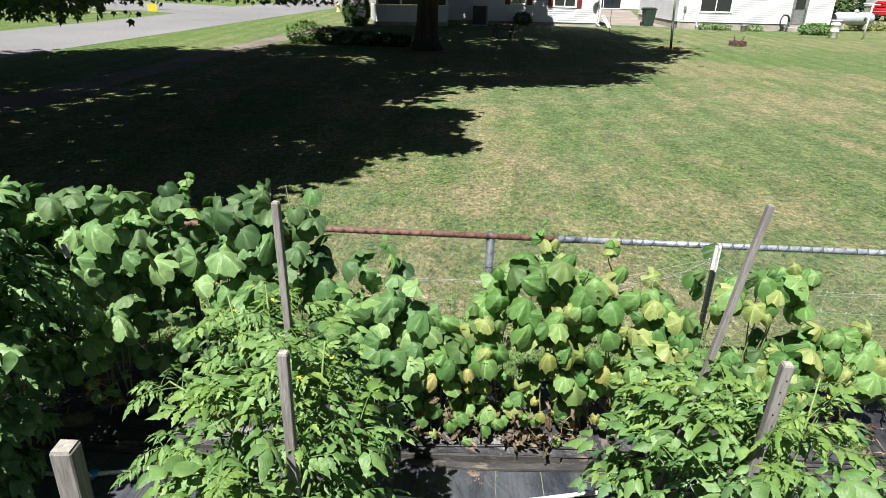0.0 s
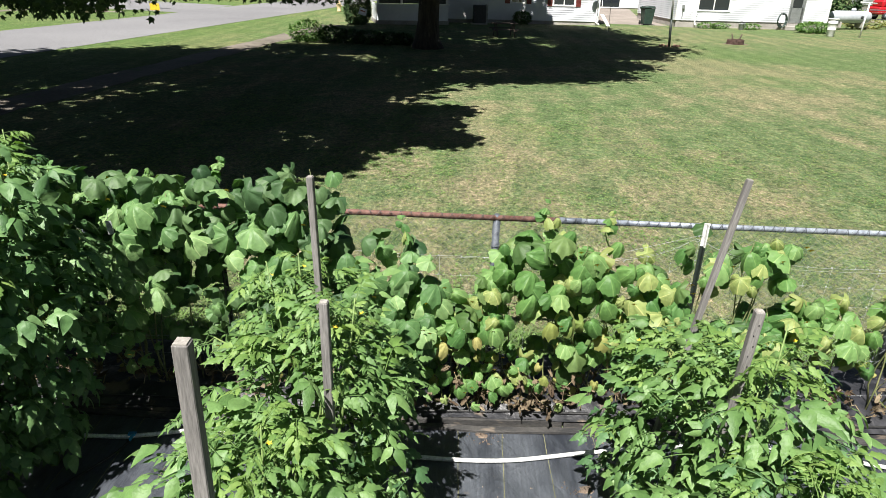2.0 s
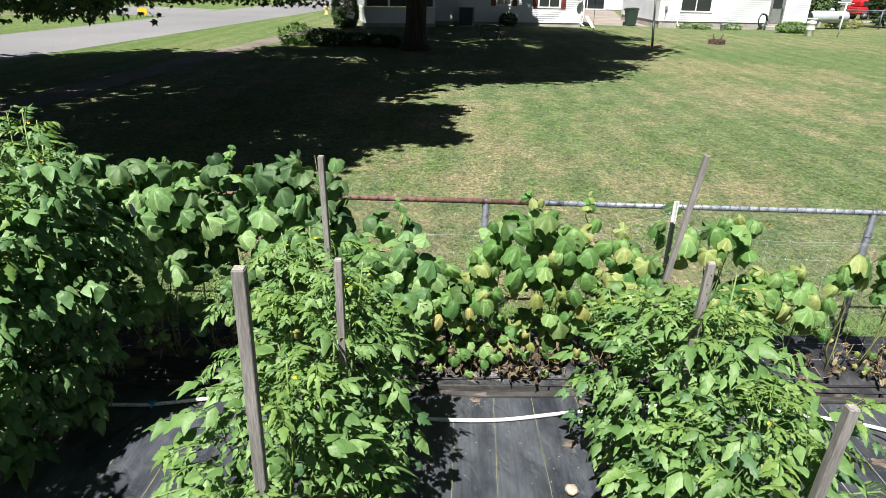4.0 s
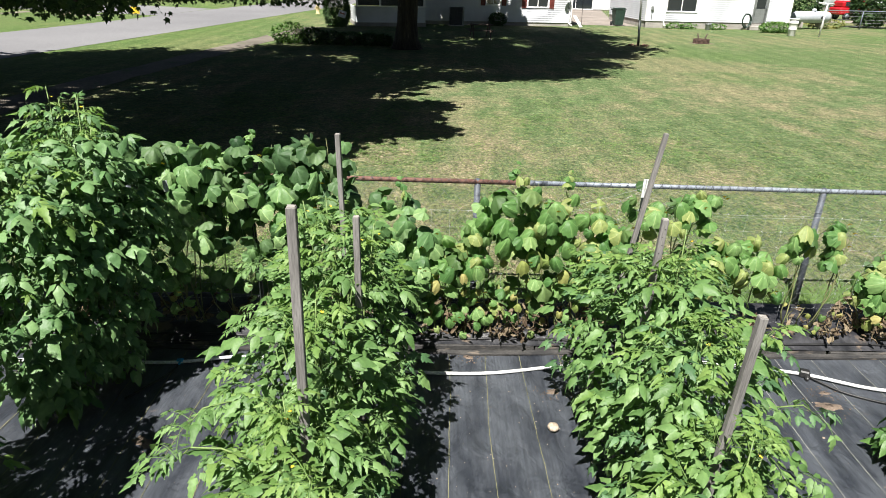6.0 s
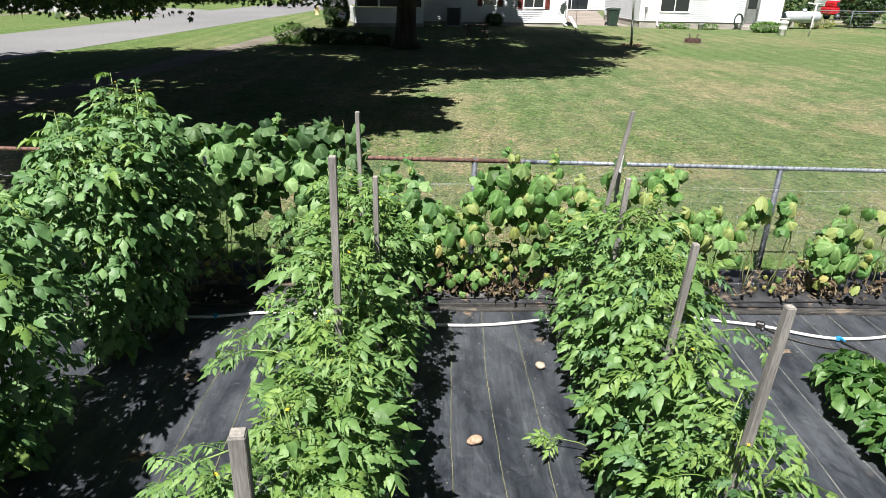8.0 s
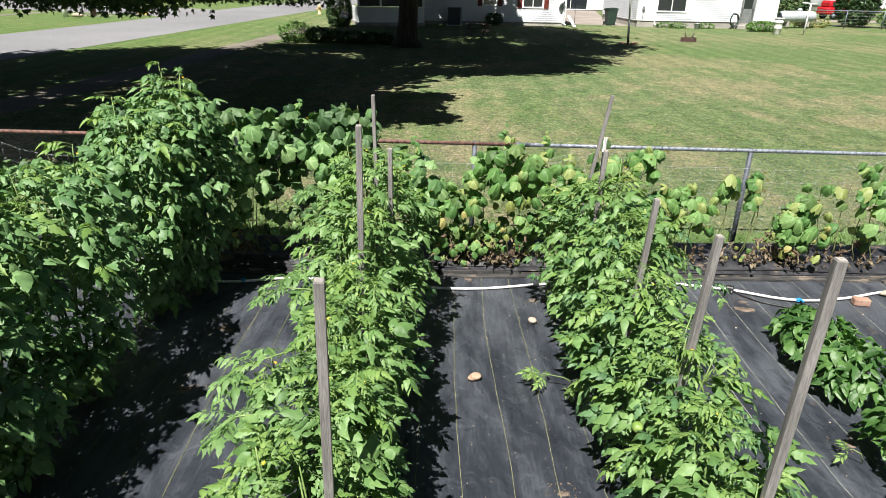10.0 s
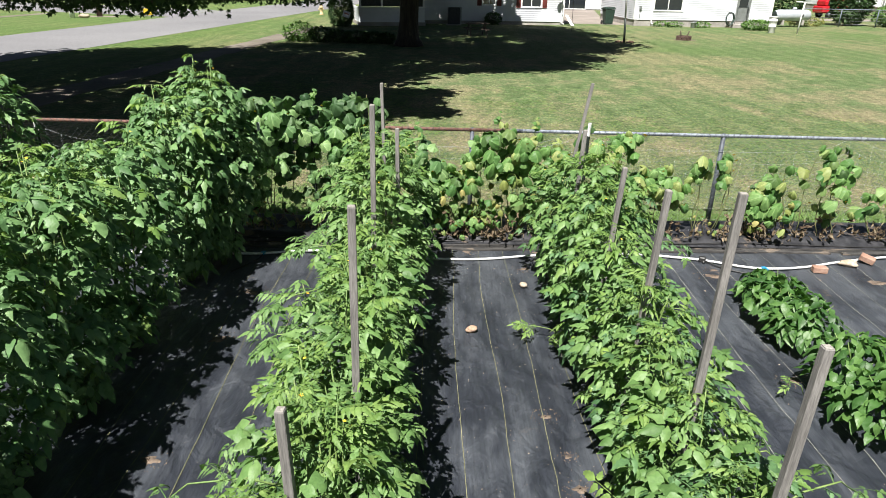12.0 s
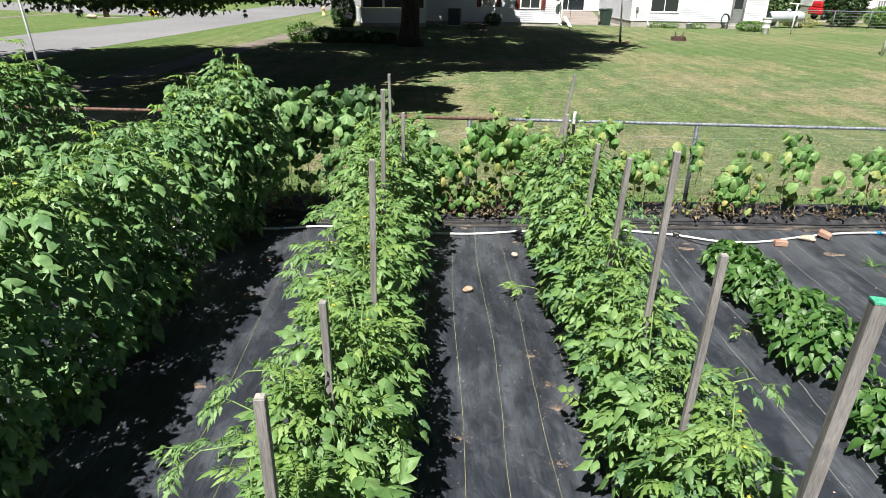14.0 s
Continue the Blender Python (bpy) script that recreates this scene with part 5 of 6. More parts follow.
def spline(pts, steps=6):
    out = []
    for i in range(len(pts) - 1):
        p0, p1, p2, p3 = (Vector(pts[max(0, min(len(pts) - 1, i + k))]) for k in (-1, 0, 1, 2))
        for s in range(steps):
            t = s / steps
            out.append(0.5 * ((2 * p1) + (p2 - p0) * t + (2 * p0 - 5 * p1 + 4 * p2 - p3) * t * t + (3 * p1 - p0 - 3 * p2 + p3) * t ** 3))
    out.append(Vector(pts[-1]))
    return out


pipe = thing("water_pipe", pose(0, 0, 0), "white plastic water pipe lying across the black fabric", "pipe")
part("pipe", tube("pipe", [(p.x, p.y, 0.040) for p in spline(pipe_pts)], 0.0135, PVC, 10), pipe)
for x, y, s in ((-2.08, 2.87, 1), (3.39, 2.62, 1), (5.45, 3.01, 1)):
    part("valve", boxes("valve", [((0.05, 0.034, 0.034), (0, 0, 0)), ((0.016, 0.06, 0.02), (0.01, -0.035, 0.012))], BLUE, 0.004), pipe, "blue plastic valve", pose(x, y, 0.044, 0, 0, 5))
part("clamp", boxes("clamp", [((0.075, 0.06, 0.06), (0, 0, 0.0)), ((0.03, 0.09, 0.03), (0.02, -0.03, -0.01))], BLACK_TUBE, 0.01), pipe, "black coupling", pose(2.80, 2.83, 0.05, 0, 0, -25))
for pts in (((3.40, 2.58, 0.035), (3.46, 2.48, 0.03), (3.52, 2.35, 0.028), (3.35, 1.9, 0.028)), ((2.82, 2.80, 0.04), (2.98, 2.62, 0.03), (3.2, 2.5, 0.028), (3.4, 2.45, 0.028)), ((5.47, 2.98, 0.03), (5.6, 2.8, 0.028), (5.8, 2.5, 0.028), (5.9, 1.2, 0.028)), ((-2.08, 2.84, 0.035), (-2.12, 2.7, 0.03), (-2.3, 2.4, 0.03))):
    tagged(new("feed_tube", tube("feed_tube", spline(pts), 0.009, BLACK_TUBE, 6)), "thin black plastic feed tube branching off the white pipe", "tube", "feed tubes")

tagged(part("stone", stone_mesh("stone", (0.105, 0.07, 0.06), TAN_STONE, 1), None, "", pose(0.146, 1.238, 0.052, 0, 0, 10)), "rounded tan stone lying on the black fabric", "stone", "stones on the fabric")
tagged(part("stone", stone_mesh("stone", (0.07, 0.085, 0.055), PALE_STONE, 2), None, "", pose(0.715, 2.14, 0.045)), "small pale stone lying on the black fabric", "stone", "stones on the fabric")
tagged(part("stone", stone_mesh("stone", (0.20, 0.12, 0.075), PALE_STONE, 4, 0.28), None, "", pose(4.42, 2.76, 0.055, 0, 0, -8)), "pale broken stone beside the white pipe", "stone", "stones on the fabric")
brick_mesh = box("brick", (0.15, 0.085, 0.07), BRICK, 0.008)
tagged(part("brick", brick_mesh, None, "", pose(3.98, 2.58, 0.058, 0, 0, -10)), "reddish brick lying on the black fabric", "brick", "loose bricks")
tagged(part("brick", brick_mesh, None, "", pose(4.66, 2.84, 0.075, 8, 14, -38)), "brownish brick tilted against the pale stone", "brick", "loose bricks")
def soil_patch(x, y, r, seed):
    """A thin smear of sandy soil with an uneven edge, and crumbs strewn round it."""
    rng = random.Random(seed)
    long, way = rng.uniform(1.2, 2.2), rng.uniform(-0.4, 0.4)
    vs, fs = [], []
    n = 22
    for ring, h in ((0.06, 0.004), (0.55, 0.0035), (1.0, -0.003)):
        for k in range(n):
            a = 2 * math.pi * k / n
            q = r * 0.50 * ring * (1 + 0.75 * noise.noise(Vector((math.cos(a) * 1.6, math.sin(a) * 1.6, seed * 1.3))) + 0.25 * noise.noise(Vector((math.cos(a) * 6, math.sin(a) * 6, seed))))
            px, py = q * math.cos(a) * long, q * math.sin(a)
            px, py = px * math.cos(way) - py * math.sin(way), px * math.sin(way) + py * math.cos(way)
            vs.append((px, py, fabric_height(x + px, y + py) + 0.017 + h))
    for j in range(2):
        for k in range(n):
            m = (k + 1) % n
            fs += [(j * n + k, j * n + m, (j + 1) * n + m), (j * n + k, (j + 1) * n + m, (j + 1) * n + k)]
    fs += [(0, k, k + 1) for k in range(1, n - 1)]
    vs, fs, o = [np.array(vs)], [np.array(fs)], len(vs)
    ct = np.array([(0, 1, 3), (0, 3, 2), (4, 6, 7), (4, 7, 5), (0, 4, 5), (0, 5, 1), (2, 3, 7), (2, 7, 6), (0, 2, 6), (0, 6, 4), (1, 5, 7), (1, 7, 3)], int)
    for k in range(45):
        a, q = rng.uniform(0, 2 * math.pi), r * 1.5 * math.sqrt(rng.random())
        sz = rng.uniform(0.0012, 0.0045)
        px, py = q * math.cos(a) * 1.5, q * math.sin(a)
        vs.append(cv * np.array((sz, sz * rng.uniform(0.6, 1.4), sz * 0.6)) + np.array((px, py, fabric_height(x + px, y + py) + 0.018)))
        fs.append(ct + o)
        o += 8
    tagged(part("spilled_soil", mesh_from("spilled_soil", np.concatenate(vs), np.concatenate(fs), SAND), None, "", pose(x, y, 0)), "thin patch of spilled sandy soil with crumbs on the fabric", "soil", kind="stuff")


for i, (x, y, r) in enumerate(((2.79, 2.46, 0.10), (0.78, 2.58, 0.07), (0.72, -0.63, 0.055), (0.62, 0.07, 0.06), (0.70, -0.34, 0.035), (0.63, -1.22, 0.03), (-1.98, 1.96, 0.10), (-2.03, 1.09, 0.09), (2.66, 0.55, 0.08), (4.5, 2.35, 0.13), (-2.0, -0.4, 0.08), (-0.02, -0.98, 0.05), (4.75, 1.75, 0.06), (2.85, 2.62, 0.06), (2.1, -1.9, 0.03), (0.17, 3.035, 0.07), (0.95, 3.02, 0.05))):
    soil_patch(x, y, r, 600 + i)
grit = []
rng = random.Random(77)
for k in range(420):
    x, y = (rng.uniform(-0.15, 0.85) if k % 3 else rng.uniform(1.8, 4.8)), rng.uniform(-3.2, 2.6)
    sz = rng.uniform(0.001, 0.0035) if k % 12 else rng.uniform(0.005, 0.009)
    grit.append(((x, y, fabric_height(x, y) + 0.018), sz))
vs = np.concatenate([cv * np.array((b, b * 0.8, b * 0.6)) + np.array(a) for a, b in grit])
fs = np.concatenate([cf + 8 * k for k in range(len(grit))])
tagged(new("grit", mesh_from("grit", vs, fs, PALE_STONE)), "pale grit and crumbs strewn over the black fabric", "grit", kind="stuff")

weed = thing("weed", pose(4.75, 2.0, 0.02), "thin grassy weed tuft growing through the fabric", "weed")
rng = random.Random(71)
for k in range(26):
    a = rng.uniform(0, 2 * math.pi)
    v, f = blade(rng.uniform(0.08, 0.2), [0.02, 0.03, 0.02, 0.0], 0.2, 0.5)
    part("blade", mesh_from("blade", v, f, SHRUB), weed, "", to_matrix(rot_from((math.cos(a), math.sin(a), rng.uniform(0.3, 1.2)), (0, 0, 1)), (0.02 * math.cos(a), 0.02 * math.sin(a), 0)))
tag = thing("plant_tag", pose(-2.05, 3.02, 1.42, 10, 0, 12), "small white plant tag hanging in the cucumber vine", "plant tag")
part("tag", box("tag", (0.032, 0.002, 0.09), NET), tag)
part("string", tube("string", [(0, 0, 0.06), (0.01, 0.02, 0.12)], 0.001, NET, 4), tag)

# ---------- trees ----------
def tree(name, x, y, trunk_r, trunk_h, crown, radii, leaves, seed, label, limbs=9, flare=1.6, droops=(), size=(0.9, 1.8), shade_clumps=(), raise_by=0.0, tall=0.0):
    rng = random.Random(seed)
    g = np.random.default_rng(seed)
    t = thing(name, pose(x, y, 0), label, "tree")
    c = Vector(crown) - Vector((x, y, 0))
    pts = [Vector((0, 0, -0.05)), Vector((0, 0, 0.35)), Vector((0.03, 0, 1.0)), Vector((0.05, 0.04, trunk_h * 0.6)), Vector((c.x * 0.1, c.y * 0.1, trunk_h))]
    v, f = tube_data(pts, [trunk_r * flare, trunk_r * 1.2, trunk_r, trunk_r * 0.92, trunk_r * 0.85], 18)
    v = [p + Vector((p.x, p.y, 0)) * 0.14 * noise.noise(Vector((p.x * 3, p.y * 3, p.z * 0.6))) for p in v]
    part("trunk", mesh_from("trunk", v, f, BARK, True), t)
    ends = []
    for i in range(limbs):
        a = 2 * math.pi * i / limbs + rng.uniform(-0.2, 0.2)
        e = Vector((c.x + radii[0] * 0.75 * math.cos(a), c.y + radii[1] * 0.75 * math.sin(a), c.z + rng.uniform(-0.3, 0.5) * radii[2]))
        s = pts[-1] - Vector((0, 0, rng.uniform(0, trunk_h * 0.25)))
        mid = s.lerp(e, 0.45) + Vector((0, 0, rng.uniform(0.2, 1.2)))
        part("limb", tube("limb", [s, s.lerp(mid, 0.5) + Vector((0, 0, 0.3)), mid, mid.lerp(e, 0.6), e], [trunk_r * 0.45, trunk_r * 0.36, trunk_r * 0.25, trunk_r * 0.14, 0.03], BARK, 8), t)
        ends.append(e)
    clumps = []
    for i in range(300):
        th, ph = math.acos(rng.uniform(-0.75, 1)), rng.uniform(0, 2 * math.pi)
        k = rng.uniform(0.55, 1.0)
        clumps.append((c.x + radii[0] * k * math.sin(th) * math.cos(ph), c.y + radii[1] * k * math.sin(th) * math.sin(ph), c.z + radii[2] * k * math.cos(th), rng.uniform(size[0], size[1])))
    # Unseen leaf clumps, added only for the shadows they cast.
    clumps += [(ex - x, ey - y, ez, er) for ex, ey, ez, er in shade_clumps for _ in range(7)]
    cl = np.array(clumps)
    # Slides clumps by height so their shadow lands in the wanted place.
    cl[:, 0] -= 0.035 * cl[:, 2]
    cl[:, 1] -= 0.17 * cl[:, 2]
    # Moves clumps up the sun's path: same lawn shadow, other sky blocked.
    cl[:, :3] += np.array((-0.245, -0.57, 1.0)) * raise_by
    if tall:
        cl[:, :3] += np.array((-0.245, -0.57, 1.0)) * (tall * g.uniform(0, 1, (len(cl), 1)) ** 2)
    idx = g.integers(0, len(cl), leaves)
    off = np.clip(g.normal(0, 0.42, (leaves, 3)), -1.25, 1.25) * cl[idx, 3:4]
    off[:, 2] *= 0.6
    p = cl[idx, :3] + off
    a = g.uniform(0, 2 * np.pi, leaves)
    s = g.uniform(0.22, 0.38, leaves) * np.where(idx >= 300, 0.62, 1.0)
    tx = np.stack([np.cos(a), np.sin(a), g.uniform(-0.5, 0.3, leaves)], 1) * s[:, None]
    ty = np.stack([-np.sin(a), np.cos(a), g.uniform(-0.4, 0.4, leaves)], 1) * s[:, None] * 0.5
    vs = np.stack([p - tx * 0.5, p - ty, p + tx * 0.6, p + ty], 1).reshape(-1, 3)
    vs[:, 2] = np.maximum(vs[:, 2], 2.3)
    fs = np.arange(leaves * 4).reshape(-1, 4)
    part("crown", mesh_from("crown", vs, fs, SHADED_MAPLE), t, "dense green leaves, colour darkened for shade")
    for i, (dx, dy, dz, n, spread) in enumerate(droops):
        rr = random.Random(seed * 50 + i)
        tip = Vector((dx - x, dy - y, dz + 0.15))
        src = tip + Vector((-1.2, -0.2 + 0.6 * rr.random(), 1.1))
        twig = spline([tuple(src), tuple(src.lerp(tip, 0.4) + Vector((0, 0, 0.2))), tuple(src.lerp(tip, 0.75)), tuple(tip)], 4)
        placements = []
        for k in range(n * 9):
            q = twig[-1] if k % 3 else rr.choice(twig[2:])
            at = np.array((q.x + rr.gauss(0, spread * 1.25), q.y + rr.gauss(0, spread * 1.25), dz + 0.04 + abs(rr.gauss(0, 0.22)) - 0.06 * rr.random()))
            d = np.array((rr.uniform(-1, 1), rr.uniform(-1, 1), rr.uniform(-1.6, -0.2)))
            placements.append((rr.randrange(8), rot_from(d, (rr.uniform(-0.6, 0.6), rr.uniform(-0.6, 0.6), 1)), at, rr.uniform(0.5, 0.95)))
        br = part("branch", tube("branch", twig, [0.02] * (len(twig) - 1) + [0.005], BARK, 5), t)
        part("leaves", joined("leaves", MAPLE_SHAPES, placements, SHADED_MAPLE), br)
    return t


# Both crowns carry added clumps, out of view, that shape the lawn's shade.
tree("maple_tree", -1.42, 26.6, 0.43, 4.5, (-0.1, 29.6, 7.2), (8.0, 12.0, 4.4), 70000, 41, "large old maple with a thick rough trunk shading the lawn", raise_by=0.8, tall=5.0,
     shade_clumps=((-1.6, 16.9, 5.0, 1.2), (-0.4, 16.8, 5.0, 1.2), (0.9, 17.2, 5.0, 1.2), (2.1, 17.6, 5.0, 1.2), (3.3, 18.2, 5.0, 1.2), (1.5, 19.2, 5.4, 1.8), (3.6, 20.2, 5.4, 1.7), (4.6, 20.6, 5.2, 1.0), (5.7, 23.6, 5.4, 1.2), (-6.6, 22.4, 6.0, 1.8), (-4.6, 23.0, 6.0, 1.8), (-3.0, 22.3, 6.0, 1.7), (-8.0, 23.4, 6.0, 1.4), (0.2, 32.5, 5.6, 1.9), (2.3, 33.0, 5.6, 1.9), (4.2, 33.3, 5.6, 1.6), (-5.4, 22.8, 5.4, 1.6), (1.4, 32.0, 7.0, 2.1), (4.0, 32.6, 7.0, 2.1), (6.0, 33.4, 7.0, 1.6), (-1.5, 30.5, 7.0, 2.1), (-1.0, 19.3, 5.4, 1.8), (-3.4, 18.6, 5.2, 1.6)))
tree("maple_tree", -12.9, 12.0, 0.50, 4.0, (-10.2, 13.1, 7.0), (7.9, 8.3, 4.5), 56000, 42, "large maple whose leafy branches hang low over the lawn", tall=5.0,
     shade_clumps=((-1.35, 9.25, 5.0, 0.55), (-2.0, 9.6, 5.0, 0.8), (-1.6, 10.6, 5.0, 0.6), (-1.35, 11.9, 5.0, 0.6), (-2.2, 11.6, 5.0, 0.9), (-2.8, 8.9, 5.0, 0.8), (-3.1, 7.5, 5.0, 0.6), (-4.0, 7.6, 5.0, 1.0), (-4.3, 6.4, 5.0, 0.7), (-4.2, 6.0, 5.0, 0.6), (-4.9, 6.0, 5.0, 0.7), (-5.4, 6.2, 5.0, 1.0), (-3.2, 10.2, 5.2, 1.4), (-7.0, 5.6, 6.5, 2.0), (-5.6, 5.4, 5.6, 1.9), (-8.6, 5.2, 6.2, 2.0), (-4.6, 7.0, 4.6, 1.5)),
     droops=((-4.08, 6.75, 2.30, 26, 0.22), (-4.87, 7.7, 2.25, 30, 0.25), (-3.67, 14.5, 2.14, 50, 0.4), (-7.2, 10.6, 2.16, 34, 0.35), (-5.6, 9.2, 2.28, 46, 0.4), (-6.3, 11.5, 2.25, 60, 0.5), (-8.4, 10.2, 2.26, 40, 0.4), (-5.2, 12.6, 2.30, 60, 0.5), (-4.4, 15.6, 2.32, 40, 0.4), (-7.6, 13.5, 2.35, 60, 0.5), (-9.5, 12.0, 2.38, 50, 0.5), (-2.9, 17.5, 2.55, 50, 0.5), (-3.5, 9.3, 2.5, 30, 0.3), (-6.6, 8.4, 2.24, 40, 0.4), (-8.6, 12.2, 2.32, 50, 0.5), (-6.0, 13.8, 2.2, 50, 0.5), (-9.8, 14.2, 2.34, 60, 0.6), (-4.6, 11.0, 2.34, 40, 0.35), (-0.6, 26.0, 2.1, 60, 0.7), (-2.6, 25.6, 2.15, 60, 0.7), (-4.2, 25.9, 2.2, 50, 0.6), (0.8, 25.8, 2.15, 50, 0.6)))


def bush(name, x, y, rx, ry, h, count, seed, mat, label, category="shrub", square=2.0, leaf=1.0, z0=0.0):
    rng = random.Random(seed)
    t = thing(name, pose(x, y, z0), label, category)
    stems = []
    for i in range(6):
        a = rng.uniform(0, 6.28)
        stems.append(([Vector((0, 0, 0)), Vector((rx * 0.4 * math.cos(a), ry * 0.4 * math.sin(a), h * 0.5)), Vector((rx * 0.6 * math.cos(a), ry * 0.6 * math.sin(a), h * 0.8))], [0.02, 0.012, 0.006]))
    part("stem", tubes("stem", stems, DARK_WOOD, 4), t)
    pl = []
    for i in range(count):
        th, ph = math.acos(rng.uniform(-0.9, 1)), rng.uniform(0, 6.283)
        o = np.array((math.sin(th) * math.cos(ph), math.sin(th) * math.sin(ph), math.cos(th)))
        k = (abs(o[0]) ** square + abs(o[1]) ** square + abs(o[2]) ** square) ** (-1 / square)
        k *= rng.uniform(0.75, 1.0) + 0.10 * noise.noise(Vector(o) * 2.5 + Vector((seed, 0, 0)))
        p = np.array((o[0] * rx * k, o[1] * ry * k, h * 0.5 + o[2] * h * 0.5 * k))
        d = o + np.array((rng.uniform(-0.8, 0.8), rng.uniform(-0.8, 0.8), rng.uniform(-0.3, 0.7)))
        pl.append((rng.randrange(6), rot_from(d, o + np.array((0, 0, 0.8))), p, leaf * rng.uniform(0.7, 1.4)))
    part("foliage", joined("foliage", OVAL_SHAPES, pl, mat), t)
    return t


bush("hedge_bush", -5.95, 37.6, 0.72, 0.68, 1.75, 6000, 51, HEDGE, "dark green rounded trimmed evergreen bush by the porch", square=3.0)
bush("garden_shrub", -6.55, 27.6, 0.75, 0.5, 0.85, 700, 52, SHRUB, "loose green shrub at the end of the shaded flower bed", leaf=1.3)
for i, (x, r, h) in enumerate(((-5.5, 0.6, 0.65), (-4.7, 0.55, 0.5), (-3.9, 0.6, 0.5), (-3.1, 0.55, 0.45), (-2.5, 0.4, 0.4))):
    bush("garden_shrub", x, 27.5 + 0.15 * (i % 2), r, 0.4, h, 420, 53 + i, HEDGE, "low dark shrub in the shaded flower bed", leaf=1.3)
bush("foundation_shrub", 3.6, 41.4, 0.55, 0.45, 0.75, 700, 60, HEDGE, "round green shrub against the white house wall", leaf=1.2)
bush("foundation_shrub", 21.1, 40.8, 1.1, 0.5, 0.62, 1300, 61, SHRUB, "low spreading light green shrub by the house corner", leaf=1.2)
for i, x in enumerate((15.2, 16.1, 18.0)):
    bush("weed_clump", x, 42.4, 0.6, 0.25, 0.32, 260, 62 + i, SHRUB, "light green weeds growing at the foundation", "weeds", leaf=1.2)
bush("lilac_bush", 31.4, 48.0, 1.55, 1.1, 3.6, 5200, 66, HEDGE, "tall dark green bush behind the wire fence", leaf=2.2)
bush("lilac_bush", 28.3, 52.0, 1.5, 1.3, 3.0, 2600, 67, HEDGE, "tall dark green bush behind the gas tank", leaf=2.2)
bush("flowering_shrub", 34.6, 47.2, 1.9, 0.9, 1.6, 2200, 68, SHRUB, "yellow-green shrub beyond the lawn", leaf=2.0)
bush("dry_weeds", 27.2, 46.2, 1.5, 0.4, 0.6, 700, 69, YELLOWED, "dry weeds under the gas tank", "weeds", leaf=1.2)
for i in range(16):
    a = -62 + i * 8.2
    bush("far_tree", a * 1.5, 112 + 9 * math.sin(i * 2.3), 7.5, 4, 9 + 3 * math.sin(i * 1.7), 700, 80 + i, HEDGE, "far green tree beyond the houses", "tree", leaf=9.0)
for i, (x, y) in enumerate(((-34, 66), (-44, 68), (-25, 74), (-56, 66), (-38, 80))):
    bush("street_tree", x, y, 4.5, 3.5, 7.5, 1100, 110 + i, HEDGE, "dark green tree across the side street", "tree", leaf=5.0)

# ---------- houses ----------
def siding(name, width, height, mat=SIDING, course=0.125):
    """Lapped boards: a saw-tooth face looking to -y, with a back."""
    n = max(1, int(round(height / course)))
    c = height / n
    line = []
    for i in range(n):
        line += [(-0.032, i * c), (-0.010, (i + 1) * c)]
    line += [(0.05, height), (0.05, 0.0)]
    k = len(line)
    vs = [(0, a, b) for a, b in line] + [(width, a, b) for a, b in line]
    fs = [(i, k + i, k + (i + 1) % k, (i + 1) % k) for i in range(k)]
    fs += [tuple(range(k)), tuple(range(2 * k - 1, k - 1, -1))]
    return mesh_from(name, vs, fs, mat)


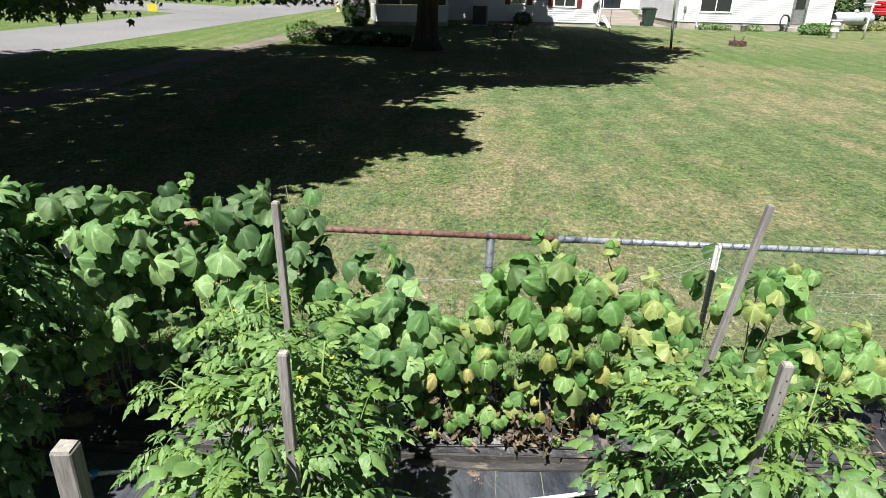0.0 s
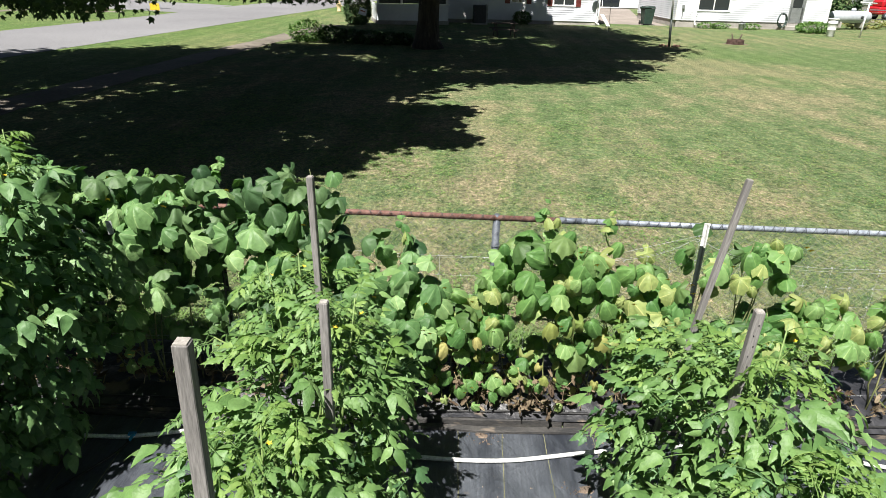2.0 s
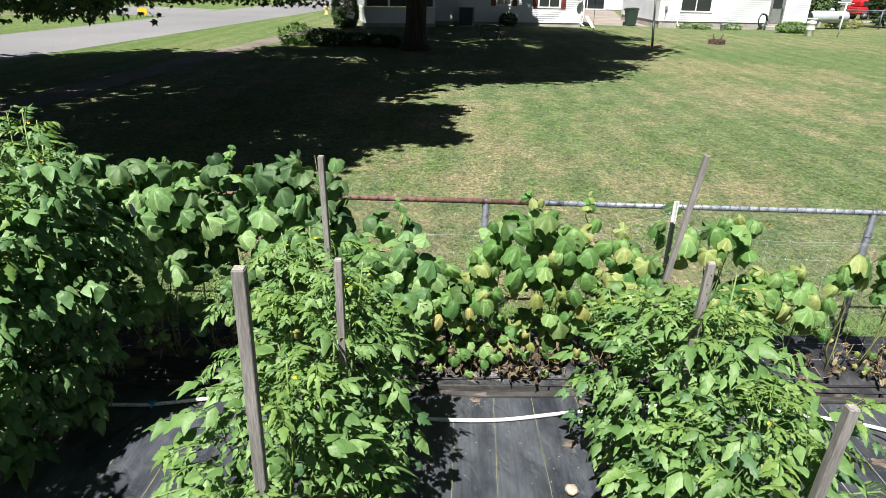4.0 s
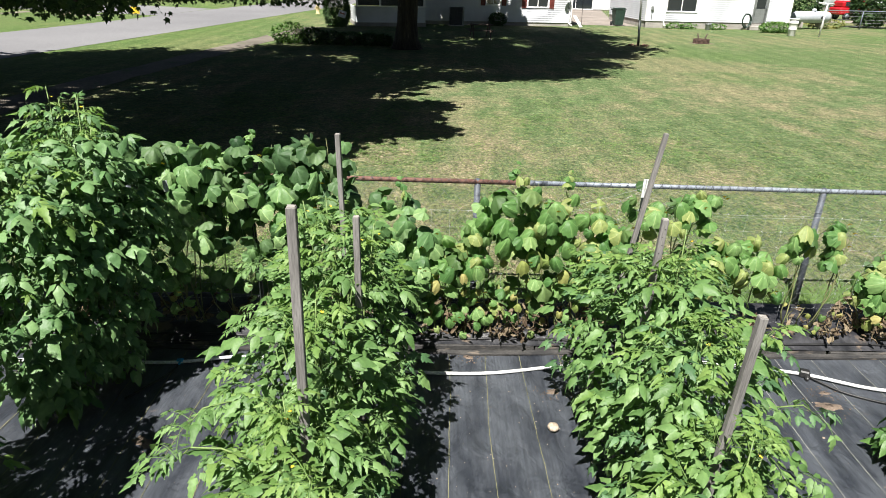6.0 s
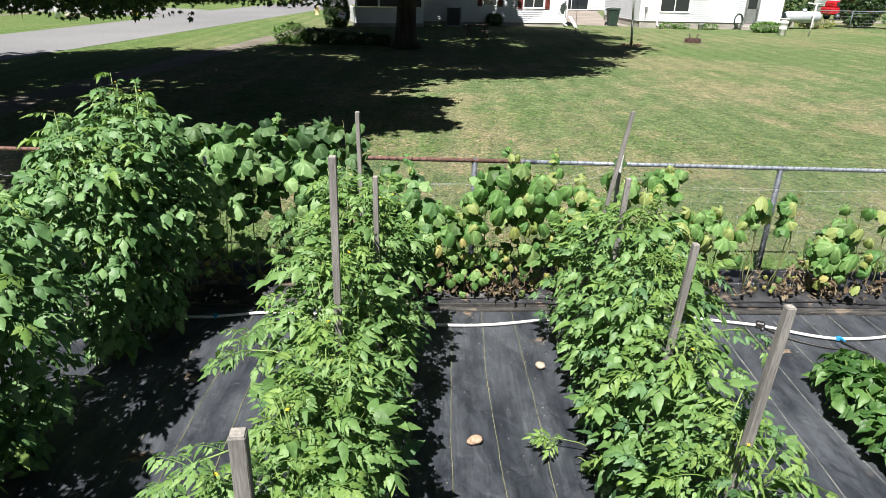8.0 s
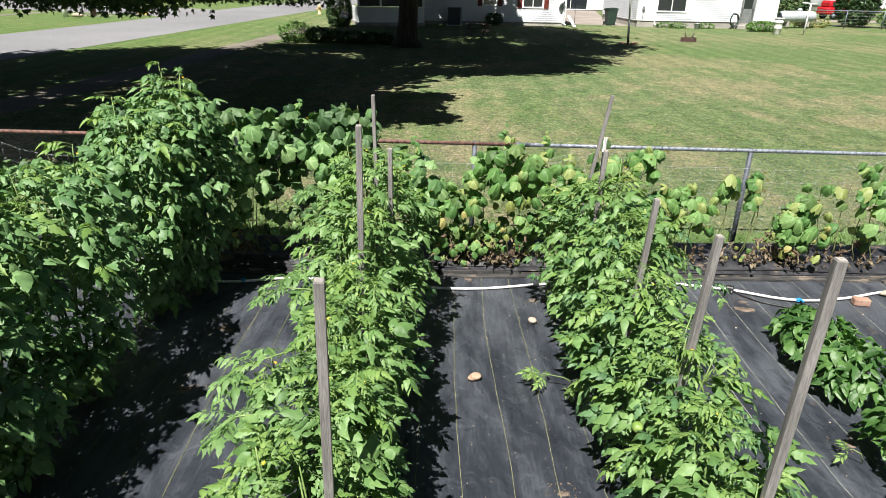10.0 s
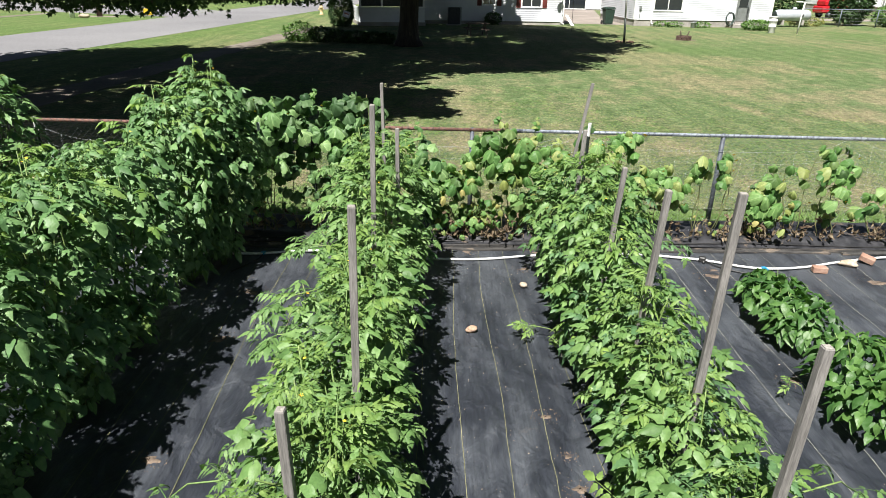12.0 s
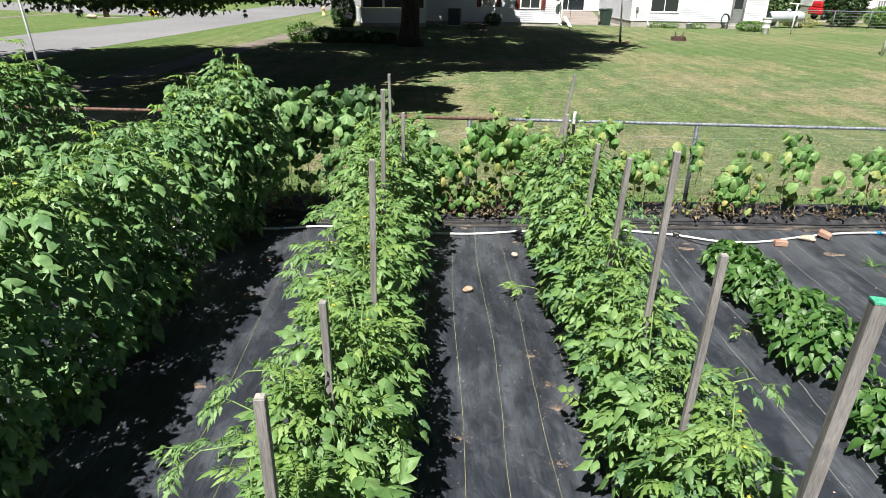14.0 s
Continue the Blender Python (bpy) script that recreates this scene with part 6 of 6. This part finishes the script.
def house(name, x, y, turn, width, depth, wall_h, base_h, openings, label, roof_h=2.2, mat=SIDING):
    """A one-storey house: its front runs along +x from the origin, facing -y; openings: (x0, x1, z0, z1, kind)."""
    t = thing(name, pose(x, y, 0, 0, 0, turn), label, "house")
    part("foundation", boxes("foundation", [((width - 0.04, 0.2, base_h), (width / 2, 0.12, base_h / 2)), ((width - 0.04, 0.2, base_h), (width / 2, depth - 0.12, base_h / 2)), ((0.2, depth, base_h), (0.12, depth / 2, base_h / 2)), ((0.2, depth, base_h), (width - 0.12, depth / 2, base_h / 2))], CONCRETE), t, "grey block foundation")
    xs = 0.0
    top = base_h + wall_h
    for x0, x1, z0, z1, kind in sorted(openings):
        if x0 > xs:
            part("wall", siding("wall", x0 - xs, wall_h, mat), t, "", pose(xs, 0, base_h))
        if z0 > base_h:
            part("wall", siding("wall", x1 - x0, z0 - base_h, mat), t, "", pose(x0, 0, base_h))
        if z1 < top:
            part("wall", siding("wall", x1 - x0, top - z1, mat), t, "", pose(x0, 0, z1))
        xs = x1
        w, h = x1 - x0, z1 - z0
        if kind.startswith("window"):
            wi = part("window", box("window", (w + 0.16, 0.09, 0.09), TRIM, 0.006), t, "white framed window", pose(x0 + w / 2, -0.02, z0))
            wi.matrix_basis = pose(x0, 0, z0)
            wi.data.transform(Matrix.Translation((w / 2, -0.02, 0)))
            part("frame", box("frame", (w + 0.16, 0.07, 0.09), TRIM, 0.006), wi, "", pose(w / 2, -0.02, h))
            for fx, fw in ((0, 0.09), (w / 2, 0.05), (w, 0.09)):
                part("frame", box("frame", (fw, 0.06, h), TRIM, 0.006), wi, "", pose(fx, -0.01, h / 2))
            if "bars" in kind:
                part("glazing_bar", box("glazing_bar", (w, 0.04, 0.04), TRIM, 0.004), wi, "", pose(w / 2, -0.005, h / 2))
            for k in (0, 1):
                part("pane", box("pane", (w / 2, 0.01, h), GLASS), wi, "", pose(w * (0.25 + 0.5 * k), 0.02, h / 2))
            part("blind", box("blind", (w * 0.98, 0.01, h * 0.3), TRIM), wi, "", pose(w / 2, 0.12, h * 0.84))
            part("back", box("back", (w + 0.1, 0.05, h + 0.1), DARK_GREY), wi, "", pose(w / 2, 0.5, h / 2))
            if "shutter" in kind:
                for sx in (-0.22, w + 0.22):
                    part("shutter", boxes("shutter", [((0.30, 0.03, h + 0.1), (0, 0, 0))] + [((0.24, 0.02, 0.03), (0, -0.015, -h / 2 + 0.08 + 0.07 * q)) for q in range(int(h / 0.07) - 1)], SHUTTER), t, "dark red louvred shutter", pose(x0 + sx, -0.05, z0 + h / 2))
        else:
            dr = part("door", boxes("door", [((w, 0.05, h * 0.42), (w / 2, 0.02, h * 0.21)), ((0.12, 0.05, h), (0.06, 0.02, h / 2)), ((0.12, 0.05, h), (w - 0.06, 0.02, h / 2)), ((w, 0.05, 0.12), (w / 2, 0.02, h - 0.06)), ((0.07, 0.09, h + 0.1), (-0.03, -0.01, h / 2)), ((0.07, 0.09, h + 0.1), (w + 0.03, -0.01, h / 2))], GREY_METAL), t, "grey storm door", pose(x0, 0, z0))
            part("pane", box("pane", (w - 0.2, 0.01, h * 0.5), GLASS), dr, "", pose(w / 2, 0.03, h * 0.68))
            part("handle", box("handle", (0.03, 0.05, 0.14), GALV, 0.006), dr, "", pose(w - 0.08, -0.03, h * 0.48))
    if xs < width:
        part("wall", siding("wall", width - xs, wall_h, mat), t, "", pose(xs, 0, base_h))
    for px, py, rz, ln in ((0, depth, -90, depth), (width, 0, 90, depth), (width, depth, 180, width)):
        part("wall", siding("wall", ln, wall_h, mat), t, "", pose(px, py, base_h, 0, 0, rz))
    for px in (0.0, width):
        part("corner_board", box("corner_board", (0.10, 0.10, wall_h), TRIM, 0.01), t, "", pose(px, 0.0, base_h + wall_h / 2))
    over = 0.4
    bm = bmesh.new()
    a = [(-over, -over, top), (width + over, -over, top), (width + over, depth + over, top), (-over, depth + over, top), (-over, depth / 2, top + roof_h), (width + over, depth / 2, top + roof_h)]
    vsx = [bm.verts.new(q) for q in a] + [bm.verts.new((q[0], q[1], q[2] + 0.16)) for q in a]
    for q in ((6, 7, 11, 10), (8, 9, 10, 11), (0, 4, 5, 1), (2, 5, 4, 3), (0, 1, 7, 6), (2, 3, 9, 8), (0, 6, 10, 4), (4, 10, 9, 3), (1, 5, 11, 7), (5, 2, 8, 11)):
        bm.faces.new([vsx[k] for k in q])
    part("roof", finish(bm, "roof", ROOFING), t, "grey shingled roof")
    part("gutter", tube("gutter", [(-over, -over - 0.05, top + 0.05), (width + over, -over - 0.05, top + 0.05)], 0.06, TRIM, 8), t)
    for gx in (0, width):
        bm = bmesh.new()
        f = [bm.verts.new(q) for q in ((gx, 0, top), (gx, depth, top), (gx, depth / 2, top + roof_h))]
        f2 = [bm.verts.new((v.co.x + 0.04 * (1 if gx == 0 else -1), v.co.y, v.co.z)) for v in f]
        bm.faces.new(f)
        bm.faces.new(f2[::-1])
        part("gable", finish(bm, "gable", mat), t)
    return t


def downspout(parent, x, h):
    part("downspout", tube("downspout", [(x, -0.09, h), (x, -0.09, 0.35), (x, -0.16, 0.2), (x + 0.1, -0.55, 0.08)], 0.045, TRIM, 6), parent, "white downspout")


HA = house("house", -1.3, 41.4, 5.5, 9.75, 8.5, 2.6, 0.22, [(4.2, 5.1, 1.22, 2.3, "window shutter"), (6.85, 8.2, 1.12, 2.35, "window bars shutter")], "white clapboard house with dark red shutters, partly tree-shaded")
downspout(HA, 9.6, 2.7)
dish = part("satellite_dish", lathe("satellite_dish", [(0.02, 0.05), (0.12, 0.03), (0.22, 0.0), (0.24, 0.015), (0.22, 0.03), (0.02, 0.07)], GREY_METAL, 20), HA, "grey satellite dish on the wall corner", pose(9.3, -0.42, 1.85, 75, 0, 10))
part("dish_arm", tube("dish_arm", [(0, 0, 0.05), (0, -0.1, 0.25), (0, -0.12, 0.42)], 0.02, GREY_METAL, 6), dish)
HB = house("house", 13.45, 43.0, 3.0, 9.7, 8.0, 2.6, 0.42, [(1.3, 3.3, 1.02, 2.2, "window"), (7.2, 8.05, 0.42, 2.5, "door")], "white clapboard house with a picture window and grey storm door")
downspout(HB, 1.2, 2.9)
part("step", box("step", (1.5, 0.6, 0.24), CONCRETE, 0.02), HB, "concrete door step", pose(7.6, -0.3, 0.12))
part("meter_box", boxes("meter_box", [((0.16, 0.10, 0.24), (0, 0, 0)), ((0.04, 0.04, 0.6), (0, 0.02, -0.35))], GREY_METAL, 0.01), HB, "grey utility meter", pose(0.35, -0.08, 1.2))
part("vent_box", box("vent_box", (0.35, 0.2, 0.3), GREY_METAL, 0.02), HB, "", pose(4.35, -0.12, 0.2))

# porch of the shaded house
porch = thing("porch", pose(-4.95, 38.2, 0, 0, 0, 13), "white sided front porch with dark screens, in tree shade", "porch")
part("porch_base", box("porch_base", (4.2, 3.4, 0.22), CONCRETE, 0.01), porch, "grey porch slab", pose(2.1, 1.7, 0.11))
part("porch_wall", siding("porch_wall", 4.1, 0.85), porch, "", pose(0.05, 0.08, 0.22))
part("porch_wall", siding("porch_wall", 3.2, 0.85), porch, "", pose(4.15, 0.1, 0.22, 0, 0, 90))
part("porch_wall", siding("porch_wall", 3.2, 0.85), porch, "", pose(0.05, 3.3, 0.22, 0, 0, -90))
part("ledge", box("ledge", (4.3, 0.18, 0.06), TRIM, 0.01), porch, "", pose(2.1, 0.08, 1.10))
for px in (0.1, 1.45, 2.8, 4.1):
    part("porch_post", box("porch_post", (0.12, 0.12, 1.45), TRIM, 0.01), porch, "", pose(px, 0.1, 1.85))
part("screen", box("screen", (4.0, 0.02, 1.4), DARK_GREY), porch, "dark insect screen", pose(2.1, 0.16, 1.84))
part("porch_roof", box("porch_roof", (4.4, 3.5, 0.2), ROOFING, 0.02), porch, "grey porch roof", pose(2.1, 1.75, 2.75, 4, 0, 0))
part("hanging_basket", stone_mesh("hanging_basket", (0.4, 0.4, 0.3), HEDGE, 9, 0.3), porch, "hanging plant basket", pose(0.05, -0.25, 1.75))

# garage and houses far off
house("garage", 9.5, 66.0, 2.0, 8.5, 6.0, 2.4, 0.1, [(2.2, 5.6, 0.1, 2.2, "window bars")], "white garage far behind the drive", 1.6)
house("far_house", 47.0, 76.0, 0.0, 12.0, 8.0, 2.6, 0.6, [(2.0, 3.4, 1.4, 2.6, "window"), (5, 6, 0.6, 2.6, "door")], "white house with a railed porch far beyond the lawn", 2.0)
rail = thing("porch_railing", pose(46.5, 73.6, 0), "white porch railing of the far house", "railing")
part("deck", box("deck", (13, 2.2, 0.6), DARK_WOOD), rail, "", pose(6.5, 1.2, 0.3))
part("top_bar", box("top_bar", (13, 0.1, 0.1), TRIM), rail, "", pose(6.5, 0.1, 1.55))
for i in range(44):
    part("baluster", box("baluster", (0.06, 0.06, 0.95), TRIM), rail, "", pose(0.15 + 0.3 * i, 0.1, 1.05))
house("far_house", -52.0, 72.0, 14.0, 14.0, 8.0, 2.6, 0.3, [(2, 3.4, 1.2, 2.4, "window"), (8, 9.4, 1.2, 2.4, "window")], "tan house across the side street, half hidden by trees", 2.0, HOUSE_TAN)
house("far_house", -30.0, 78.0, 10.0, 12.0, 8.0, 2.6, 0.3, [(2, 3.4, 1.2, 2.4, "window"), (8, 9.4, 1.2, 2.4, "window")], "pale house across the side street, half hidden by trees", 2.0, HOUSE_TAN)

# ---------- yard things ----------
ac = thing("air_conditioner", pose(0.95, 40.6, 0, 0, 0, 5), "dark air conditioning unit beside the shaded house wall", "air conditioner")
part("case", box("case", (0.75, 0.6, 1.05), DARK_GREY, 0.02), ac, "", pose(0, 0, 0.56))
part("side_panel", box("side_panel", (0.10, 0.62, 1.12), GREY_METAL, 0.01), ac, "", pose(0.43, 0, 0.56))
part("pad", box("pad", (0.95, 0.8, 0.06), CONCRETE, 0.01), ac, "", pose(0, 0, 0.03))

picnic = thing("picnic_table", pose(2.0, 32.6, 0, 0, 0, 8) @ Matrix.Scale(0.85, 4), "dark wooden picnic table in deep tree shade", "picnic table")
for i in range(5):
    part("top_plank", box("top_plank", (1.5, 0.13, 0.04), DARK_WOOD, 0.005), picnic, "", pose(0, -0.28 + 0.14 * i, 0.74))
for s in (-1, 1):
    for i in range(2):
        part("seat_plank", box("seat_plank", (1.5, 0.13, 0.04), DARK_WOOD, 0.005), picnic, "", pose(0, s * (0.62 + 0.14 * i), 0.44))
    part("seat_beam", box("seat_beam", (0.05, 1.6, 0.09), DARK_WOOD), picnic, "", pose(s * 0.55, 0, 0.38))
    for q in (-1, 1):
        part("leg", box("leg", (0.05, 0.10, 0.95), DARK_WOOD), picnic, "", pose(s * 0.5, q * 0.42, 0.37, q * 32, 0, 0))

wheelie = thing("wheeled_bin", pose(11.95, 44.2, 0, 0, 0, 5), "dark green wheeled rubbish bin standing on the drive", "bin")
bm = bmesh.new()
v = [bm.verts.new(q) for q in ((-0.26, -0.30, 0.06), (0.26, -0.30, 0.06), (0.26, 0.24, 0.06), (-0.26, 0.24, 0.06), (-0.34, -0.40, 1.0), (0.34, -0.40, 1.0), (0.34, 0.38, 1.0), (-0.34, 0.38, 1.0))]
for q in ((3, 2, 1, 0), (4, 5, 6, 7), (0, 1, 5, 4), (1, 2, 6, 5), (2, 3, 7, 6), (3, 0, 4, 7)):
    bm.faces.new([v[k] for k in q])
part("bin_body", finish(bm, "bin_body", BIN_GREEN), wheelie)
part("lid", boxes("lid", [((0.76, 0.86, 0.07), (0, 0, 0)), ((0.66, 0.7, 0.06), (0, 0, 0.06)), ((0.78, 0.06, 0.10), (0, 0.46, -0.02))], BIN_GREEN, 0.02), wheelie, "", pose(0, 0, 1.05, -2, 0, 0))
for s in (-1, 1):
    part("wheel", tube("wheel", [(s * 0.30, 0.28, 0.13), (s * 0.37, 0.28, 0.13)], 0.13, RUBBER, 16), wheelie)

clothes = thing("garden_pole", pose(9.30, 30.0, 0, 0, -4.0, 0), "tall pole, dark below and white above, ringed with bricks", "pole")
part("lower_pole", tube("lower_pole", [(0, 0, 0), (0, 0, 1.15)], 0.055, POST_BLACK, 10), clothes, "dark lower part")
part("upper_pole", tube("upper_pole", [(0, 0, 1.15), (0, 0, 3.6)], 0.045, POST_WHITE, 10), clothes, "white upper part")
part("cross_arm", box("cross_arm", (1.2, 0.06, 0.06), POST_WHITE, 0.01), clothes, "", pose(0, 0, 3.5))
for i in range(9):
    a = i * 0.7
    tagged(part("brick", brick_mesh, None, "", pose(9.30 + 0.42 * math.cos(a), 30.0 + 0.30 * math.sin(a), 0.046, 0, 0, math.degrees(a) + 90)), "dark red brick of the ring round the pole", "brick", "bricks round the pole")
tagged(new("guy_wire", tube("guy_wire", [(7.9, 36.5, 0.0), (7.85, 36.6, 3.5)], 0.012, DARK_GREY, 5)), "thin dark wire rising from the lawn", "wire")

pit = thing("fire_pit", pose(13.1, 32.2, 0) @ Matrix.Scale(0.76, 4), "small ring of rusty brown blocks used as a fire pit", "fire pit")
for j in range(2):
    for i in range(10):
        a = 2 * math.pi * (i + 0.5 * j) / 10
        part("block", box("block", (0.26, 0.12, 0.14), PIT_BLOCK, 0.015), pit, "", pose(0.45 * math.cos(a), 0.45 * math.sin(a), 0.07 + 0.145 * j, 0, 0, math.degrees(a) + 90))
for s in (-1, 1):
    part("iron_bar", tube("iron_bar", [(s * 0.15, 0, 0.1), (s * 0.32, -0.05, 0.62)], 0.04, DARK_WOOD, 6), pit, "dark bar leaning out of the pit")
tagged(new("bare_earth", sheet("bare_earth", 12.6, 13.7, 31.8, 32.6, 6, 6, 0.006, SAND)), "bare sandy earth round the fire pit", "earth", kind="structure")

tp = thing("clothesline_pole", pose(22.45, 38.3, 0, 0, 3, 20), "white T-shaped clothesline pole on the lawn", "clothesline pole")
part("upright", tube("upright", [(0, 0, 0), (0, 0, 1.85)], 0.045, POLE_WHITE, 8), tp)
part("cross_arm", tube("cross_arm", [(-0.7, 0, 1.85), (0.55, 0, 1.85)], 0.035, POLE_WHITE, 8), tp)
wpole = thing("clothesline_pole", pose(20.6, 26.3, 0, 0, 6, 20), "white clothesline pole standing in a little bare patch", "clothesline pole")
part("upright", tube("upright", [(0, 0, 0), (0, 0, 2.1)], 0.08, POLE_WHITE, 8), wpole)
part("cross_arm", tube("cross_arm", [(-0.6, 0, 2.1), (0.6, 0, 2.1)], 0.035, POLE_WHITE, 8), wpole)

tank = thing("gas_tank", pose(25.5, 45.2, 0.12, 0, 0, 14) @ Matrix.Scale(0.78, 4), "long white gas tank on concrete feet behind the house", "gas tank")
prof = [(0.05, -2.0), (0.25, -1.95), (0.42, -1.8), (0.5, -1.55), (0.5, 1.55), (0.42, 1.8), (0.25, 1.95), (0.05, 2.0)]
part("tank", lathe("tank", prof, TANK_WHITE, 24), tank, "", pose(0, 0, 0.85, 0, 90, 0))
part("dome", lathe("dome", [(0.2, 0), (0.2, 0.15), (0.12, 0.24), (0.02, 0.26)], TANK_WHITE, 14), tank, "", pose(0.2, 0, 1.32))
for s in (-1.1, 1.1):
    part("foot", box("foot", (0.2, 0.8, 0.45), CONCRETE, 0.02), tank, "", pose(s, 0, 0.22))
part("valve_plate", lathe("valve_plate", [(0.14, 0), (0.14, 0.02), (0.05, 0.04)], DARK_GREY, 12), tank, "", pose(0.75, -0.5, 0.85, 90, 0, 0))

barrel = thing("barrel", pose(20.95, 38.6, 0), "tall tapered white plastic tub at the house corner", "barrel")
part("barrel", lathe("barrel", [(0.17, 0), (0.19, 0.03), (0.215, 0.34), (0.235, 0.36), (0.235, 0.39), (0.22, 0.41), (0.245, 0.68), (0.27, 0.70), (0.27, 0.74), (0.255, 0.76), (0.27, 0.93)], POST_WHITE, 20), barrel)
part("rim", lathe("rim", [(0.26, 0.925), (0.30, 0.93), (0.30, 0.97), (0.26, 0.98)], POST_WHITE, 20), barrel)

reel = thing("garden_hose", pose(20.02, 42.95, 0.58, 0, 0, 5), "dark green garden hose coiled against the house wall", "hose")
for i in range(5):
    ring = [(0.26 * math.cos(a) * (1 + 0.03 * i), -0.06 - 0.035 * i, 0.42 * math.sin(a)) for a in np.linspace(0, 2 * math.pi, 22)]
    part("coil", tube("coil", ring, 0.022, BIN_GREEN, 6), reel)
part("hanger", box("hanger", (0.2, 0.2, 0.1), DARK_GREY, 0.01), reel, "", pose(0, -0.06, 0.38))

truck = thing("red_suv", pose(37.3, 59.5, 0, 0, 0, 4) @ Matrix.Scale(0.95, 4), "bright red car parked on the far lane", "car")
bm = bmesh.new()
box_bm(bm, (4.4, 1.75, 0.65), (0, 0, 0.78), 0.12)
box_bm(bm, (2.9, 1.6, 0.62), (-0.5, 0, 1.36), 0.16)
part("car_body", finish(bm, "car_body", RED_PAINT), truck)
for sx in (-1.35, -0.2, 0.62):
    part("car_window", box("car_window", (0.75, 1.63, 0.40), GLASS, 0.02), truck, "", pose(sx, 0, 1.40))
for sx in (-1.4, 1.4):
    for sy in (-0.8, 0.8):
        w = part("wheel", tube("wheel", [(sx, sy - 0.1, 0.34), (sx, sy + 0.1, 0.34)], 0.34, RUBBER, 18), truck)
        part("rim", tube("rim", [(sx, sy - 0.11, 0.34), (sx, sy + 0.11, 0.34)], 0.2, GALV, 14), w)
part("bumper", box("bumper", (0.15, 1.7, 0.22), DARK_GREY, 0.03), truck, "", pose(2.2, 0, 0.5))

wf = thing("wire_fence", pose(0, 0, 0), "grey wire fence behind the gas tank", "fence")
for i in range(10):
    part("post", tube("post", [(26.8 + 2.75 * i, 46.0, 0), (26.8 + 2.75 * i, 46.0, 1.25)], 0.035, GALV, 8), wf)
part("top_rail", tube("top_rail", [(26.8, 46.0, 1.22), (52, 46.0, 1.22)], 0.028, GALV, 8), wf)
for j in range(5):
    part("wire", tube("wire", [(26.8, 46.0, 0.2 + 0.22 * j), (52, 46.0, 0.2 + 0.22 * j)], 0.008, WIRE, 4), wf)

hyd = thing("fire_hydrant", pose(-9.1, 49.2, 0), "pale yellow fire hydrant on the grass verge", "hydrant")
part("barrel", lathe("barrel", [(0.17, 0), (0.17, 0.06), (0.12, 0.08), (0.12, 0.48), (0.15, 0.50), (0.15, 0.55), (0.11, 0.62), (0.05, 0.70), (0.03, 0.76)], HYDRANT_PAINT, 14), hyd)
for s in (-1, 1):
    part("outlet", tube("outlet", [(s * 0.08, 0, 0.40), (s * 0.22, 0, 0.40)], 0.055, HYDRANT_PAINT, 10), hyd)
flag = thing("garden_flag", pose(-5.5, 36.6, 0, 0, 0, 10), "small pale blue garden flag tilted on a thin stick", "flag")
part("pole", tube("pole", [(0.2, 0, 0), (0.2, 0, 1.0)], 0.012, DARK_GREY, 5), flag)
part("cloth", box("cloth", (0.42, 0.015, 0.36), BLUE_TRIM), flag, "", pose(0.0, -0.02, 0.75, 0, 18, 0))
part("printed_bar", box("printed_bar", (0.28, 0.016, 0.07), SHUTTER), flag, "", pose(0.0, -0.024, 0.78, 0, 18, 0))

util = thing("utility_pole", pose(-22.9, 42.4, 0), "brown wooden utility pole at the road corner", "utility pole")
part("pole", tube("pole", [(0, 0, 0), (0.02, 0, 8.5)], [0.19, 0.13], DARK_WOOD, 12), util)
part("cross_arm", box("cross_arm", (2.4, 0.1, 0.12), DARK_WOOD), util, "", pose(0, 0, 7.9))
tagged(new("gravel_patch", sheet("gravel_patch", -23.8, -21.8, 41.8, 43.0, 4, 4, 0.007, GRAVEL)), "pale gravel round the utility pole foot", "gravel", kind="structure")
mk = thing("marker_post", pose(-23.9, 40.8, 0), "white marker post in the grass by the corner", "post")
part("post", lathe("post", [(0.16, 0), (0.16, 0.75), (0.12, 0.85), (0.02, 0.88)], POLE_WHITE, 12), mk)
tagged(part("stone", stone_mesh("stone", (0.7, 0.4, 0.3), PALE_STONE, 5), None, "", pose(-23.1, 40.7, 0.12)), "pale boulder beside the marker post", "boulder")
sg = thing("yellow_sign", pose(-19.9, 43.0, 0, 0, 0, 0), "small yellow sign board at the road edge", "sign")
part("board", box("board", (0.62, 0.03, 0.42), YELLOW_PAINT), sg, "", pose(0, 0, 0.33))
for s in (-0.2, 0.2):
    part("leg", tube("leg", [(s, 0.02, 0), (s, 0.02, 0.3)], 0.012, DARK_GREY, 5), sg)
tagged(part("splash_board", box("splash_board", (0.22, 1.1, 0.05), TRIM, 0.01), None, "", pose(8.75, 41.7, 0.35, 35, 0, 20)), "white board leaning at the downspout foot", "board")

bucket = thing("bucket", pose(17.2, 41.9, 0), "small grey metal bucket standing by the foundation", "bucket")
part("body", lathe("body", [(0.13, 0), (0.14, 0.02), (0.18, 0.34), (0.19, 0.35), (0.19, 0.37), (0.165, 0.36), (0.13, 0.05), (0.02, 0.04)], GREY_METAL, 18), bucket)
part("handle", tube("handle", [(0.18 * math.cos(a), 0.05, 0.36 + 0.14 * math.sin(a)) for a in np.linspace(0, math.pi, 12)], 0.006, DARK_GREY, 5), bucket)
